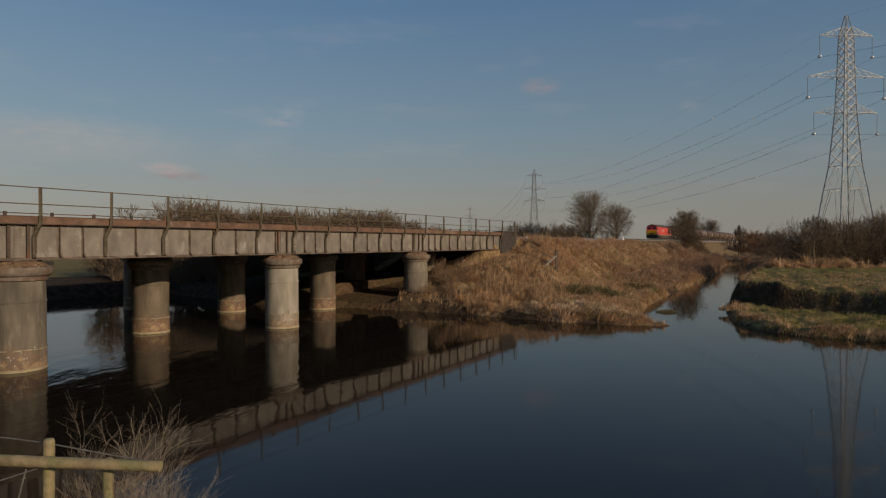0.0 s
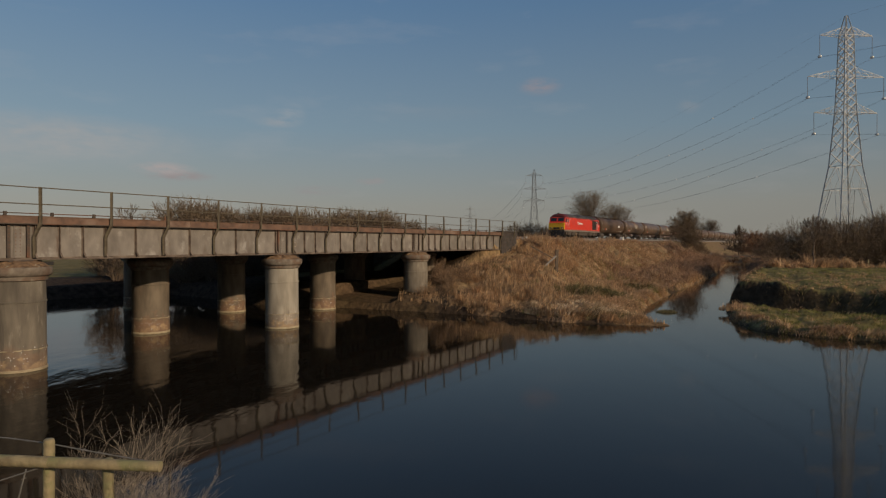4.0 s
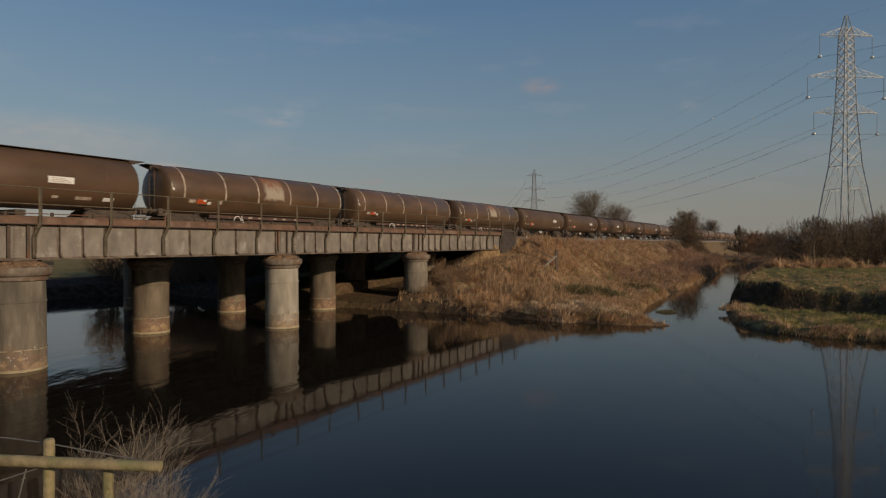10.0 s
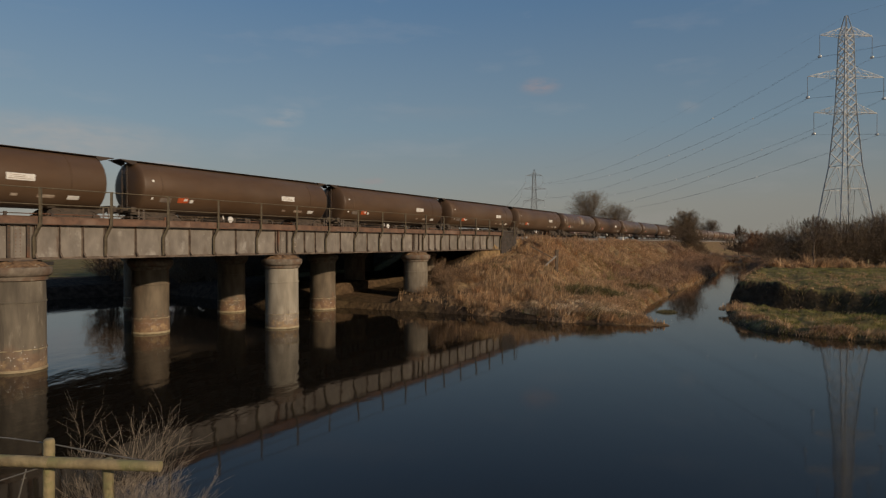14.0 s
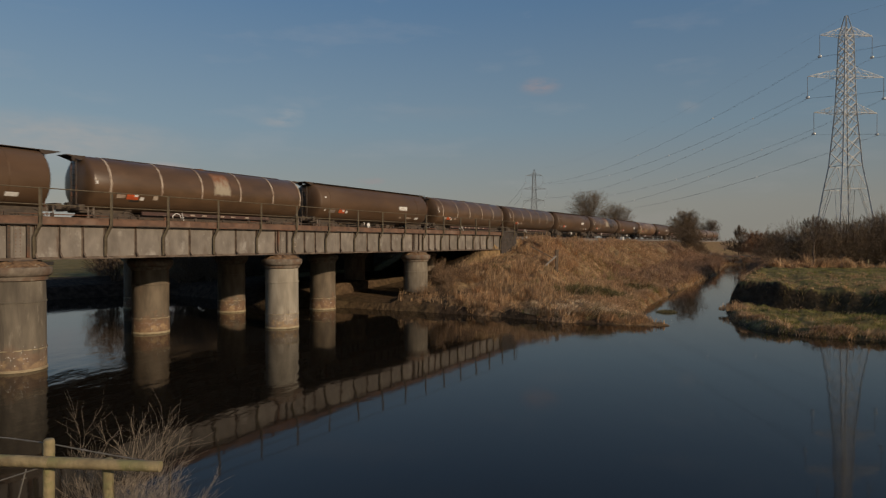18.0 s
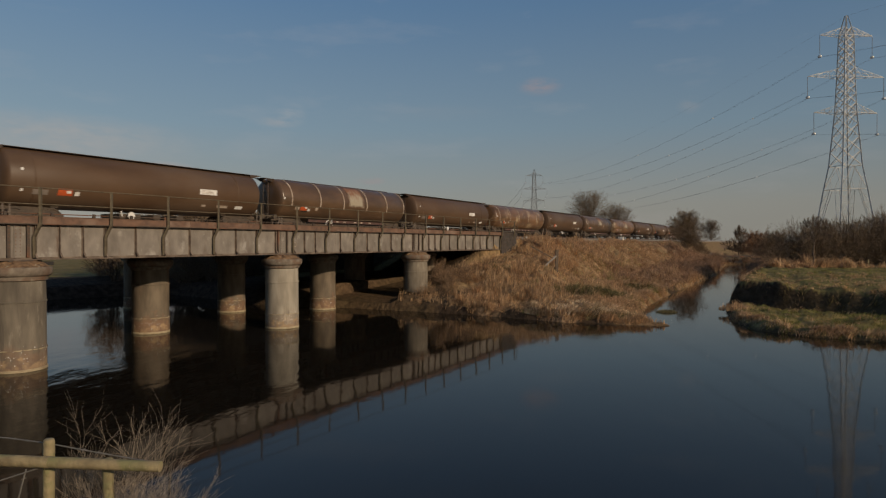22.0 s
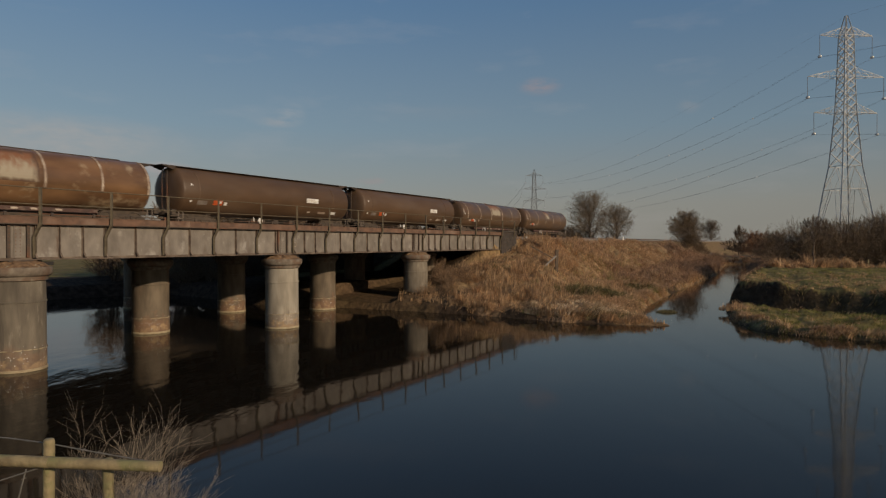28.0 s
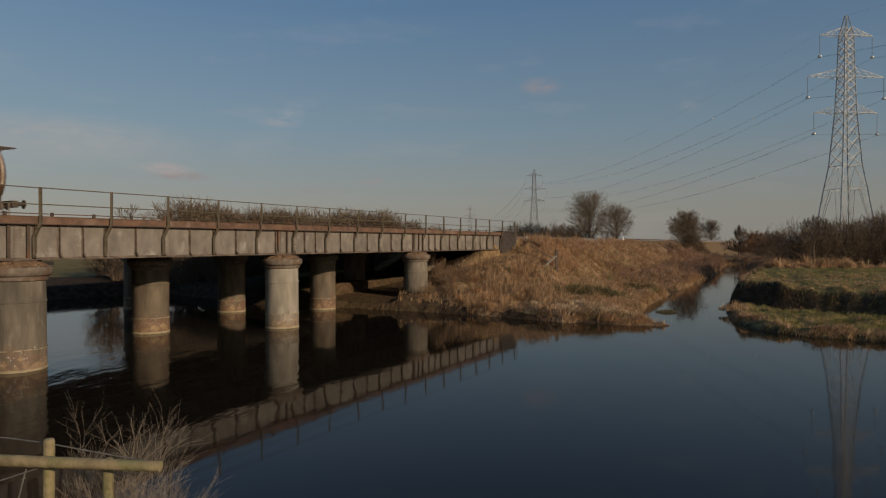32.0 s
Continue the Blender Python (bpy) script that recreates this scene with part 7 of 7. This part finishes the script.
def build_pylon(steel, slim=1.0):
    py = empty("pylon")

    def half(z):
        for (z0, w0), (z1, w1) in zip(LEVELS, LEVELS[1:]):
            if z <= z1:
                return (w0 + (w1 - w0) * (z - z0) / (z1 - z0)) / 2
        return 0.15

    def corner(z, i):
        h = half(z)
        return Vector(((-h, h, h, -h)[i], (-h, -h, h, h)[i], z))

    for i in range(4):
        bm = bmesh.new()
        for (z0, _), (z1, _) in zip(LEVELS, LEVELS[1:]):
            bar(bm, corner(z0, i), corner(z1, i), slim * (0.22 if z0 < 29 else 0.17))
        part("leg", bm, steel, py)
    cuts = [0, 14.2, 18.7, 21.6, 24.3, 26.8, 29.0, 30.9, 32.7, 34.4, 36.0, 37.7, 39.3, 40.9, 42.5, 44.0, 45.6]
    for face in range(4):
        bm = bmesh.new()
        a, b = face, (face + 1) % 4
        for z0, z1 in zip(cuts[2:], cuts[3:]):
            bar(bm, corner(z0, a), corner(z1, b), 0.11 * slim)
            bar(bm, corner(z0, b), corner(z1, a), 0.11 * slim)
        for z in (14.2, 18.7, 29.0, 36.0, 44.0):
            bar(bm, corner(z, a), corner(z, b), 0.09)
        for z0, z1 in zip(cuts[3:], cuts[4:]):
            bar(bm, (corner(z0, a) + corner(z0, b)) / 2, corner(z1, a), 0.06)
        # trussed legs below the waist
        for c, o in ((a, b), (b, a)):
            inner = corner(14.2, c).lerp(corner(14.2, o), 0.36)
            foot = corner(0, c)
            bar(bm, foot, inner, 0.09)
            for k in (0.25, 0.45, 0.65, 0.82):
                bar(bm, foot.lerp(corner(14.2, c), k), foot.lerp(inner, k), 0.05)
                bar(bm, foot.lerp(corner(14.2, c), k), foot.lerp(inner, min(k + 0.18, 1)), 0.05)
            mid = (corner(18.7, a) + corner(18.7, b)) / 2
            bar(bm, corner(14.2, c), mid, 0.08)
            bar(bm, inner, corner(14.2, c).lerp(mid, 0.45), 0.05)
            bar(bm, corner(16.5, c), corner(14.2, c).lerp(mid, 0.5), 0.05)
        part("bracing", bm, steel, py)
    for z, w in ARMS:
        for sx in (-1, 1):
            bm = bmesh.new()
            h = half(z)
            tip = Vector((sx * w, 0, z + 0.1))
            h2 = half(z + 1.7)
            for sy in (-1, 1):
                lo = Vector((sx * h, sy * h, z))
                hi = Vector((sx * h2, sy * h2, z + 1.7))
                bar(bm, lo, tip, 0.08)
                bar(bm, hi, tip, 0.06)
                for k in (0.25, 0.5, 0.75):
                    bar(bm, lo.lerp(tip, k), hi.lerp(tip, k), 0.045)
                    bar(bm, lo.lerp(tip, k), hi.lerp(tip, max(k - 0.25, 0)), 0.045)
            for k in (0.2, 0.45, 0.7):
                p0, p1 = Vector((sx * h, -h, z)).lerp(tip, k), Vector((sx * h, h, z)).lerp(tip, k)
                bar(bm, p0, p1, 0.06)
            part("crossarm", bm, steel, py)
            bm = bmesh.new()
            prof = []
            for k in range(16):
                zz = -STRING * k / 16
                prof += [(0.03, zz), (0.075, zz - 0.08), (0.075, zz - 0.12), (0.03, zz - 0.14)]
            lathe(bm, prof, 8, (sx * w, 0, z))
            part("insulator", bm, M["cable"], py, "slim insulator string", True)
            bm = bmesh.new()
            lathe(bm, [(0.05, 0.25), (0.32, 0.15), (0.36, 0.0), (0.3, -0.2), (0.05, -0.25)], 10, (sx * w, 0, z - STRING - 0.1))
            part("clamp", bm, M["insul"], py, "bright suspension clamp", True)
    return tagged(py, "tall grey steel lattice electricity pylon", "pylon", "pylons")


PYLONS = [(116.0, -240.0, 2.0), (78.4, 119.0, 2.2), (54.5, 365.0, 2.0), (32.5, 730.0, 2.0), (2.0, 1120.0, 2.0)]


def build_power_line():
    near, far = build_pylon(M["galv"]), build_pylon(M["galvfar"], 0.6)
    turn = 3.2
    for i, (x, y, z) in enumerate(PYLONS):
        m = pose(x, y, z, 0, 0, turn)
        if i in (0, 2):
            (near, far)[i // 2].matrix_basis = m
        else:
            copy_thing(near if i < 2 else far, m)
    ends = [(sx * w, z - STRING - 0.3) for z, w in ARMS for sx in (-1, 1)] + [(0.0, 47.9)]
    cs, sn = math.cos(radians(turn)), math.sin(radians(turn))
    for (x0, y0, z0), (x1, y1, z1) in zip(PYLONS[:4], PYLONS[1:4]):
        span = math.hypot(x1 - x0, y1 - y0)
        sag = 15.0 * (span / 350) ** 2
        for k, (ox, oz) in enumerate(ends):
            for dx in ((-0.2, 0.2) if ox else (0.0,)):
                pts = []
                for j in range(33):
                    u = j / 32
                    pts.append(Vector((x0 + (x1 - x0) * u + (ox + dx) * cs, y0 + (y1 - y0) * u + (ox + dx) * sn, z0 + oz + (z1 - z0) * u - 4 * sag * u * (1 - u) * (1 if ox else 0.8))))
                bm = tube(bmesh.new(), pts, (0.014 if y0 < 300 else 0.03) if ox else 0.010, 4)
                o = mesh_object("power_cable", bm, M["cable"])
                if ox and dx < 0 and 0 < y0 < 300:
                    for j in (5, 11, 18, 25):
                        c = pts[j] + Vector((0.2, 0, 0))
                        part("spacer", boxed(c.x - 0.24, c.x + 0.24, c.y - 0.10, c.y + 0.10, c.z - 0.09, c.z + 0.09, bevel=0.03), M["insul"], o, "bright conductor spacer")
                tagged(o, "sagging aluminium conductor strung between pylons" if ox else "thin earth wire strung between pylon peaks", "cable", "power cables")


build_grass()
build_woods()
build_fence()
build_posts()
build_culvert()
build_power_line()


def to_metres():
    """Brings the place from plan units to metres; the train and the tracks are in metres already."""
    done = {o for top in [ob for ob, _ in train] + TRACKS for o in (top, *top.children_recursive)}
    meshes = {}
    for o in scene.objects:
        if o not in done and o.type in ("MESH", "EMPTY"):
            o.location *= U
            if o.type == "MESH":
                meshes[o.data.name] = o.data
    for me in meshes.values():
        me.transform(Matrix.Scale(U, 4))


to_metres()


def motions():
    for ob, s in train:
        walk(ob, [(t, RAIL @ pose(s - gone(t), TRACK, RAIL_Z)) for t in range(0, 33)])


motions()
